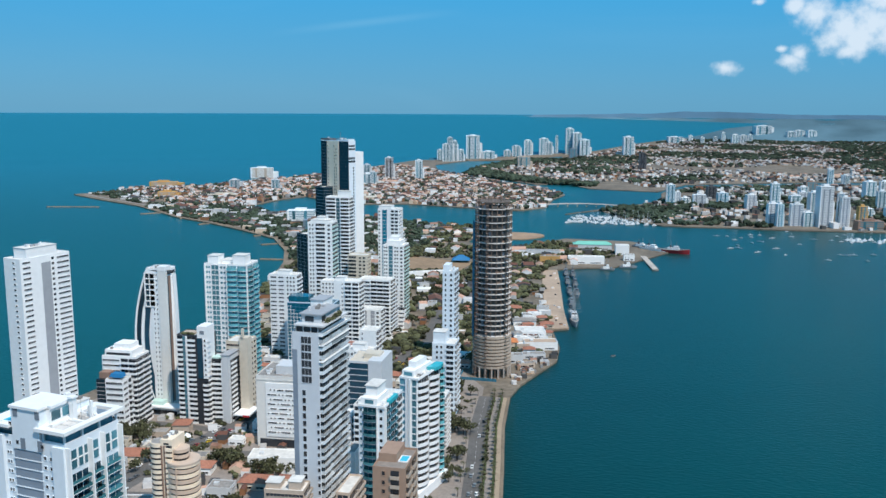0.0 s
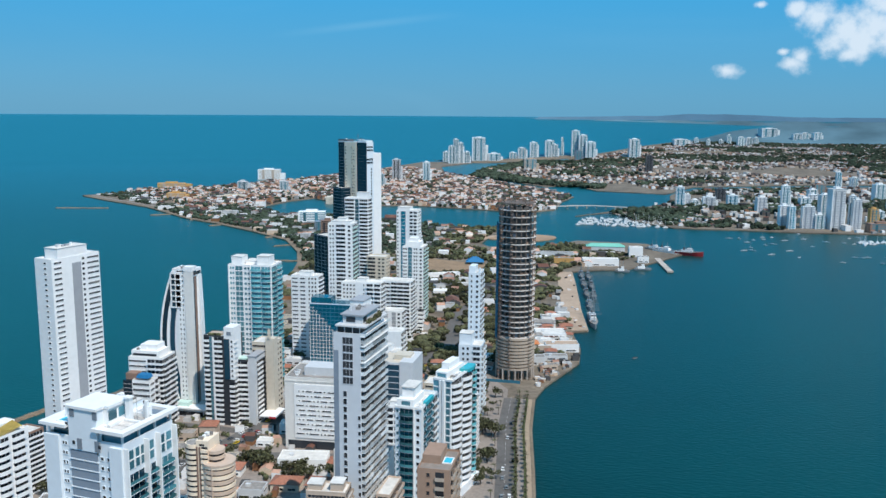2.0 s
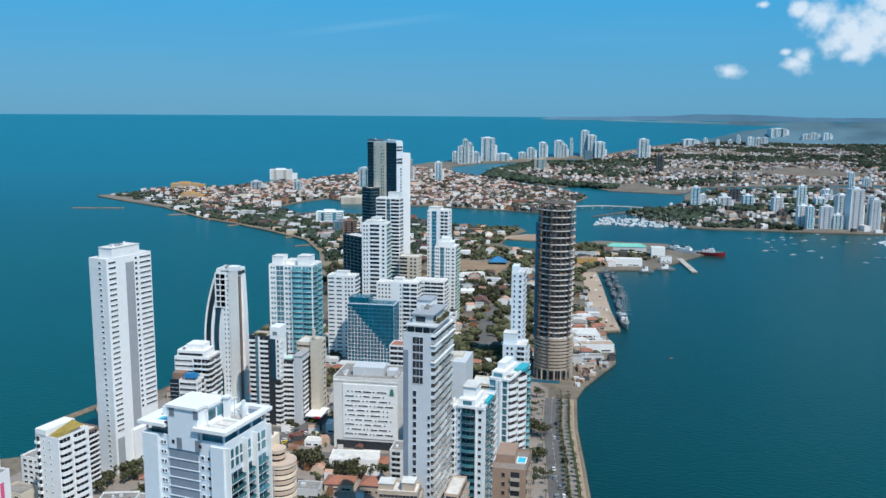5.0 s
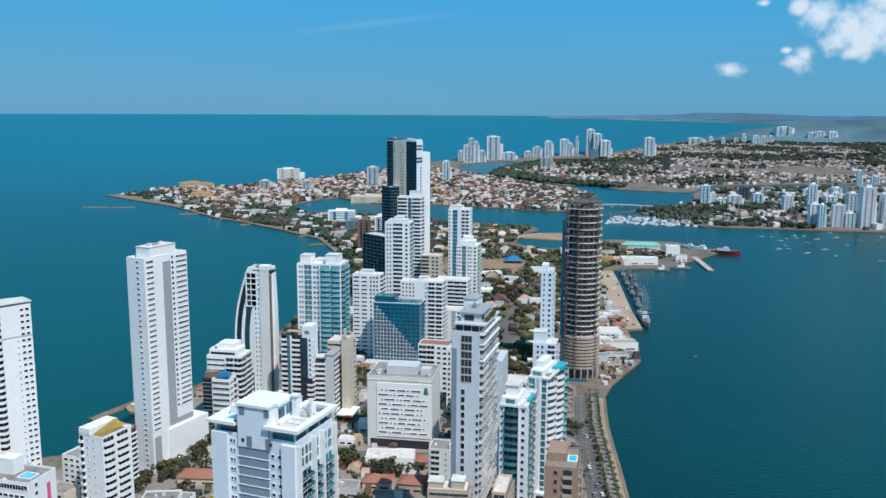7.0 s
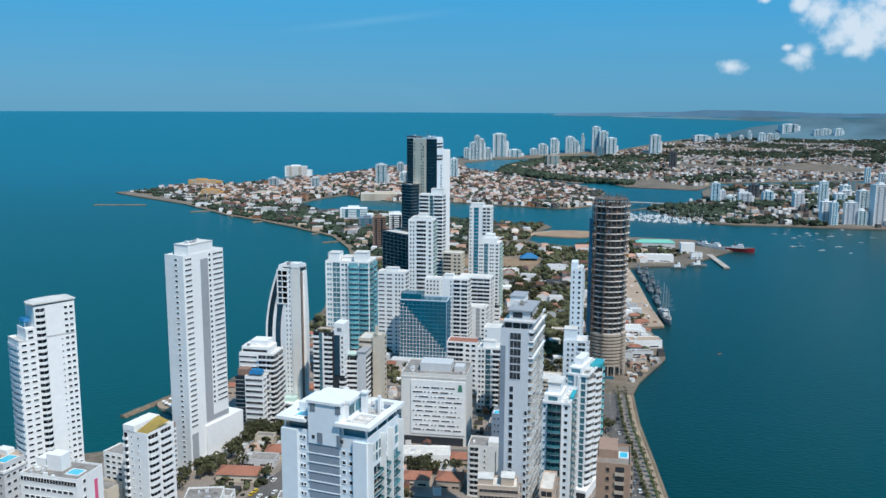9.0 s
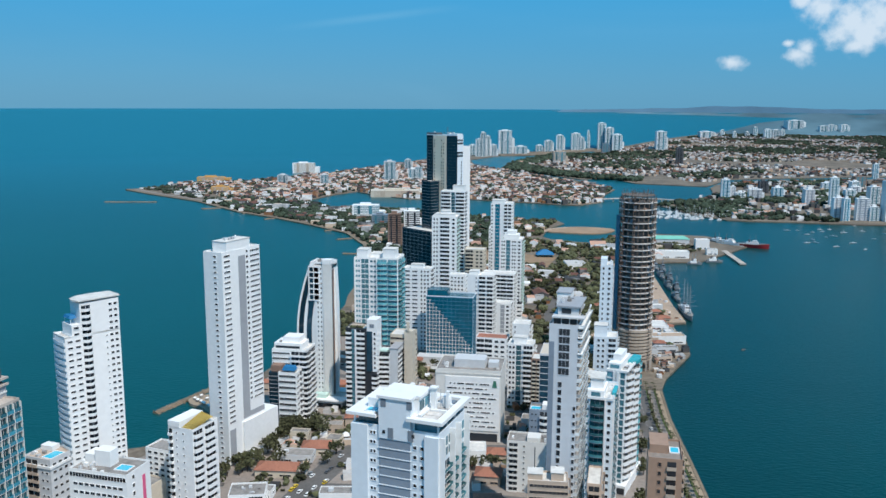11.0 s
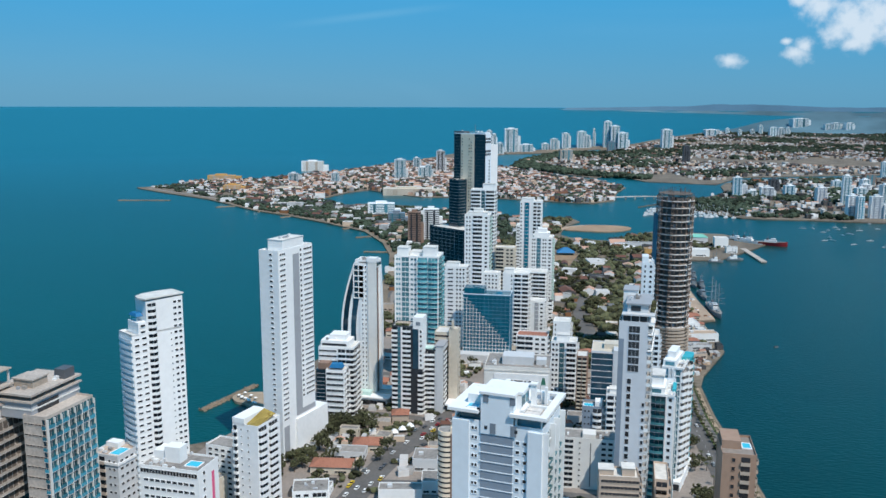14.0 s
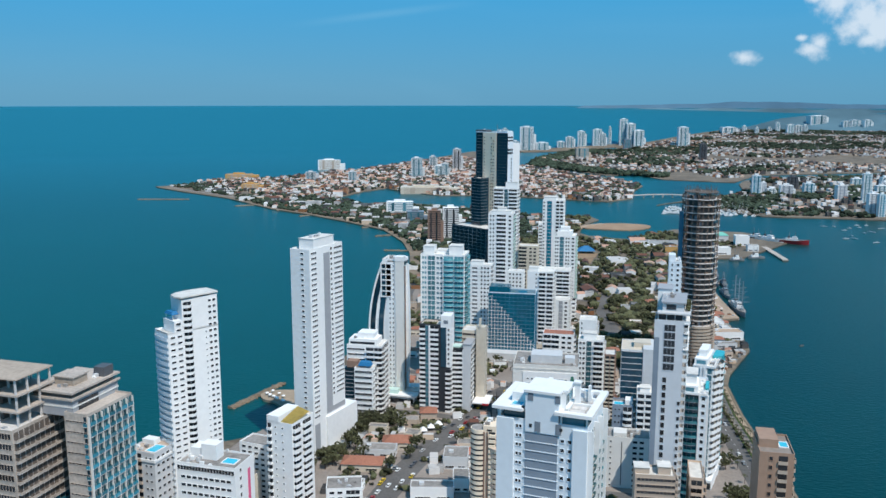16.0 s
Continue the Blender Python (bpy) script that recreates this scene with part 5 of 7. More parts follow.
# the raised middle bay with its penthouse
boxes("middle_bay", white_cool, t_g, (-22.1, -0.5, 122.6, -10.3, 3, 137.0))
boxes("penthouse", white, t_g, (-22.1, 3.02, 125.95, -8.6, 13, 136.6))
boxes("penthouse_roof", white, t_g, (-22.6, -1.0, 137.0, -9.8, 3.0, 137.9), (-22.6, 3.0, 136.9, -8.0, 13.6, 137.9))
for x in (-21.2, -11.6):
    boxes("bay_window", slate, t_g, (x, -0.65, 134.0, x + 1.9, -0.48, 136.8))
for x, z in ((-18.6, 122.9), (-11.2, 122.9)):
    boxes("bay_panel", slate, t_g, (x, -0.65, z, x + 2.0, -0.48, z + 3.8))
for x, z in ((-20.6, 124.4), (-9.8, 124.2), (-23.4, 130.6)):
    boxes("bay_window", pane_dark, t_g, (x, -0.66, z, x + 1.0, -0.46, z + 1.2))
for y in (3.6, 8.4):
    boxes("penthouse_window", pane_teal, t_g, (-8.62, y, 132.6, -8.45, y + 3.8, 135.8))
boxes("penthouse_band", white, t_g, (-8.6, 2.8, 130.6, -7.6, 13.2, 131.6))
boxes("penthouse_window", slate, t_g, (-8.62, 4.2, 128.4, -8.45, 6.4, 130.4))
# roof slab with the pool
boxes("roof_slab", white, t_g, (-34.0, -1.6, 129.9, -22.7, 12, 131.0))
# dark glass block stands in for the shadow gap below the slab
boxes("roof_lounge", pane_teal, t_g, (-30.5, 1.5, 125.95, -22.7, 11, 129.88))
boxes("roof_post", white, t_g, (-31.8, 0.2, 125.95, -31.2, 0.8, 129.88))
boxes("roof_wing", white, t_g, (-28.6, 5, 131.0, -22.7, 14, 134.4))
pool(t_g, -27.5, 0.6, -23.6, 4.2, 131.0)
slab_ring(t_g, "roof_frame", white, -34, 12.1, -22.7, 26, 129.9, 131.0, 2.4)
# roof frame over the terraces
slab_ring(t_g, "roof_frame", white, -11.5, -1.6, 1.6, 26.6, 130.2, 131.4, 2.6)
# added glass block, dark like the shadow below the roof frame
boxes("upper_lounge", pane_teal, t_g, (-10.2, 1.6, 125.95, -1.6, 24, 129.4))
for y in (0.3, 8.2, 16.2, 24.2):
    boxes("roof_post", white, t_g, (-0.9, y, 125.95, -0.3, y + 0.6, 130.18))
boxes("roof_post", white, t_g, (-9.8, 0.3, 125.95, -9.2, 0.9, 130.18))
boxes("terrace_deck", terrace_tile, t_g, (-8.8, 1.1, 129.42, -1.1, 23.9, 129.9))
boxes("frame_beam", white, t_g, (-8.8, 9.6, 129.95, -1.1, 10.6, 131.4))
boxes("frame_beam", white, t_g, (-8.8, 16.4, 129.95, -1.1, 17.2, 131.4))
for y0, y1 in ((2.4, 5.6), (6.0, 9.2)):
    boxes("sun_deck", slab_grey, t_g, (-7.4, y0, 129.95, -2.2, y1, 130.7))
boxes("sun_deck", slate, t_g, (-7.8, 18, 129.95, -2.0, 22.6, 130.9))
boxes("chimney", white, t_g, (-7.2, 10.0, 130, -5.4, 11.8, 138.6), (-7.6, 9.6, 138.6, -5.0, 12.2, 139.2))
boxes("chimney", white, t_g, (-3.6, 15.4, 130, -2.6, 16.4, 136.4))
boxes("stair_wall", white, t_g, (-5.0, 16.0, 131.4, -2.2, 17.4, 134.2))
boxes("rear_block", white_cool, t_g, (-22.6, 13.7, 125.95, -11.6, 24, 133.4))
boxes("rear_roof", roof_light, t_g, (-22.8, 13.65, 133.4, -11.4, 24.2, 133.8))
clutter(t_g, -21, 15, -13, 23, 133.8, 6, 25)
boxes("aerial", steel, t_g, (-4.5, 12.5, 130, -4.4, 12.6, 138))


rust = surface("rusty_steel", (0.26, 0.18, 0.14), 0.8, spread=0.3, grain=0.6)


def build_construction():
    ob = thing("unfinished_tower", -112, 742, 1.6, 0, "round concrete tower under construction with open floors and netting", "unfinished tower")
    FOOT.append((-94, 724, 36, 36, 0))
    circle = [(math.cos(i * math.pi / 18), math.sin(i * math.pi / 18)) for i in range(36)]

    def disc(r, t, mat):
        bm = bmesh.new()
        prism(bm, [(r * x, r * y) for x, y in circle], 0, t)
        return mesh_of("floor_slab", bm, mat)

    thin, low = disc(16.6, 0.5, slab_grey), disc(17.4, 1.9, site_tan)
    levels = [38 + 4.7 * k for k in range(15)] + [109 + 5.9 * k for k in range(9)]
    for z in levels[:-1]:
        at(part("floor_slab", thin, None, ob), 0, 0, z)
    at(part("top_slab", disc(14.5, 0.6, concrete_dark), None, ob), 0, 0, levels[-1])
    for k in range(3, 13):
        at(part("lower_slab", low, None, ob), 0, 0, k * 3.0)
    # wide dark core paints in the shade between the floor slabs
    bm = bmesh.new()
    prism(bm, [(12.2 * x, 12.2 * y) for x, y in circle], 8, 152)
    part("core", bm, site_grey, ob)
    post = cached("site_post", lambda: mesh_of("column", (lambda bm: (box(bm, -0.28, -0.28, 0, 0.28, 0.28, 156), bm)[1])(bmesh.new()), rust))
    for i in range(22):
        a = i * 2 * math.pi / 22 + 0.2
        at(part("column", post, None, ob), 15.9 * math.cos(a), 15.9 * math.sin(a), -1.5)
    rnd2 = random.Random(2)
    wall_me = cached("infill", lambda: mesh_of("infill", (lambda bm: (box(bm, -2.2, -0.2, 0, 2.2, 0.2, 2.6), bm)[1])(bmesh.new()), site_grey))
    block_me = mesh_of("infill", (lambda bm: (box(bm, -1.6, -0.2, 0, 1.6, 0.2, 1.5), bm)[1])(bmesh.new()), tan)
    tarp_me = mesh_of("infill", (lambda bm: (box(bm, -1.1, -0.1, 0, 1.1, 0.1, 3.4), bm)[1])(bmesh.new()), slate)
    for z in levels[:-1]:
        for _ in range(8):
            a = rnd2.uniform(math.pi * 0.9, math.pi * 2.1)
            at(part("infill", rnd2.choice((wall_me, wall_me, block_me, tarp_me)), None, ob), 14.2 * math.cos(a), 14.2 * math.sin(a), z + 0.6, math.degrees(a) + 90)
    for a, m in ((3.9, brown), (4.55, rust), (5.6, concrete_dark)):
        bm = bmesh.new()
        for k in range(46):
            box(bm, -1.0, -0.9, k * 3.42, 1.0, 0.9, k * 3.42 + 0.18)
        for dx in (-1, 0.85):
            box(bm, dx, -0.9, 0, dx + 0.15, -0.75, 158)
            box(bm, dx, 0.75, 0, dx + 0.15, 0.9, 158)
        at(part("hoist_mast", bm, m, ob), 17.6 * math.cos(a), 17.6 * math.sin(a), 0, math.degrees(a))
    bm = bmesh.new()
    for i in range(7):
        a0, a1 = math.pi * (0.95 + i * 0.035), math.pi * (0.95 + (i + 1) * 0.035)
        prism(bm, [(18.2 * math.cos(a0), 18.2 * math.sin(a0)), (18.2 * math.cos(a1), 18.2 * math.sin(a1)), (18.0 * math.cos(a1), 18.0 * math.sin(a1)), (18.0 * math.cos(a0), 18.0 * math.sin(a0))], 36, 139)
    part("netting", bm, blue_net, ob, "blue safety netting")
    for i in range(90):
        a, r = rnd2.uniform(0, 6.28), rnd2.uniform(4, 16)
        block(ob, "rebar", concrete_dark, r * math.cos(a), r * math.sin(a), 153, r * math.cos(a) + 0.22, r * math.sin(a) + 0.22, rnd2.uniform(157, 162.5))
    for i in range(10):
        a = math.pi * (1.0 + i * 0.11)
        block(ob, "ground_post", concrete, 17 * math.cos(a) - 0.6, 17 * math.sin(a) - 0.6, -1.5, 17 * math.cos(a) + 0.6, 17 * math.sin(a) + 0.6, 9.5)
    boxes("site_hoarding", blue_net, ob, (-26, -24, -0.2, 8, -23.6, 2.6), (-26, -24, -0.2, -25.6, -2, 2.6))


build_construction()


# ---- streets and shore ----
def ribbon(name, line, width, z, material, label, category, thick=0.12, kind="structure"):
    bm = bmesh.new()
    pts = [Vector((x, y, 0)) for x, y in line]
    rows = []
    for i, p in enumerate(pts):
        d = (pts[min(i + 1, len(pts) - 1)] - pts[max(i - 1, 0)]).normalized()
        n = Vector((-d.y, d.x, 0)) * (width / 2)
        rows.append([bm.verts.new((q.x, q.y, zz)) for q in (p + n, p - n) for zz in (z, z - thick)])
    for r, s in zip(rows, rows[1:]):
        for i, j in ((0, 2), (2, 3), (3, 1), (1, 0)):
            bm.faces.new((r[i], r[j], s[j], s[i]))
    bm.faces.new((rows[0][0], rows[0][1], rows[0][3], rows[0][2]))
    bm.faces.new((rows[-1][0], rows[-1][2], rows[-1][3], rows[-1][1]))
    bmesh.ops.recalc_face_normals(bm, faces=bm.faces)
    return tagged(new(name, mesh_of(name, bm, material)), label, category, kind=kind)


def refine(line, step=12.0):
    out = []
    for (xa, ya), (xb, yb) in zip(line, line[1:]):
        n = max(1, int(math.hypot(xb - xa, yb - ya) / step))
        out += [(xa + (xb - xa) * i / n, ya + (yb - ya) * i / n) for i in range(n)]
    return out + [line[-1]]


def shore_x(y):
    for (xa, ya), (xb, yb) in zip(QUAY, QUAY[1:]):
        if ya <= y <= yb:
            return xa + (xb - xa) * (y - ya) / (yb - ya)
    return QUAY[-1][0]


QUAY = [(0, 120), (-36, 280), (-52, 380), (-65, 478), (-72.5, 540), (-82, 612), (-87, 684)]
ys = [150 + i * 8 for i in range(67)]
sheet("pavement", [(-440, 330), (-432, 480), (-415, 545), (-420, 640), (-405, 780), (-170, 790), (-112, 700), (-104, 612), (-90, 540), (-80, 478), (-66, 380), (-50, 290), (-15, 120), (-420, 100)], 1.72, 0.3, paving, "worn grey concrete paving of the city blocks", "pavement")
ribbon("road_waterfront", [(shore_x(y) - 20, y) for y in ys], 12, 1.86, asphalt, "grey asphalt waterfront avenue with two carriageways", "road")
ribbon("verge_road", [(shore_x(y) - 13, y) for y in ys], 1.6, 1.95, lawn, "green planted verge between road and promenade", "verge")
ribbon("promenade", [(shore_x(y) - 9.8, y) for y in ys], 4.4, 1.98, paving, "worn grey-tan waterfront promenade", "promenade")
ribbon("verge_shore", [(shore_x(y) - 6.6, y) for y in ys], 1.6, 1.95, lawn, "green planted verge along the shore", "verge")
ribbon("shore_path", [(shore_x(y) - 4.0, y) for y in ys], 3.2, 1.97, sand, "tan earth path along the sea wall", "path")
ribbon("sea_wall", [(shore_x(y) - 1.3, y) for y in ys], 2.2, 2.2, rock, "low brown stone sea wall", "sea wall", 2.6)
AVENUE = refine([(-320, 250), (-314, 380), (-309.5, 421), (-306.5, 454), (-302, 488), (-295, 517), (-287, 544), (-280, 575), (-275, 608), (-261, 640), (-228, 690), (-205, 740), (-188, 830), (-205, 960), (-180, 1120), (-168, 1230), (-165, 1330)])
ribbon("road_avenue", AVENUE, 18, 1.88, asphalt, "grey asphalt avenue lined with parked cars", "road")
CROSS = [[(-308, 446), (-270, 452), (-200, 455), (-132, 456)], [(-297, 509), (-262, 522), (-200, 532), (-120, 548)], [(-278, 588), (-215, 598), (-150, 612), (-112, 622)], [(-425, 560), (-318, 562), (-284, 558)], [(-261, 640), (-290, 655), (-400, 660)],
         [(-205, 960), (-290, 980), (-420, 990)], [(-188, 830), (-140, 850), (-120, 1000), (-128, 1150), (-115, 1280)], [(-430, 905), (-455, 1080), (-480, 1210), (-522, 1330), (-596, 1446), (-700, 1528), (-812, 1614), (-925, 1680)]]
for line in CROSS:
    ribbon("road_street", refine(line), 8, 1.93, asphalt, "grey asphalt side street", "road")
dash = cached("dash", lambda: mesh_of("lane_dash", (lambda bm: (box(bm, -0.09, -1.5, 0, 0.09, 1.5, 0.02), bm)[1])(bmesh.new()), white))
road = bpy.data.objects["road_waterfront"]
for y in range(300, 680, 9):
    ob = part("lane_dash", dash, None, road)
    at(ob, shore_x(y) - 20, y, 1.865, 8)
sheet("beach", smooth_outline([(-412, 540), (-427, 549), (-441, 560), (-453, 565), (-459, 576), (-454, 585), (-440, 590), (-420, 590), (-408, 570)], 3), 1.9, 2.2, sand, "narrow grey sand beach beside the rocky groyne", "beach")
sheet("sports_field", [(-345, 1215), (-232, 1205), (-225, 1290), (-340, 1325)], 1.85, 0.3, earth, "bare brown earth playing field", "playing field")
sheet("sand_spit", smooth_outline([(-264, 1562), (-240, 1618), (-197, 1634), (-150, 1622), (-147, 1585), (-185, 1549), (-247, 1552)], 3), 1.6, 3, surface("red_sand", (0.36, 0.24, 0.155), 0.95, spread=0.2, grain=0.2), "bare sandy spit in the bay", "sandbank")
quay_pave = surface("quay_concrete", (0.42, 0.31, 0.225), 0.9, spread=0.15, grain=0.3)
sheet("quay", [(-113, 1250), (-92, 1255), (-82, 1169), (-66, 1010), (-54, 919), (-72, 912), (-88, 1010), (-102, 1120)], 2.3, 3.0, quay_pave, "wide concrete naval quay", "quay")


def groyne(a, b, width=6.0, seed=1):
    rnd = random.Random(seed)
    ob = thing("groyne", a[0], a[1], 0, 0, "long low groyne of dumped brown rocks in the sea", "groyne", "groynes along the shore")
    bm = bmesh.new()
    n = int(math.hypot(b[0] - a[0], b[1] - a[1]) / 2.0)
    rows = []
    for i in range(n + 1):
        t = i / n
        d = Vector((b[0] - a[0], b[1] - a[1], 0)).normalized()
        side = Vector((-d.y, d.x, 0)) * (width / 2)
        mid = Vector(((b[0] - a[0]) * t, (b[1] - a[1]) * t, 0)) + side * rnd.uniform(-0.15, 0.15)
        rows.append([bm.verts.new(mid + side * k * rnd.uniform(0.85, 1.15) + Vector((0, 0, z * rnd.uniform(0.8, 1.2)))) for k, z in ((1.1, -1.0), (0.5, 1.3), (-0.1, 1.7), (-0.5, 1.3), (-1.1, -1.0))])
    for r, s in zip(rows, rows[1:]):
        for i in range(4):
            bm.faces.new((r[i], s[i], s[i + 1], r[i + 1]))
    bm.faces.new(rows[0])
    bm.faces.new(rows[-1][::-1])
    part("bank", bm, rock, ob)
    bm = bmesh.new()
    for i in range(n * 3):
        t = rnd.random()
        x, y = (b[0] - a[0]) * t + rnd.gauss(0, width / 4), (b[1] - a[1]) * t + rnd.gauss(0, width / 4)
        bmesh.ops.create_icosphere(bm, subdivisions=1, radius=rnd.uniform(0.6, 1.3), matrix=Matrix.Translation((x, y, rnd.uniform(0, 1.0))) @ Matrix.Diagonal((rnd.uniform(0.7, 1.4), 1, 0.7, 1)))
    part("rocks", bm, rock, ob)


for k, (p, q) in enumerate((((-455, 607), (-470.5, 543)), ((-1219, 1821), (-1338, 1793)), ((-1012, 1754), (-1052, 1723)), ((-875, 1702), (-927, 1670)), ((-812, 1640), (-845, 1596)), ((-644, 1496), (-671, 1475)), ((-581, 1411), (-615, 1384)), ((-506, 1256), (-559, 1250)))):
    groyne(p, q, 8 if k == 0 else 5, k)


# ---- far towers: each with storeys of glazing on the two sides that face the bay ----
def far_tower(x, y, w, h, wall=None, pane=None, label="distant white high-rise block with banded windows", yaw=14, deep=0.7, fh=3.4, bands=True, group="distant towers"):
    base = recede((x, y, 0))
    k = (base - MID).length / max(1, (Vector((x, y, 0)) - MID).length)
    ob = thing("high_rise", base.x, base.y, base.z, yaw, label, "tower", group)
    w, h, fh = w * k * 0.86, h * k, fh * k
    d = w * deep
    wall, pane = wall or far_white, pane or pane_teal
    boxes("body", wall, ob, (-w / 2, 0, -3, w / 2, d, h))
    boxes("roof_hut", wall, ob, (-w * 0.22, d * 0.25, h, w * 0.2, d * 0.75, h + 4 * k))
    for s0, s1 in ((-0.30, -0.20), (0.12, 0.24)):
        boxes("glazing", pane, ob, (w * s0, -0.3 * k, h * 0.06, w * s1, 0.05, h * 0.95))
    boxes("wing", wall, ob, (w / 2, d * 0.3, -3, w * 0.72, d * 1.1, h * (0.55 + 0.35 * ((x * 7 + y) % 5) / 5)))
    n = max(2, int(h / fh / (2 if k < 0.9 else 1)))
    if bands and h > 14:
        step = h / n
        if (base - MID).length < 2000 and w > 20:
            me = cached(("fb", round(w, 1), round(step, 2), pane.name), lambda: band_mesh(w, d, step, pane))
            for i in range(n):
                at(part("window_band", me, None, ob), 0, 0, i * step)
        else:
            bm = bmesh.new()
            for i in range(n):
                add_band(bm, w, d, i * step, step)
            part("banded_glazing", bm, pane, ob)["kind"] = "stuff"
    return ob


def add_band(bm, w, d, z, step):
    prism(bm, [(-w * 0.43, -0.12), (w / 2 + 0.12, -0.12), (w / 2 + 0.12, d * 0.85), (w / 2 - 0.05, d * 0.85), (w / 2 - 0.05, 0.05), (-w * 0.43, 0.05)], z + step * 0.36, z + step * 0.80)


def band_mesh(w, d, step, pane):
    bm = bmesh.new()
    add_band(bm, w, d, 0, step)
    return mesh_of("window_band", bm, pane)


HOTELS = [(-821, 3839, 31, 48), (-769, 3726, 40, 79), (-754, 3731, 28, 108), (-741, 3776, 25, 92), (-714, 3784, 30, 52), (-684, 3925, 71, 111), (-620, 3990, 67, 36), (-556, 4204, 42, 32), (-514, 4217, 45, 54), (-468, 4335, 43, 78)]
HOTELS2 = [(-394, 4412, 53, 85), (-369, 4420, 41, 65), (-345, 4658, 15, 92), (-268, 4507, 48, 135), (-227, 4410, 49, 115), (-187, 4369, 58, 83), (28, 4436, 58, 98)]
OUTER = [(378, 6123, 109, 48), (509, 6474, 30, 50), (563, 6187, 24, 48), (687, 6537, 30, 38), (743, 6557, 30, 71), (789, 6264, 53, 64), (861, 6389, 54, 57), (924, 6513, 30, 58), (1393, 8783, 176, 82), (1486, 7978, 79, 50), (1593, 8173, 81, 56), (1670, 8047, 80, 60)]
for r in HOTELS + HOTELS2:
    far_tower(*r, label="distant white beachfront hotel tower with banded windows", group="beachfront hotel row")
for r in OUTER:
    far_tower(*r, label="hazy white high-rise block on the far coast", group="far coast towers")
far_tower(-233, 4061, 37, 52, wall=slate, label="distant slate-blue glass tower")
far_tower(69, 3461, 27, 66, wall=dark_grey, pane=pane_dark, label="distant dark grey office tower")
far_tower(-399, 3493, 58, 41, wall=beige, label="distant pinkish apartment block")
far_tower(-758, 2738, 32, 74, wall=pale, pane=pane_dark, label="grey slab tower with a dark glass end")
far_tower(-653, 2721, 28, 68, wall=far_white, label="white slab tower in the low old quarter")
far_tower(-767, 2520, 34, 36)
MANGA_T = [(114, 2194, 24, 52), (134, 2212, 14, 33), (152, 2204, 23, 20), (182, 2173, 35, 31), (243, 2227, 29, 32), (296, 2119, 27, 39), (341, 2085, 21, 70), (303, 1862, 24, 47), (314, 1842, 16, 48), (348, 1856, 28, 47), (370, 1854, 22, 31), (402, 1852, 33, 85), (433, 1870, 14, 70), (439, 1855, 19, 64), (641, 2454, 34, 50), (470, 2438, 26, 20), (642, 2923, 18, 50), (682, 2913, 18, 34)]
for i, r in enumerate(MANGA_T):
    far_tower(*r, label="white island apartment tower with blue banded windows", pane=(pane_blue, louvre_grey, pane_teal, slate)[i % 4], group="island towers", yaw=4 + 7 * (i % 3))
far_tower(229, 2375, 26, 35, wall=dark_grey, pane=pane_dark, label="dark unfinished block on the island")
far_tower(500, 1962, 21, 35, wall=ochre, label="orange apartment block on the island")
far_tower(522, 2610, 35, 34, wall=brown, label="brown apartment block on the island")
far_tower(482, 1828, 60, 20, wall=brown, label="low reddish waterside building", deep=0.4)
rnd = random.Random(7)
for i in range(16):
    x, y = rnd.uniform(330, 1150), rnd.uniform(1870, 2900)
    far_tower(x, y, rnd.uniform(16, 34), rnd.uniform(18, 52), label="white island apartment tower with blue banded windows", pane=pane_teal, group="island towers", yaw=rnd.choice((4, 12, 20)))
far_tower(-1195, 2711, 86, 34, wall=white, pane=beige, label="long cream building of the old town", deep=0.3)
far_tower(-1154, 2016, 51, 20, wall=ochre, pane=beige, label="bright ochre colonial building beside the old wall", deep=0.6)
far_tower(-1326, 2301, 92, 18, wall=ochre, pane=beige, label="long ochre colonial building of the old town", deep=0.3)
for r in ((-816, 2437, 39, 64), (-864, 2837, 27, 43), (-751, 2529, 26, 42), (-964, 2278, 27, 34), (-1092, 2283, 33, 30)):
    far_tower(*r, wall=pale, label="pale office block among the old town roofs")
far_tower(-493, 1318, 25, 57, wall=brown, pane=pane_dark, label="brick-brown apartment block near the shore road")
far_tower(-475, 1363, 31, 57, wall=white, pane=pane_dark, label="white apartment block with black window bands")
far_tower(-648, 1656, 64, 28, wall=white, label="broad white apartment block by the inner bay", deep=0.5)
far_tower(-591, 1567, 38, 21, wall=slate, label="low blue-grey block by the inner bay")
far_tower(-697, 2062, 143, 17, wall=cream, pane=beige, label="long cream convention hall on the inner bay", deep=0.35)
far_tower(-1021, 2075, 126, 11, wall=cream, pane=beige, label="long cream arcade below the old town", deep=0.15)


# ---- low houses, too many to count ----
def inside(x, y, poly):
    hit, j = False, len(poly) - 1
    for i in range(len(poly)):
        (xi, yi), (xj, yj) = poly[i], poly[j]
        if (yi > y) != (yj > y) and x < (xj - xi) * (y - yi) / (yj - yi) + xi:
            hit = not hit
        j = i
    return hit


ROADS = [AVENUE] + [refine(c) for c in CROSS]
FOOT.append((-225, 1205, 125, 112, 4))


def off_road(x, y, gap):
    if x > shore_x(y) - 28 and y < 690:
        return False
    return all((x - px) ** 2 + (y - py) ** 2 > gap * gap for line in ROADS for px, py in line)


def clear(x, y, margin):
    return free(x, y, margin) and (y > 1000 or off_road(x, y, 8.5))


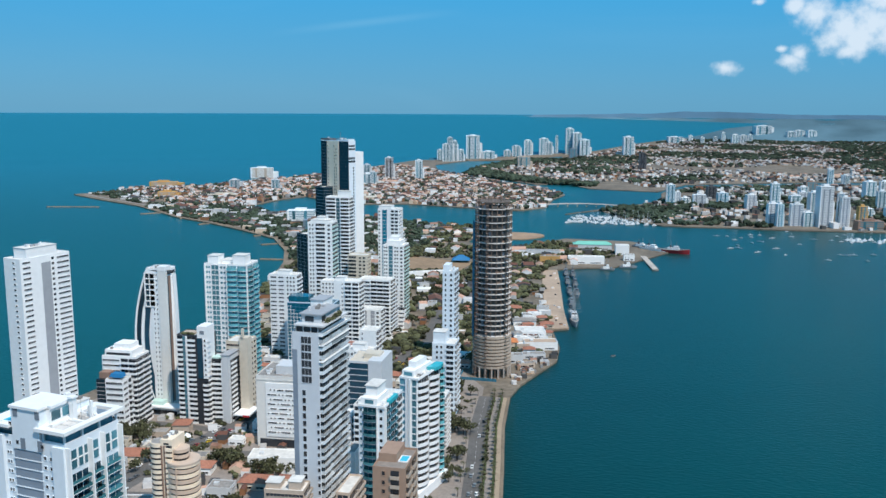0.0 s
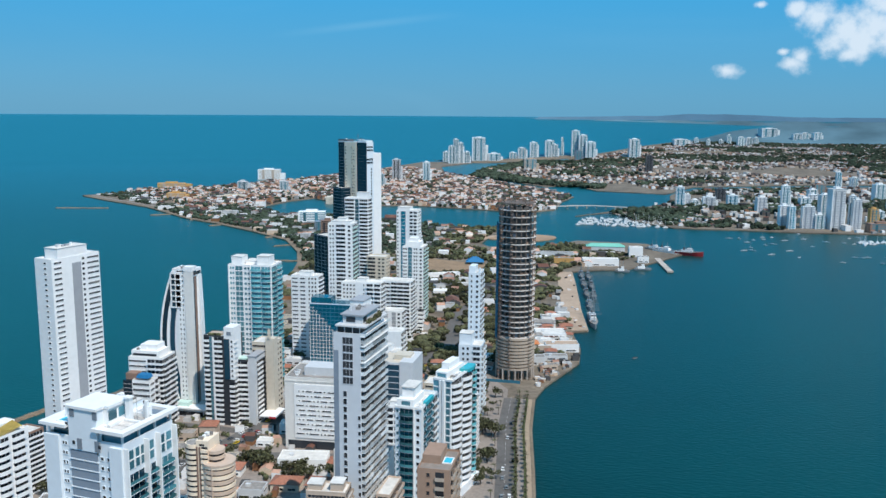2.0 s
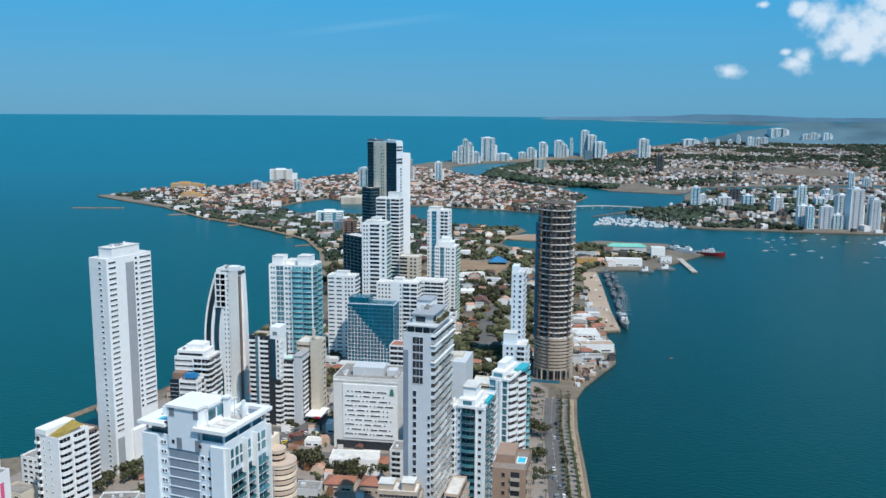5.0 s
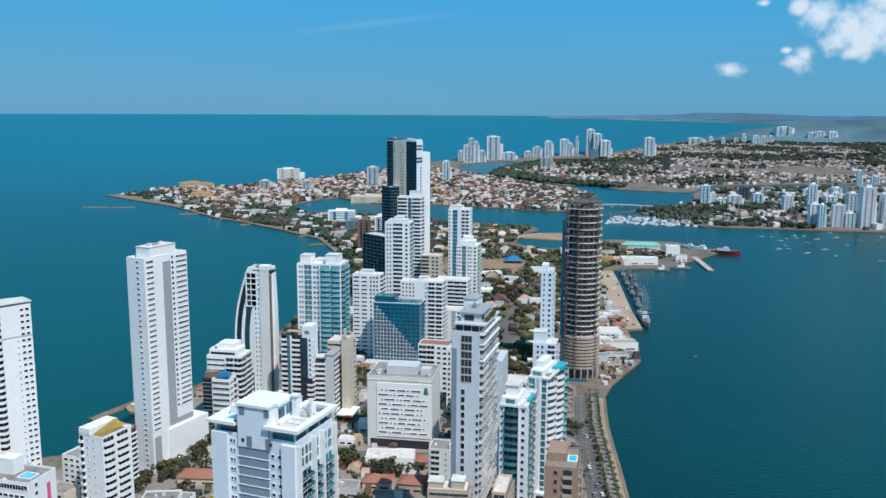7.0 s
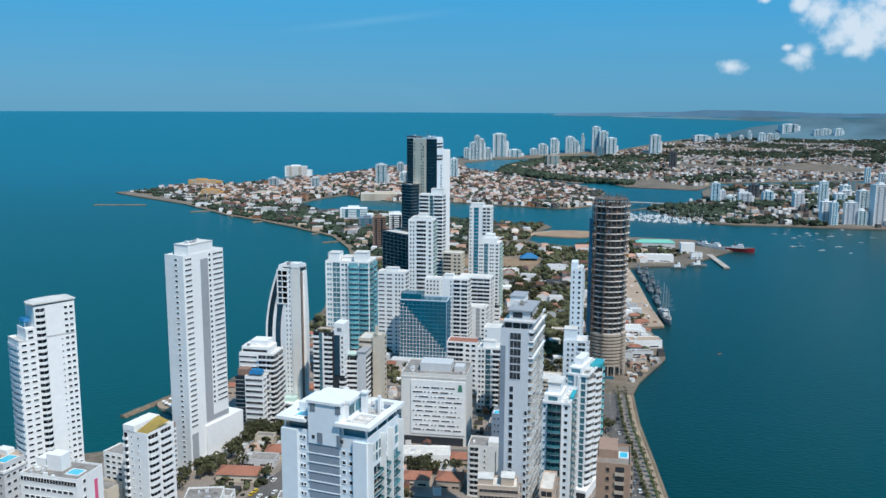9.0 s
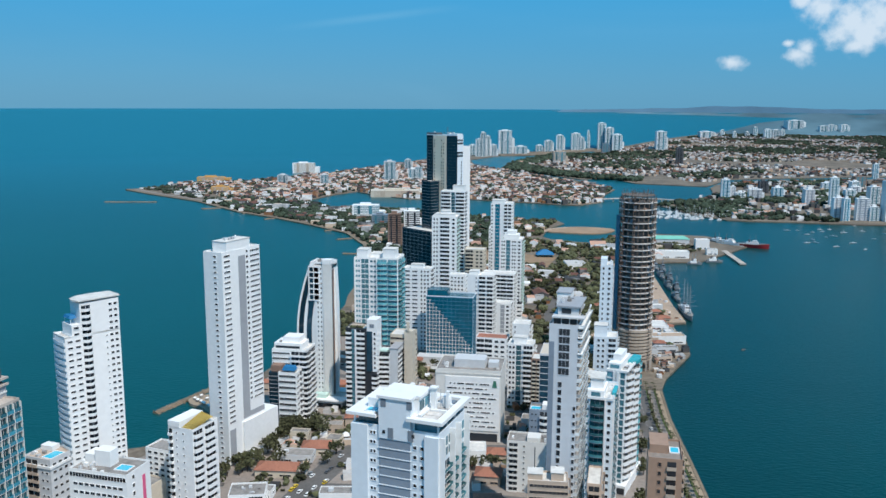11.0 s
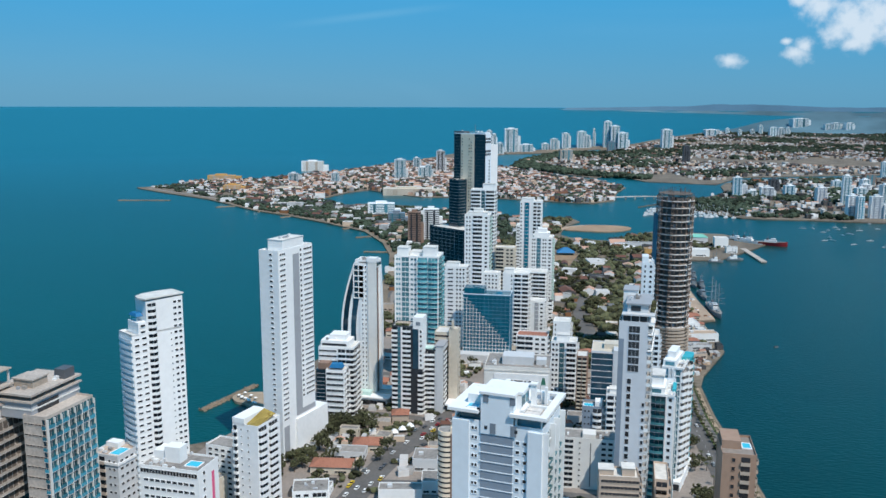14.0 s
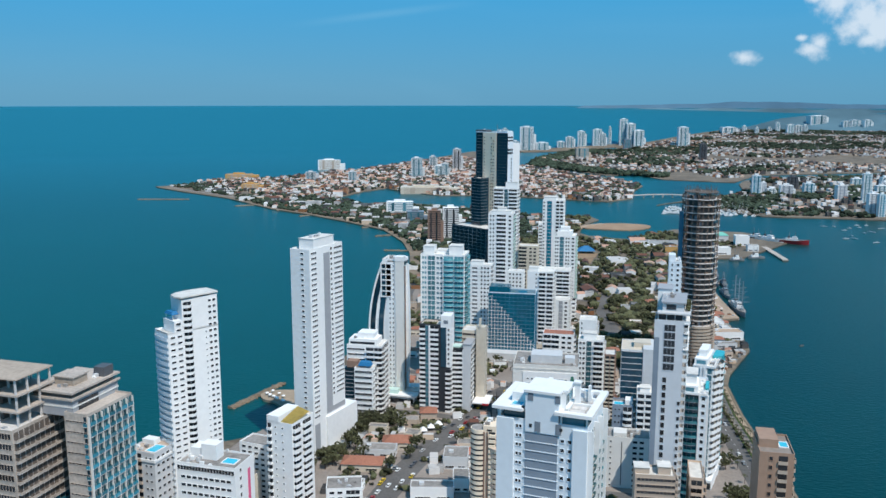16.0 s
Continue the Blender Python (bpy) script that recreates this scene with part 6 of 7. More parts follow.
def house_field(name, poly, count, sizes, heights, label, seed, roofs=0.5, dens=None, warm=0.12, drab=0.0, bare=-0.08):
    """One mesh of many small houses with flat or gabled roofs."""
    rnd = random.Random(seed)
    xs, yv = [p[0] for p in poly], [p[1] for p in poly]
    verts, quads, mats = [], [], []
    made = 0
    while made < count:
        x, y = rnd.uniform(min(xs), max(xs)), rnd.uniform(min(yv), max(yv))
        if not inside(x, y, poly) or (dens and noise.noise(Vector((x / dens, y / dens, seed))) < bare) or not clear(x, y, 3):
            made += 0.02
            continue
        made += 1
        w, d, h = rnd.uniform(*sizes), rnd.uniform(*sizes), rnd.uniform(*heights)
        if rnd.random() < 0.05:
            w, d, h = w * 2, d * 1.4, h * 1.3
        turn = rnd.choice((0.2, 0.2 + math.pi / 2)) + rnd.gauss(0, 0.12)
        k, s = math.cos(turn), math.sin(turn)
        i = len(verts)
        gable = rnd.random() < roofs
        for lx, ly, lz in ((-w, -d, -3), (w, -d, -3), (w, d, -3), (-w, d, -3), (-w, -d, h), (w, -d, h), (w, d, h), (-w, d, h)):
            verts.append(recede((x + (lx * k - ly * s) / 2, y + (lx * s + ly * k) / 2, 2 + lz)))
        quads += [(i, i + 1, i + 5, i + 4), (i + 1, i + 2, i + 6, i + 5), (i + 2, i + 3, i + 7, i + 6), (i + 3, i, i + 4, i + 7)]
        wm = 3 if rnd.random() < warm else 2 if rnd.random() < drab else 0
        mats += [wm] * 4
        if gable:
            for lx in (-w, w):
                verts.append(recede((x + lx * k / 2, y + lx * s / 2, 2 + h + min(w, d) * 0.22)))
            quads += [(i + 4, i + 5, i + 9, i + 8), (i + 6, i + 7, i + 8, i + 9), (i + 5, i + 6, i + 9), (i + 7, i + 4, i + 8)]
            mats += [1, 1, wm, wm]
        else:
            quads.append((i + 4, i + 5, i + 6, i + 7))
            mats.append(2 if rnd.random() < 0.75 else wm)
    me = bpy.data.meshes.new(name)
    me.from_pydata([tuple(v) for v in verts], [], quads)
    for m in (house_wall, house_roof, roof_mixed, ochre_wall):
        me.materials.append(m)
    me.polygons.foreach_set("material_index", mats)
    ob = new(name, me)
    return tagged(ob, label, "houses", kind="stuff")


def tree_field(name, poly, count, sizes, label, seed, dens=None, material=None, sub=1, anywhere=False):
    """One mesh of many rough crowns, each of several clumps."""
    rnd = random.Random(seed)
    bm = bmesh.new()
    bmesh.ops.create_icosphere(bm, subdivisions=sub, radius=1.0)
    base = [v.co.copy() for v in bm.verts]
    tris = [tuple(v.index for v in f.verts) for f in bm.faces]
    bm.free()
    xs, yv = [p[0] for p in poly], [p[1] for p in poly]
    verts, faces, made = [], [], 0
    while made < count:
        x, y = rnd.uniform(min(xs), max(xs)), rnd.uniform(min(yv), max(yv))
        if not inside(x, y, poly) or (dens and noise.noise(Vector((x / dens, y / dens, seed + 5.5))) < 0.0) or not (anywhere or clear(x, y, 2)):
            made += 0.02
            continue
        made += 1
        r = rnd.uniform(*sizes)
        for _ in range(3):
            ox, oy, rr = rnd.gauss(0, r * 0.5), rnd.gauss(0, r * 0.5), r * rnd.uniform(0.5, 0.9)
            i = len(verts)
            for v in base:
                j = 1 + rnd.uniform(-0.28, 0.28)
                verts.append(tuple(recede((x + ox + v.x * rr * j, y + oy + v.y * rr * j, 2 + rr * 0.8 + v.z * rr * 0.8 * j))))
            faces += [(a + i, b + i, c + i) for a, b, c in tris]
    me = bpy.data.meshes.new(name)
    me.from_pydata(verts, [], faces)
    me.materials.append(material or leaf_far)
    return tagged(new(name, me), label, "trees", kind="stuff")


OLD_TOWN = [(-1400, 2200), (-1290, 2070), (-1120, 1965), (-970, 1850), (-890, 1940), (-868, 2090), (-835, 2172), (-775, 2112), (-654, 2032), (-523, 2066), (-405, 2034), (-243, 1994), (-190, 2066), (-186, 2255), (-166, 2386), (-245, 2520), (-420, 2760), (-690, 3150), (-900, 3400), (-1010, 2980), (-1100, 2640), (-1230, 2340)]
NORTH_END = [(-1100, 1836), (-935, 1692), (-828, 1630), (-718, 1547), (-614, 1459), (-545, 1342), (-503, 1240), (-330, 1400), (-340, 1600), (-380, 1700), (-600, 1800), (-760, 1790), (-860, 1890)]
BASE = [(-452, 985), (-215, 990), (-130, 1000), (-120, 1230), (-100, 1290), (10, 1400), (-110, 1540), (-190, 1420), (-330, 1450), (-498, 1228)]
ISLAND = [(-20, 2090), (85, 1830), (330, 1815), (900, 1815), (1480, 1730), (2150, 2600), (1450, 3060), (600, 2860), (210, 2660), (120, 2480), (110, 2290)]
TOWN = [(-390, 2900), (-180, 2780), (100, 2640), (200, 2830), (600, 3040), (1500, 3240), (2300, 2700), (3900, 2500), (5200, 4200), (3600, 6800), (500, 6900), (150, 5900), (-90, 4880), (-200, 4300), (-250, 4050), (-420, 3660), (-560, 3280), (-520, 3060)]
house_field("old_town_houses", OLD_TOWN, 5200, (5, 13), (4, 10), "crowded low colonial houses with terracotta and white walls", 11, 0.6, None, 0.22)
house_field("north_end_houses", NORTH_END, 250, (7, 17), (4, 9), "scattered white low houses between trees", 12, 0.3)
house_field("base_buildings", BASE, 130, (8, 20), (4, 8), "scattered low barrack buildings among trees", 13, 0.5)
house_field("island_houses", ISLAND, 2000, (6, 15), (4, 10), "dense white low houses of the island", 14, 0.25, 200, 0.08, 0.4, -0.25)
house_field("mainland_houses", TOWN, 24000, (5, 13), (3.5, 7.5), "dense low city houses running inland", 15, 0.4, 420, 0.16, 0.45, -0.3)
tree_field("old_town_trees", OLD_TOWN, 3600, (3, 8), "dark tree crowns between the old houses", 21)
tree_field("north_end_trees", NORTH_END, 3600, (2.5, 6), "trees and palms along the shore road", 22)
tree_field("base_trees", BASE, 1100, (3, 6.5), "dark green trees of the naval base", 23, None, leaf)
tree_field("island_trees", ISLAND, 5200, (4, 10), "dark tree crowns of the island", 24, 130)
tree_field("mainland_trees", TOWN, 13000, (5, 12), "dark tree crowns across the mainland city", 25, 330)
POINT = [(-340, 1455), (-276, 1500), (-274, 1600), (-262, 1690), (-330, 1695), (-372, 1690), (-350, 1600)]
house_field("point_houses", POINT, 26, (7, 16), (4, 8), "white low houses on the wooded point", 16, 0.3)
tree_field("point_trees", POINT, 330, (3, 6), "palms and trees on the point by the inlet", 28, None, leaf)
TIP = [(-1420, 2085), (-1320, 2002), (-1140, 1892), (-965, 1795), (-968, 1842), (-1120, 1955), (-1290, 2058), (-1395, 2180)]
tree_field("cape_trees", TIP, 420, (2, 5), "scattered trees and scrub on the bare cape", 29, 60)
house_field("cape_huts", TIP, 30, (8, 22), (3, 5), "low walls and huts along the cape road", 17, 0.2)
MANGROVE = [(-560, 3010), (-300, 2740), (-100, 2640), (-60, 2720), (-330, 2900), (-520, 3260), (-420, 3650), (-250, 4020), (-480, 3940), (-570, 3300)]
tree_field("mangrove_trees", MANGROVE, 900, (7, 11), "dense dark mangrove belt round the lagoon", 26)
tree_field("island_shore_trees", [(-110, 1950), (-50, 2030), (0, 1905), (80, 1815), (240, 1815), (230, 1900), (60, 2000), (-30, 2090)], 120, (4, 8), "dry scrub and trees on the island point", 27)


def ridge():
    """Low hills on the horizon."""
    bm = bmesh.new()
    rows = []
    for i in range(120):
        x = -2500 + i * 190
        z = 60 + 150 * max(0, noise.noise(Vector((x / 4200, 3.3, 0))) + 0.25) + 40 * noise.noise(Vector((x / 900, 1.1, 0)))
        z *= min(1, i / 25)
        rows.append([bm.verts.new(recede((x, 27000, 0))), bm.verts.new(recede((x, 29000, z + 60)))])
    for a, b in zip(rows, rows[1:]):
        bm.faces.new((a[0], b[0], b[1], a[1]))
    # the hills' blue is aerial haze mixed into the base colour
    haze = surface("haze_tinted_hill", (0.115, 0.215, 0.30), 1.0, spread=0.1, grain=0.01, big=0.002, spec=0.0)
    return tagged(new("backdrop_hills", mesh_of("backdrop_hills", bm, haze)), "low hills on the horizon painted faint haze blue", "hills", kind="structure")


ridge()


# ---- low buildings between the towers ----
def house(x, y, w, d, h, yaw, wall, roof_mat, hip, label, category="house", group=""):
    """A low building: walls, roof, door and windows. x, y: its middle."""
    ob = thing("house", x, y, 1.7, yaw, label, category, group)
    FOOT.append((x + w / 2, y - d / 2, w, d, 0))
    boxes("wall", wall, ob, (-w / 2, -d / 2, -0.3, w / 2, d / 2, h))
    if hip:
        bm = bmesh.new()
        e, r = 0.7, min(w, d) * 0.24
        base = [bm.verts.new(p) for p in ((-w / 2 - e, -d / 2 - e, h), (w / 2 + e, -d / 2 - e, h), (w / 2 + e, d / 2 + e, h), (-w / 2 - e, d / 2 + e, h))]
        if w >= d:
            top = [bm.verts.new(p) for p in ((-w / 2 + d * 0.42, 0, h + r), (w / 2 - d * 0.42, 0, h + r))]
            fs = ((0, 1, 5, 4), (1, 2, 5), (2, 3, 4, 5), (3, 0, 4))
        else:
            top = [bm.verts.new(p) for p in ((0, -d / 2 + w * 0.42, h + r), (0, d / 2 - w * 0.42, h + r))]
            fs = ((0, 1, 4), (1, 2, 5, 4), (2, 3, 5), (3, 0, 4, 5))
        vs = base + top
        for f in fs:
            bm.faces.new([vs[i] for i in f])
        bm.faces.new(base[::-1])
        part("roof", bm, roof_mat, ob)
    else:
        boxes("roof", roof_mat, ob, (-w / 2 + 0.3, -d / 2 + 0.3, h, w / 2 - 0.3, d / 2 - 0.3, h + 0.15))
        slab_ring(ob, "parapet", wall, -w / 2, -d / 2, w / 2, d / 2, h, h + 0.8, 0.3)
        if w > 14:
            boxes("roof_unit", pale, ob, (-w * 0.3, -1.5, h + 0.15, -w * 0.3 + 3, 1.0, h + 1.8))
    fr, rt = Face(ob, -w / 2, -d / 2, 0), Face(ob, w / 2, -d / 2, 90)
    fr.put("window", window_mesh(w * 0.34, 1.4, pane_dark, wall), w * 0.28, 1.1)
    fr.put("window", window_mesh(w * 0.28, 1.4, pane_dark, wall), w * 0.76, 1.1)
    rt.put("window", window_mesh(d * 0.5, 1.4, pane_dark, wall), d * 0.5, max(1.1, h - 2.4))
    return ob


VILLA = "low villa with a hipped terracotta roof among trees"
house(-334, 459, 26, 14, 5, 8, cream, red_tile, True, VILLA)
house(-322, 498, 19, 14, 5, 12, cream, red_tile, True, VILLA)
house(-331, 482, 25, 12, 5, 6, pale, roof_grey, False, "flat grey-roofed villa with skylights")
house(-313, 552, 12, 12, 7, 14, beige, red_tile, True, "small house with a bright red roof")
house(-324, 538, 14, 10, 5, 10, beige, roof_grey, False, "low shop with a flat weathered roof")
house(-280, 428, 26, 10, 8, 12, white, roof_grey, False, "flat-roofed white school block with a pale parapet", "school")
house(-266, 446, 10, 16, 8, 12, white, roof_grey, False, "flat-roofed white wing of a school block", "school")
house(-316, 584, 20, 12, 9, 6, beige, roof_light, False, "beige low-rise building with flat roof")
house(-341, 592, 30, 10, 7, 4, cream, roof_light, False, "long low cream market hall")
house(-276, 478, 16, 18, 8, 8, pale, roof_grey, False, "grey flat-roofed low block")
house(-223, 509, 32, 16, 8, 10, white, roof_light, False, "long white flat-roofed clinic", "clinic")
house(-238, 550, 20, 11, 6, 10, white, roof_grey, True, "white house with a grey gabled roof")
house(-222, 477, 18, 13, 5, 6, cream, red_tile, True, VILLA)
house(-238, 462, 15, 12, 6, 6, pale, roof_grey, False, "grey flat-roofed low block")
house(-256, 567, 14, 10, 7, 10, white, roof_light, False, "small white flat-roofed house")
house(-200, 478, 16, 14, 6, 4, beige, red_tile, True, VILLA)
house(-266, 490, 16, 12, 5, 8, white, red_tile, True, VILLA)
house(-274, 502, 12, 10, 6, 8, cream, roof_grey, False, "cream low house with flat roof")
t_cube = tower("apartment_block", "small white apartment block with roof terraces", (-311, 388), 20, 16, 18, 22, 3.1, white, front=[("win", 1, 10, dict(n=2)), ("balc", 11, 19, {})], right=[("win", 1, 15, dict(n=3))], roof=roof_grey, category="apartment block")
clutter(t_cube, -18, 2, -2, 14, 20.4, 6, 41)
t_w1 = tower("apartment_block", "white low apartment block near the beach", (-374, 402), 20, 14, -10, 35, 3.1, white, front=[("win", 1, 23, dict(n=5))], right=[("win", 1, 13, dict(n=3))], roof=roof_grey, category="apartment block")
t_w2 = tower("apartment_block", "ochre low block with flat roof", (-378, 384), 16, 12, -10, 22, 3.1, cream, front=[("win", 1, 15, dict(n=3))], roof=roof_grey, category="apartment block")
t_w3 = tower("apartment_block", "brown and white block behind the slim tower", (-372, 432), 14, 14, -10, 40, 3.1, brown, front=[("balc", 0.5, 6, dict(frame=white)), ("win", 8, 13, dict(n=1))], right=[("balc", 1, 13, dict(frame=white))], category="apartment block")
t_lb = tower("apartment_block", "beige terraced block with roof gardens", (-143, 357), 19, 12, 5, 60, 3.1, beige, front=[("strip", 1, 19, dict(frame=beige))], right=[("balc", 1, 12, dict(frame=beige))], roof=roof_light, plant=[(-19, 3, -12, 10, 3), (-8, 3, -2, 10, 4)], category="apartment block")
t_br = tower("apartment_tower", "reddish brown apartment tower behind the hotel", (-178, 585), 8, 16, 0, 50, 3.0, brown, front=[("balc", 0.5, 3.8, dict(frame=cream)), ("balc", 4.2, 7.6, dict(frame=cream))], right=[("win", 1, 15, dict(n=3))])
t_br2 = tower("apartment_tower", "cream mid-rise block with open corridors", (-140, 572), 16, 18, 0, 44, 3.0, cream, front=[("strip", 1, 15, {})], right=[("balc", 1, 17, dict(n=2))])
t_br3 = tower("apartment_tower", "white mid-rise block near the waterfront", (-118, 560), 18, 20, 0, 38, 3.0, white, front=[("win", 1, 17, dict(n=4))], right=[("balc", 1, 19, dict(n=2))])

rnd = random.Random(31)
LOTS = [(-345, -120, 330, 720), (-345, -120, 400, 640), (-420, -300, 600, 900), (-330, -130, 690, 980), (-132, -70, 770, 1000)]
made = 0
for _ in range(3000):
    x0, x1, y0, y1 = rnd.choice(LOTS)
    x, y = rnd.uniform(x0, x1), rnd.uniform(y0, y1)
    if x > -60 or not free(x, y, 7) or not off_road(x, y, 14) or (x > shore_x(y) - 34 and y < 690) or math.hypot(x + 112, y - 742) < 30:
        continue
    hip = rnd.random() < 0.5
    house(x, y, rnd.uniform(8, 16), rnd.uniform(7, 12), rnd.uniform(3.5, 7.5), rnd.uniform(0, 14), rnd.choice((white, cream, pale, beige)), red_tile if hip else rnd.choice((roof_grey, roof_light)), hip,
          "low house with a hipped terracotta roof" if hip else "low flat-roofed house with weathered roof", group="low houses between the towers")
    made += 1
    if made >= 120:
        break

# naval base and harbour buildings
house(-54, 1328, 55, 16, 10, 8, white, roof_light, False, "long white naval barracks on the quay", "barracks")
house(-50, 1466, 64, 20, 9, 6, pale, green_roof, True, "low shed with a bright green sheet roof", "shed")
house(0, 1425, 22, 16, 15, 6, white, roof_light, False, "white harbour office building with flat roof", "office")
house(11, 1368, 17, 10, 9, 6, white, roof_grey, False, "small white harbour building on the mole", "office")
house(-131, 1384, 65, 14, 8, 6, pale, roof_grey, False, "long low olive-grey store shed", "shed")
house(-109, 1320, 31, 12, 10, 6, ochre, roof_grey, False, "ochre-walled store shed on the naval base", "shed")
house(-272, 1166, 56, 10, 7, 28, white, roof_light, False, "long low white stand beside the playing field", "stand")
house(-122, 985, 16, 12, 5, 6, cream, red_tile, True, "low quayside house with a faded red roof")
house(-95, 957, 15, 10, 6, 10, white, roof_light, False, "white quayside building with flat roof")
house(-103, 925, 25, 11, 5.5, 10, white, roof_grey, True, "long white quayside house with a grey pitched roof")
hall = house(-92, 877, 31, 24, 7, 12, white, roof_light, False, "broad white quayside hall with a pale flat roof", "hall")
for k in range(5):
    boxes("window", pane_dark, hall, (-13.2 + 5.6 * k, -12.06, 4.2, -9.6 + 5.6 * k, -11.98, 5.6))
house(-77, 833, 33, 15, 7.5, 14, white, quay_pave, False, "two-storey white quayside building with a wide tan roof", "hall")
house(-108, 830, 17, 14, 7, 12, cream, ochre_roof, True, "quayside house with a bright orange roof")
house(-103, 856, 9, 9, 9, 20, pale, roof_grey, True, "small grey-roofed quayside house")
house(-80, 800, 22, 9, 4, 16, pale, roof_grey, False, "long low grey boat shed at the water", "shed")
house(-84, 768, 16, 8, 4, 25, beige, roof_grey, False, "low white site hut by the water")
for i, (x, y) in enumerate(((-310, 524), (-306, 531), (-302, 538))):
    ob = thing("tent", x, y, 1.7, 20, "white peaked market tent by the avenue", "tent", "market tents")
    bm = bmesh.new()
    prism(bm, [(-2.8, -2.8), (2.8, -2.8), (2.8, 2.8), (-2.8, 2.8)], 2.6, 5.2, top_scale=0.06)
    part("canopy", bm, white, ob)
    for px in (-2.6, 2.5):
        for py in (-2.6, 2.5):
            boxes("pole", steel, ob, (px, py, 0, px + 0.12, py + 0.12, 2.7))
tent = thing("marquee", -244, 1292, 1.7, 10, "blue peaked marquee beside the field", "marquee")
bm = bmesh.new()
prism(bm, [(-14, -10), (14, -10), (14, 10), (-14, 10)], 4, 11, top_scale=0.25)
part("canopy", bm, blue_awning, tent)
for px in (-13, 13):
    for py in (-9, 9):
        boxes("pole", steel, tent, (px, py, 0, px + 0.3, py + 0.3, 4.3))


# ---- trees ----
def crown_mesh(seed, r, flat):
    """Many small leaf clumps gathered in a few limbs' heads, with gaps."""
    rnd = random.Random(seed)
    bm = bmesh.new()
    heads = [(rnd.gauss(0, r * 0.42), rnd.gauss(0, r * 0.42), r * rnd.uniform(0.7, 1.15) * flat, r * rnd.uniform(0.4, 0.62)) for _ in range(8)]
    for hx, hy, hz, hr in heads:
        for _ in range(20):
            v = Vector((rnd.gauss(0, 1), rnd.gauss(0, 1), rnd.gauss(0, 1))).normalized() * hr * rnd.uniform(0.55, 1.0)
            q = hr * rnd.uniform(0.16, 0.34)
            m = Matrix.Translation((hx + v.x, hy + v.y, hz + v.z * 0.8 * flat)) @ Euler((rnd.uniform(0, 6), rnd.uniform(0, 6), 0)).to_matrix().to_4x4() @ Matrix.Diagonal((q * 1.3, q, q * 0.6, 1))
            vs = [bm.verts.new(m @ Vector(p)) for p in ((1, 0, 0), (-1, 0, 0), (0, 1, 0), (0, -1, 0), (0, 0, 1), (0, 0, -1))]
            for a, b, c in ((0, 2, 4), (2, 1, 4), (1, 3, 4), (3, 0, 4), (2, 0, 5), (1, 2, 5), (3, 1, 5), (0, 3, 5)):
                bm.faces.new((vs[a], vs[b], vs[c]))
    return mesh_of("crown", bm, leaf)


def trunk_mesh(h, r):
    bm = bmesh.new()
    bmesh.ops.create_cone(bm, segments=7, radius1=r, radius2=r * 0.55, depth=h, matrix=Matrix.Translation((0, 0, h / 2)))
    for i in range(4):
        a = i * 1.6 + 0.4
        q = Matrix.Translation((0, 0, h * 0.75)) @ Euler((0.75 * math.cos(a), 0.75 * math.sin(a), 0)).to_matrix().to_4x4() @ Matrix.Translation((0, 0, h * 0.3))
        bmesh.ops.create_cone(bm, segments=5, radius1=r * 0.45, radius2=r * 0.2, depth=h * 0.6, matrix=q)
    return mesh_of("trunk", bm, bark)


CROWNS = [crown_mesh(50 + i, 4.6, 0.8 + 0.06 * i) for i in range(6)]
TRUNK = trunk_mesh(3.6, 0.32)


def tree(x, y, size, seed):
    rnd = random.Random(seed)
    ob = thing("tree", x, y, 1.6, rnd.uniform(0, 360), "broad-crowned dark green street tree", "tree", "trees in the streets")
    ob.scale = (size, size, size * rnd.uniform(0.85, 1.1))
    part("trunk", TRUNK, None, ob)
    at(part("crown", rnd.choice(CROWNS), None, ob), 0, 0, 2.4)


rnd = random.Random(77)
GROVES = [(-250, 1112, 7), (-228, 1062, 7), (-214, 1032, 6), (-236, 1085, 6), (-366, 467, 8), (-352, 466, 8), (-356, 513, 9), (-342, 528, 7), (-337, 534, 5), (-308, 484, 6), (-315, 462, 5), (-360, 441, 7), (-222, 496, 6), (-251, 508, 8), (-238, 498, 5), (-276, 508, 6), (-345, 538, 6), (-331, 516, 6), (-130, 680, 8), (-120, 600, 5), (-112, 545, 5), (-108, 620, 7), (-110, 590, 6), (-100, 455, 6), (-98, 430, 6), (-92, 400, 6), (-106, 520, 6), (-205, 494, 4), (-262, 640, 6), (-235, 700, 6), (-300, 700, 6), (-185, 700, 8), (-160, 650, 6), (-350, 490, 5), (-298, 508, 5), (-375, 450, 6), (-228, 448, 5)]
k = 0
for gx, gy, n in GROVES:
    for i in range(n):
        x, y = gx + rnd.gauss(0, 6.5), gy + rnd.gauss(0, 6.5)
        if free(x, y, 1.0) and off_road(x, y, 9):
            tree(x, y, rnd.uniform(0.7, 1.35), k)
            k += 1
for _ in range(900):
    x, y = rnd.uniform(-330, -125), rnd.uniform(690, 985)
    if k < 215 and free(x, y, 3) and off_road(x, y, 8) and noise.noise(Vector((x / 60, y / 60, 2.2))) > -0.15 and math.hypot(x + 112, y - 742) > 30:
        tree(x, y, rnd.uniform(0.8, 1.5), k)
        k += 1
tree_field("street_shrubs", [(-345, 330), (-120, 330), (-115, 700), (-340, 720)], 260, (1.2, 2.6), "low green shrubs and small trees in the lots", 61, 50, leaf)
tree_field("park_trees", [(-420, 800), (-230, 700), (-130, 760), (-122, 985), (-200, 990), (-420, 985)], 520, (3, 6.5), "dark green tree crowns of the garden quarter", 62, 90, leaf)


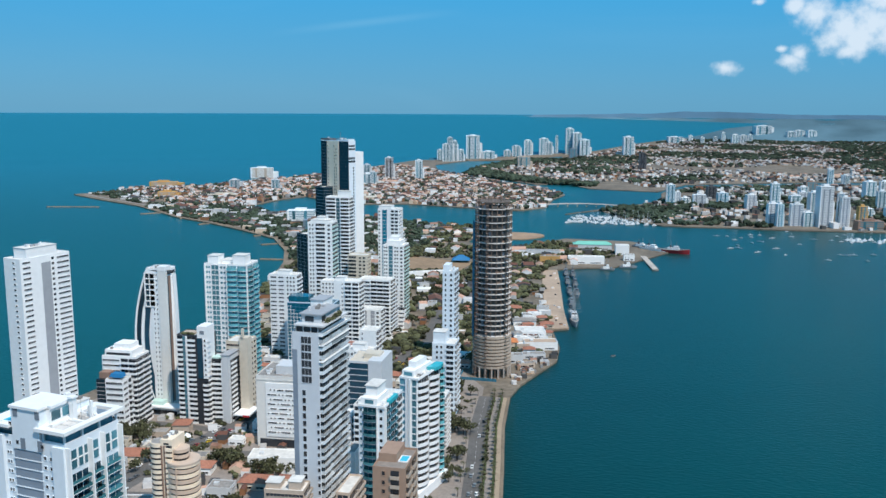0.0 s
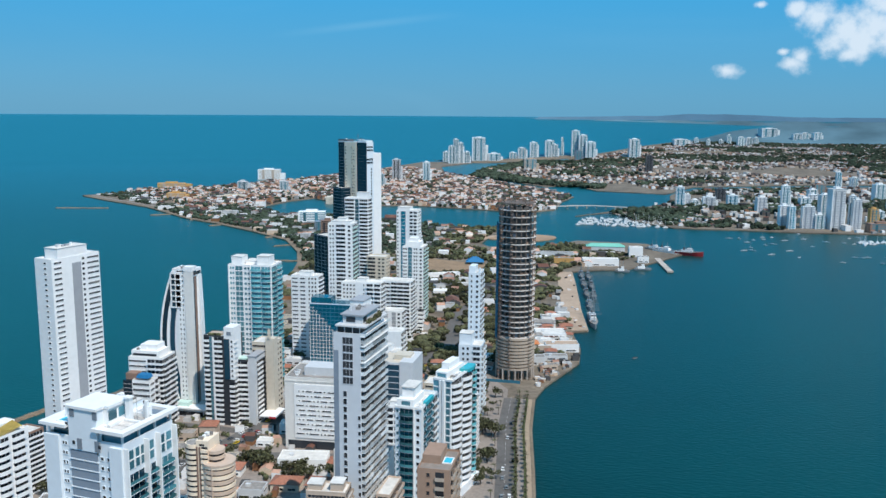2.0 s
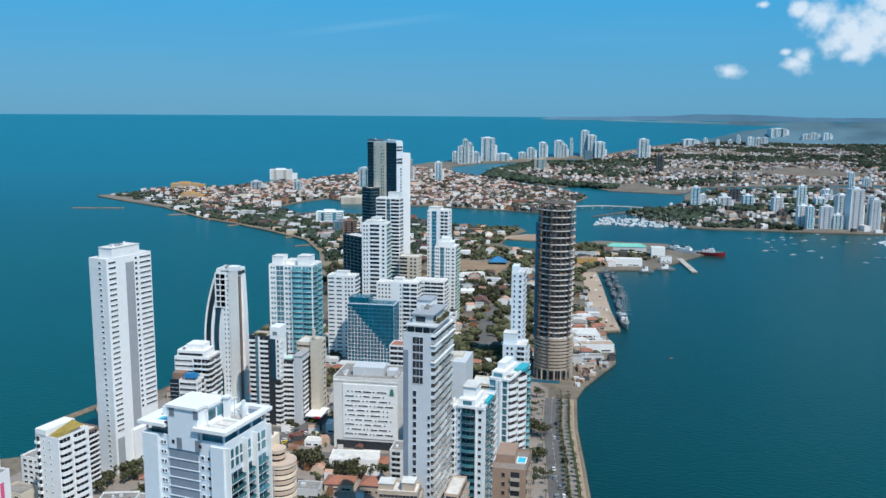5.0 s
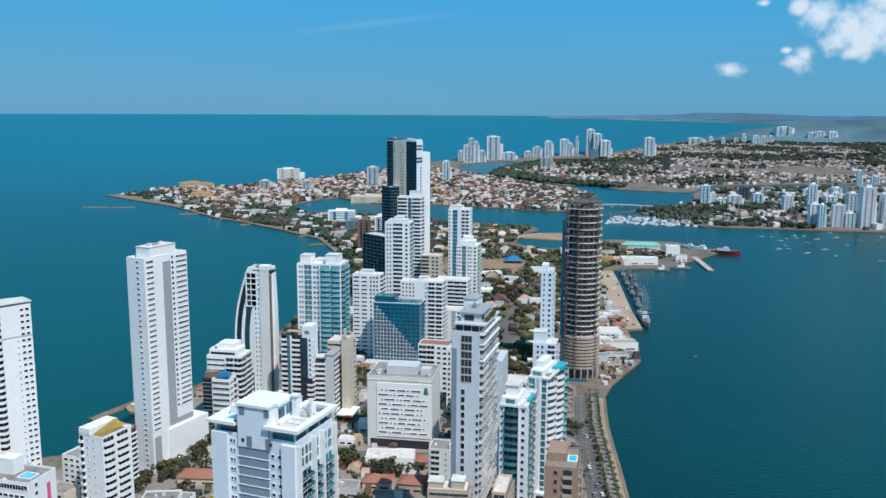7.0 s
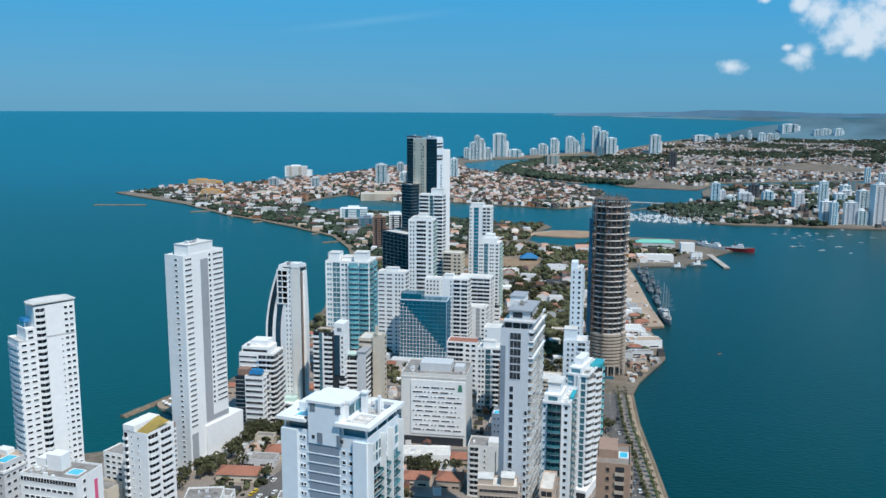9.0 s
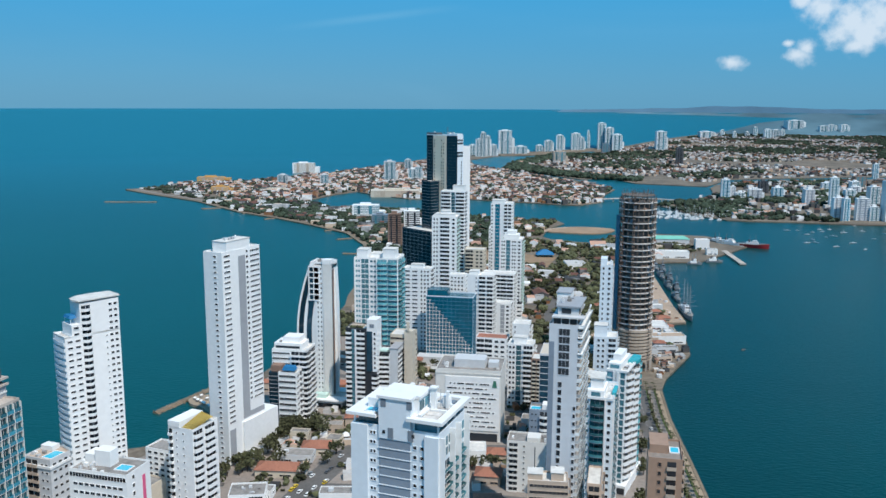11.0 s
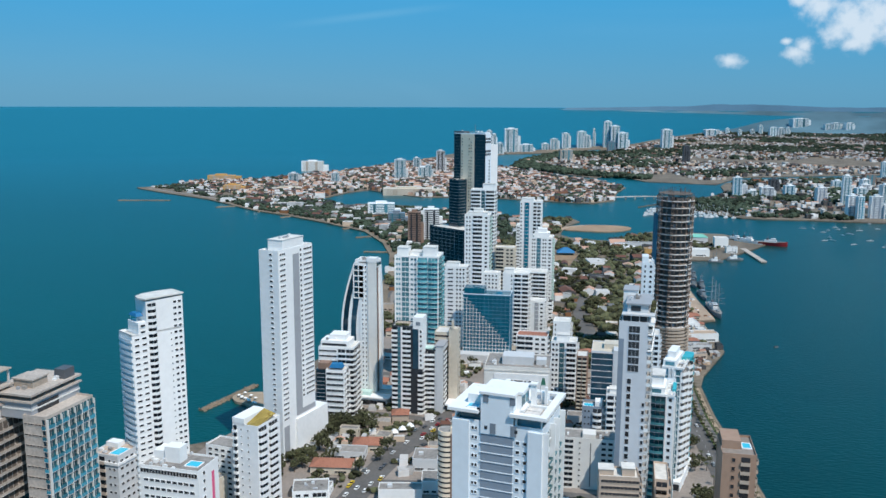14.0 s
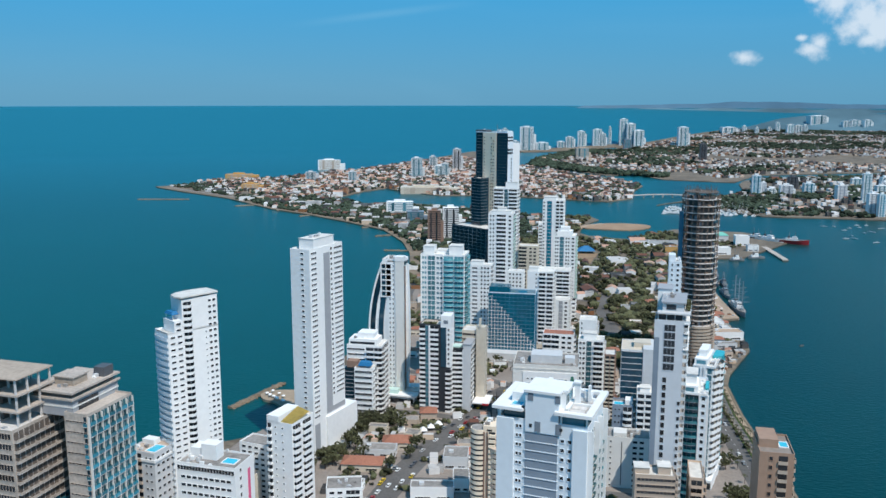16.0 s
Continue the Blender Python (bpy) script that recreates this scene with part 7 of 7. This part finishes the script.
def palm_mesh():
    bm = bmesh.new()
    for i in range(13):
        a, droop = i * 2.4, 0.35 + 0.1 * (i % 3)
        prev = None
        for s in range(4):
            r = s * 0.85
            z = 0.5 * r - droop * r * r * 0.45
            w = 0.34 * (1 - s / 4.2)
            c = Vector((r * math.cos(a), r * math.sin(a), z))
            n = Vector((-math.sin(a), math.cos(a), -0.25)) * w
            cur = [bm.verts.new(c - n), bm.verts.new(c), bm.verts.new(c + n)]
            if prev:
                bm.faces.new((prev[0], prev[1], cur[1], cur[0]))
                bm.faces.new((prev[1], prev[2], cur[2], cur[1]))
            prev = cur
    return mesh_of("fronds", bm, leaf)


def stem_mesh():
    bm = bmesh.new()
    bmesh.ops.create_cone(bm, segments=6, radius1=0.22, radius2=0.13, depth=5.4, matrix=Matrix.Translation((0, 0, 2.7)))
    return mesh_of("stem", bm, bark)


FRONDS, STEM = palm_mesh(), stem_mesh()
for i, y in enumerate(range(300, 690, 7)):
    for off in ((-13, -6.6) if i % 3 else (-13, -6.6, -27.5)):
        x = shore_x(y) + off
        ob = thing("palm_tree", x + rnd.uniform(-0.6, 0.6), y, 1.9, rnd.uniform(0, 360), "slim green palm on the waterfront verge", "palm", "waterfront palms")
        ob.scale = (1, 1, rnd.uniform(0.6, 1.1))
        part("stem", STEM, None, ob)
        at(part("fronds", FRONDS, None, ob), 0, 0, 5.3)
tree_field("verge_shrubs", [(shore_x(y) - 13.8, y) for y in range(300, 680, 20)] + [(shore_x(y) - 12.2, y) for y in range(670, 299, -20)], 170, (0.6, 1.5), "clipped green shrubs along the promenade", 63, None, leaf, anywhere=True)


# ---- cars ----
def car_meshes(paint):
    bm = bmesh.new()
    box(bm, -0.88, -2.1, 0.35, 0.88, 2.1, 0.95)
    body = mesh_of("body", bm, paint)
    bm = bmesh.new()
    v = box(bm, -0.78, -1.5, 0.95, 0.78, 1.05, 1.48)
    for i in (4, 5):
        v[i].co.y += 0.45
    for i in (6, 7):
        v[i].co.y -= 0.55
    for i in (4, 7):
        v[i].co.x += 0.12
    for i in (5, 6):
        v[i].co.x -= 0.12
    bm.faces.ensure_lookup_table()
    bm.faces[1].material_index = 1
    cabin = mesh_of("cabin", bm, pane_dark, paint)
    return body, cabin


def wheels_mesh():
    bm = bmesh.new()
    bmesh.ops.create_cone(bm, cap_ends=True, segments=10, radius1=0.33, radius2=0.33, depth=0.22, matrix=pose(0, 0, 0, 0, 90, 0))
    return mesh_of("wheel", bm, dark_grey)


PAINTS = [white, pale, dark_grey, surface("car_red", (0.35, 0.02, 0.02), 0.3), surface("car_yellow", (0.70, 0.48, 0.02), 0.35), steel]
NAMES = ["white", "silver grey", "black", "red", "yellow taxi-coloured", "blue-grey"]
CARS, WHEEL = [car_meshes(p) for p in PAINTS], wheels_mesh()


def car(x, y, yaw, kind):
    ob = thing("car", x, y, 1.95, yaw, NAMES[kind] + " car on the asphalt street", "car", "cars in the streets")
    ob.scale = (1.15, 1.15, 1.15)
    part("body", CARS[kind][0], None, ob)
    part("cabin", CARS[kind][1], None, ob)
    for px in (-0.8, 0.8):
        for py in (-1.3, 1.3):
            at(part("wheel", WHEEL, None, ob), px, py, 0.33)


rnd = random.Random(9)
for i in range(len(AVENUE) - 1):
    (xa, ya), (xb, yb) = AVENUE[i], AVENUE[i + 1]
    if not 400 < ya < 760:
        continue
    d = Vector((xb - xa, yb - ya)).normalized()
    for off in (-7.5, -4.5, -1.6, 1.6, 4.5, 7.5):
        if rnd.random() < 0.5:
            t = rnd.random()
            car(xa + (xb - xa) * t + d.y * off, ya + (yb - ya) * t - d.x * off, math.degrees(math.atan2(-d.x, d.y)), rnd.choice((0, 0, 1, 2, 2, 3, 4, 5)))
for i in range(12):
    y = rnd.uniform(430, 660)
    car(shore_x(y) - 20 + rnd.choice((-3.5, -1.5, 1.5, 3.5)), y, 8, rnd.choice((0, 0, 1, 2, 5)))


# ---- ships and boats ----
def hull_mesh(L, B, H, paint, deck):
    bm = bmesh.new()
    n = 10
    rows = []
    for i in range(n + 1):
        s = i / n
        w = B / 2 * (1 - max(0, (s - 0.62) / 0.38) ** 2.0) * (0.86 + 0.14 * min(1, s * 5))
        sheer = H * (1 + 0.35 * max(0, s - 0.6) / 0.4)
        x = (s - 0.5) * L
        rows.append([bm.verts.new((x, q, z)) for q, z in ((-max(w, 0.05), sheer), (-max(w, 0.05) * 0.75, -0.5), (max(w, 0.05) * 0.75, -0.5), (max(w, 0.05), sheer))])
    for r, s in zip(rows, rows[1:]):
        for i in range(3):
            bm.faces.new((r[i], s[i], s[i + 1], r[i + 1]))
        f = bm.faces.new((r[3], s[3], s[0], r[0]))
        f.material_index = 1
    bm.faces.new(rows[0][::-1])
    bm.faces.new(rows[-1])
    bmesh.ops.recalc_face_normals(bm, faces=bm.faces)
    return mesh_of("hull", bm, paint, deck)


def ship(x, y, yaw, L, B, H, paint, upper, label, masts=2, name="ship"):
    ob = thing(name, x, y, 0, yaw, label, "ship")
    part("hull", hull_mesh(L, B, H, paint, roof_grey), None, ob)
    boxes("superstructure", upper, ob, (-L * 0.30, -B * 0.34, H, L * 0.12, B * 0.34, H + 3.2))
    bridge = boxes("bridge", upper, ob, (-L * 0.08, -B * 0.3, H + 3.2, L * 0.09, B * 0.3, H + 6.0))
    boxes("bridge_window", pane_dark, bridge, (L * 0.09, -B * 0.28, H + 4.3, L * 0.09 + 0.1, B * 0.28, H + 5.4))
    boxes("funnel", dark_grey, ob, (-L * 0.22, -B * 0.12, H + 3.2, -L * 0.16, B * 0.12, H + 7.2))
    for i in range(masts):
        mx = L * (0.02 - 0.2 * i)
        boxes("mast", steel, ob, (mx, -0.2, H + 6, mx + 0.4, 0.2, H + 15), (mx, -2.5, H + 11, mx + 0.3, 2.5, H + 11.3))
    boxes("deck_gear", steel, ob, (L * 0.2, -1.5, H, L * 0.3, 1.5, H + 2.0), (-L * 0.42, -2, H, -L * 0.34, 2, H + 1.8))
    return ob


navy_grey = surface("navy_grey_paint", (0.19, 0.22, 0.245), 0.5, spread=0.15, per_object=0.3)
NAVY = "grey naval vessel moored at the concrete quay"
for x, y, L in ((-78, 1232, 46), (-68, 1224, 38), (-72, 1172, 48), (-61, 1160, 42), (-65, 1108, 44), (-55, 1098, 36), (-58, 1040, 46)):
    ship(x, y, -83, L, 7.0, 3.2, navy_grey, navy_grey, NAVY)
sail = ship(-51, 962, -83, 66, 10, 4.5, navy_grey, pale, "grey-hulled tall ship with three bare masts", 0, "sailing_ship")
for mx in (-18, 0, 17):
    mast = boxes("mast", steel, sail, (mx - 0.35, -0.35, 4, mx + 0.35, 0.35, 38))
    for z in (14, 20, 26, 31):
        boxes("yard", steel, mast, (mx - 0.2, -8 + (z - 14) * 0.25, z, mx + 0.2, 8 - (z - 14) * 0.25, z + 0.35))
ship(52, 1480, -40, 52, 11, 5, white, white, "white coast-guard ship at the harbour mole")
ship(34, 1500, -40, 40, 9, 4, steel, white, "grey and white patrol ship at the mole")
ship(88, 1464, -15, 46, 12, 6, red_hull, pale, "red-hulled supply ship at anchor by the mole")
ship(10, 1310, 12, 26, 6, 2.4, steel, white, "small grey patrol boat at the mole")
ship(-20, 1285, 8, 22, 6, 2.2, steel, white, "small grey patrol boat at the mole")
ribbon("road_spit", refine([(-345, 1440), (-300, 1495), (-276, 1540), (-262, 1590), (-232, 1620)], 15), 11, 1.92, quay_pave, "pale earth road out to the sandbank", "road", 1.0)
ribbon("jetty", [(34, 1412), (50, 1296)], 9, 2.2, concrete, "concrete finger jetty", "jetty", 1.8)
ribbon("bridge_deck", refine([(-185, 2090), (-140, 2118), (-99, 2130), (-50, 2124), (-15, 2112), (20, 2095)], 20), 12, 7, concrete, "low concrete road bridge over the channel", "bridge", 1.4)
for i in range(9):
    t = i / 8
    pier = boxes("bridge_pier", concrete, None, (-180 + 185 * t - 1.5, 2094 + 34 * math.sin(math.pi * t) - 4, -1, -180 + 185 * t + 1.5, 2094 + 34 * math.sin(math.pi * t) + 4, 5.7))
    tagged(pier, "concrete bridge pier in the channel", "bridge pier", "bridge piers")


def boat_mesh(L, B):
    return hull_mesh(L, B, 1.3, pale, steel)


BOATS = [(boat_mesh(8, 2.6), 8), (boat_mesh(11, 3.2), 11), (boat_mesh(15, 4), 15)]
rnd = random.Random(14)
spots = [(175, 1686), (203, 1643), (238, 1687), (246, 1632), (316, 1780), (310, 1615), (324, 1453), (376, 1515), (383, 1457), (408, 1693), (460, 1671)]
while len(spots) < 40:
    spots.append((rnd.uniform(150, 560), rnd.uniform(1480, 1775)))
for i, (x, y) in enumerate(spots):
    me, L = rnd.choice(BOATS)
    ob = thing("motor_boat", x, y, 0, rnd.uniform(-40, 40) + (180 if rnd.random() < 0.5 else 0), "small white boat at anchor in the bay", "boat", "boats at anchor")
    ob.scale = (0.9, 0.72, 0.66)
    part("hull", me, None, ob)
    boxes("cabin", pale, ob, (-L * 0.2, -0.8, 1.2, L * 0.1, 0.8, 2.3))
    if rnd.random() < 0.4:
        boxes("mast", pale, ob, (0, -0.08, 2.5, 0.16, 0.08, 13))


def marina(name, x0, y0, x1, y1, n, seed):
    rnd = random.Random(seed)
    bm = bmesh.new()
    for i in range(n):
        x, y, a = rnd.uniform(x0, x1), rnd.uniform(y0, y1), rnd.choice((0.3, 1.87))
        y = y0 + round((y - y0) / 14) * 14 + rnd.uniform(-2, 2)
        L, B = rnd.uniform(6, 12), rnd.uniform(2.0, 3.2)
        k, s = math.cos(a), math.sin(a)
        prism(bm, [(x + u * k - v * s, y + u * s + v * k) for u, v in ((-L / 2, -B / 2), (L * 0.3, -B / 2), (L / 2, 0), (L * 0.3, B / 2), (-L / 2, B / 2))], -0.2, 1.7)
        prism(bm, [(x + u * k - v * s, y + u * s + v * k) for u, v in ((-L * 0.3, -B / 3), (L * 0.15, -B / 3), (L * 0.15, B / 3), (-L * 0.3, B / 3))], 1.7, 3.4, top_scale=0.8)
        if rnd.random() < 0.4:
            box(bm, x - 0.12, y - 0.12, 1.7, x + 0.12, y + 0.12, 16)
    return tagged(new(name, mesh_of(name, bm, far_white)), "crowded white yachts moored at the marina pontoons", "yachts", kind="stuff")


marina("marina_yachts", -115, 1808, 70, 1935, 170, 1)
marina("club_yachts", 405, 1655, 520, 1705, 60, 2)


# ---- small things on the shore ----
skiff = thing("rowing_boat", -5, 827, 0, 35, "small dark open boat on the bay water", "boat")
part("hull", hull_mesh(5.2, 1.8, 0.8, steel, bark), None, skiff)
boxes("thwart", bark, skiff, (-0.9, -0.75, 0.81, -0.5, 0.75, 0.9))
boxes("outboard_motor", dark_grey, skiff, (-2.9, -0.2, 0.2, -2.62, 0.2, 1.3))
rnd = random.Random(5)
for i in range(12):
    t = i / 11
    x, y = -453 + 20 * t + rnd.uniform(-1, 1), 573 - 14 * t + (8 if i % 4 == 1 else 0)
    ob = thing("beach_tent", x, y, 2.0, rnd.uniform(0, 40), "white square beach tent on the sand", "beach tent", "beach tents")
    bm = bmesh.new()
    prism(bm, [(-1.25, -1.25), (1.25, -1.25), (1.25, 1.25), (-1.25, 1.25)], 2.1, 2.7, top_scale=0.4)
    part("canopy", bm, white, ob)
    for px in (-1.2, 1.1):
        for py in (-1.2, 1.1):
            boxes("pole", steel, ob, (px, py, -0.2, px + 0.1, py + 0.1, 2.2))
QUAYSIDE = [(-130, 772), (-72, 765), (-60, 795), (-60, 842), (-74, 910), (-88, 1010), (-102, 1120), (-150, 1130), (-132, 1000)]
house_field("quayside_sheds", QUAYSIDE, 55, (3, 7), (2.2, 4), "huddled small sheds and huts along the quay", 71, 0.0, None, 0.1, 0.4)
tree_field("quayside_trees", [(-130, 800), (-76, 800), (-70, 905), (-88, 1005), (-103, 1120), (-116, 1235), (-160, 1220), (-140, 1000)], 330, (2.0, 4.6), "dusty green trees between the quayside sheds", 72, 40, leaf)
house_field("site_stores", [(-95, 712), (-84, 716), (-62, 790), (-74, 800), (-92, 775)], 40, (2, 5), (1, 2.6), "stacked building materials and huts on the site edge", 73, 0.3, None, 0.4)
# rocks and road along the open shore
SHORE = [(-431, 905), (-446, 960), (-468, 1100), (-503, 1230), (-545, 1336), (-614, 1454), (-718, 1541), (-829, 1624), (-940, 1691), (-1137, 1864), (-1322, 1976), (-1440, 2056)]
ribbon("shore_rocks", refine(SHORE, 20), 16, 1.95, rock, "brown rocky strip along the open shore", "shore", 3.0)
ribbon("shore_walk", refine([(x + 14, y + 8) for x, y in SHORE], 20), 9, 1.9, paving, "pale shore walk beside the coast road", "path")
house_field("garden_quarter_houses", [(-420, 800), (-240, 720), (-140, 800), (-128, 985), (-200, 1010), (-420, 985)], 26, (6, 14), (3.5, 7), "low houses and villas between garden trees", 74, 0.4, None, 0.15, 0.3)
tree_field("lot_trees", [(-345, 400), (-128, 400), (-125, 690), (-300, 700), (-340, 620)], 300, (1.8, 3.6), "olive green trees scattered through the lots", 75, 60, leaf)

house_field("lot_sheds", [(-345, 360), (-128, 360), (-125, 690), (-300, 700), (-345, 640)], 260, (2.5, 8), (2.2, 5), "small sheds, walls and outbuildings filling the lots", 76, 0.35, None, 0.25)
house_field("quay_stores", [(-100, 1235), (-94, 1250), (-84, 1165), (-68, 1010), (-57, 922), (-68, 916), (-80, 1010), (-94, 1120)], 16, (1.5, 4), (1, 2.4), "crates and small stores standing on the naval quay", 77, 0.1, None, 0.2)

# ---- site scale: the plan above is drawn 1/SITE too large ----
for ob in list(scene.collection.objects):
    if ob.parent is None and ob.type in {"MESH", "EMPTY"}:
        ob.matrix_basis = Matrix.Diagonal((SITE, SITE, SITE, 1)) @ ob.matrix_basis
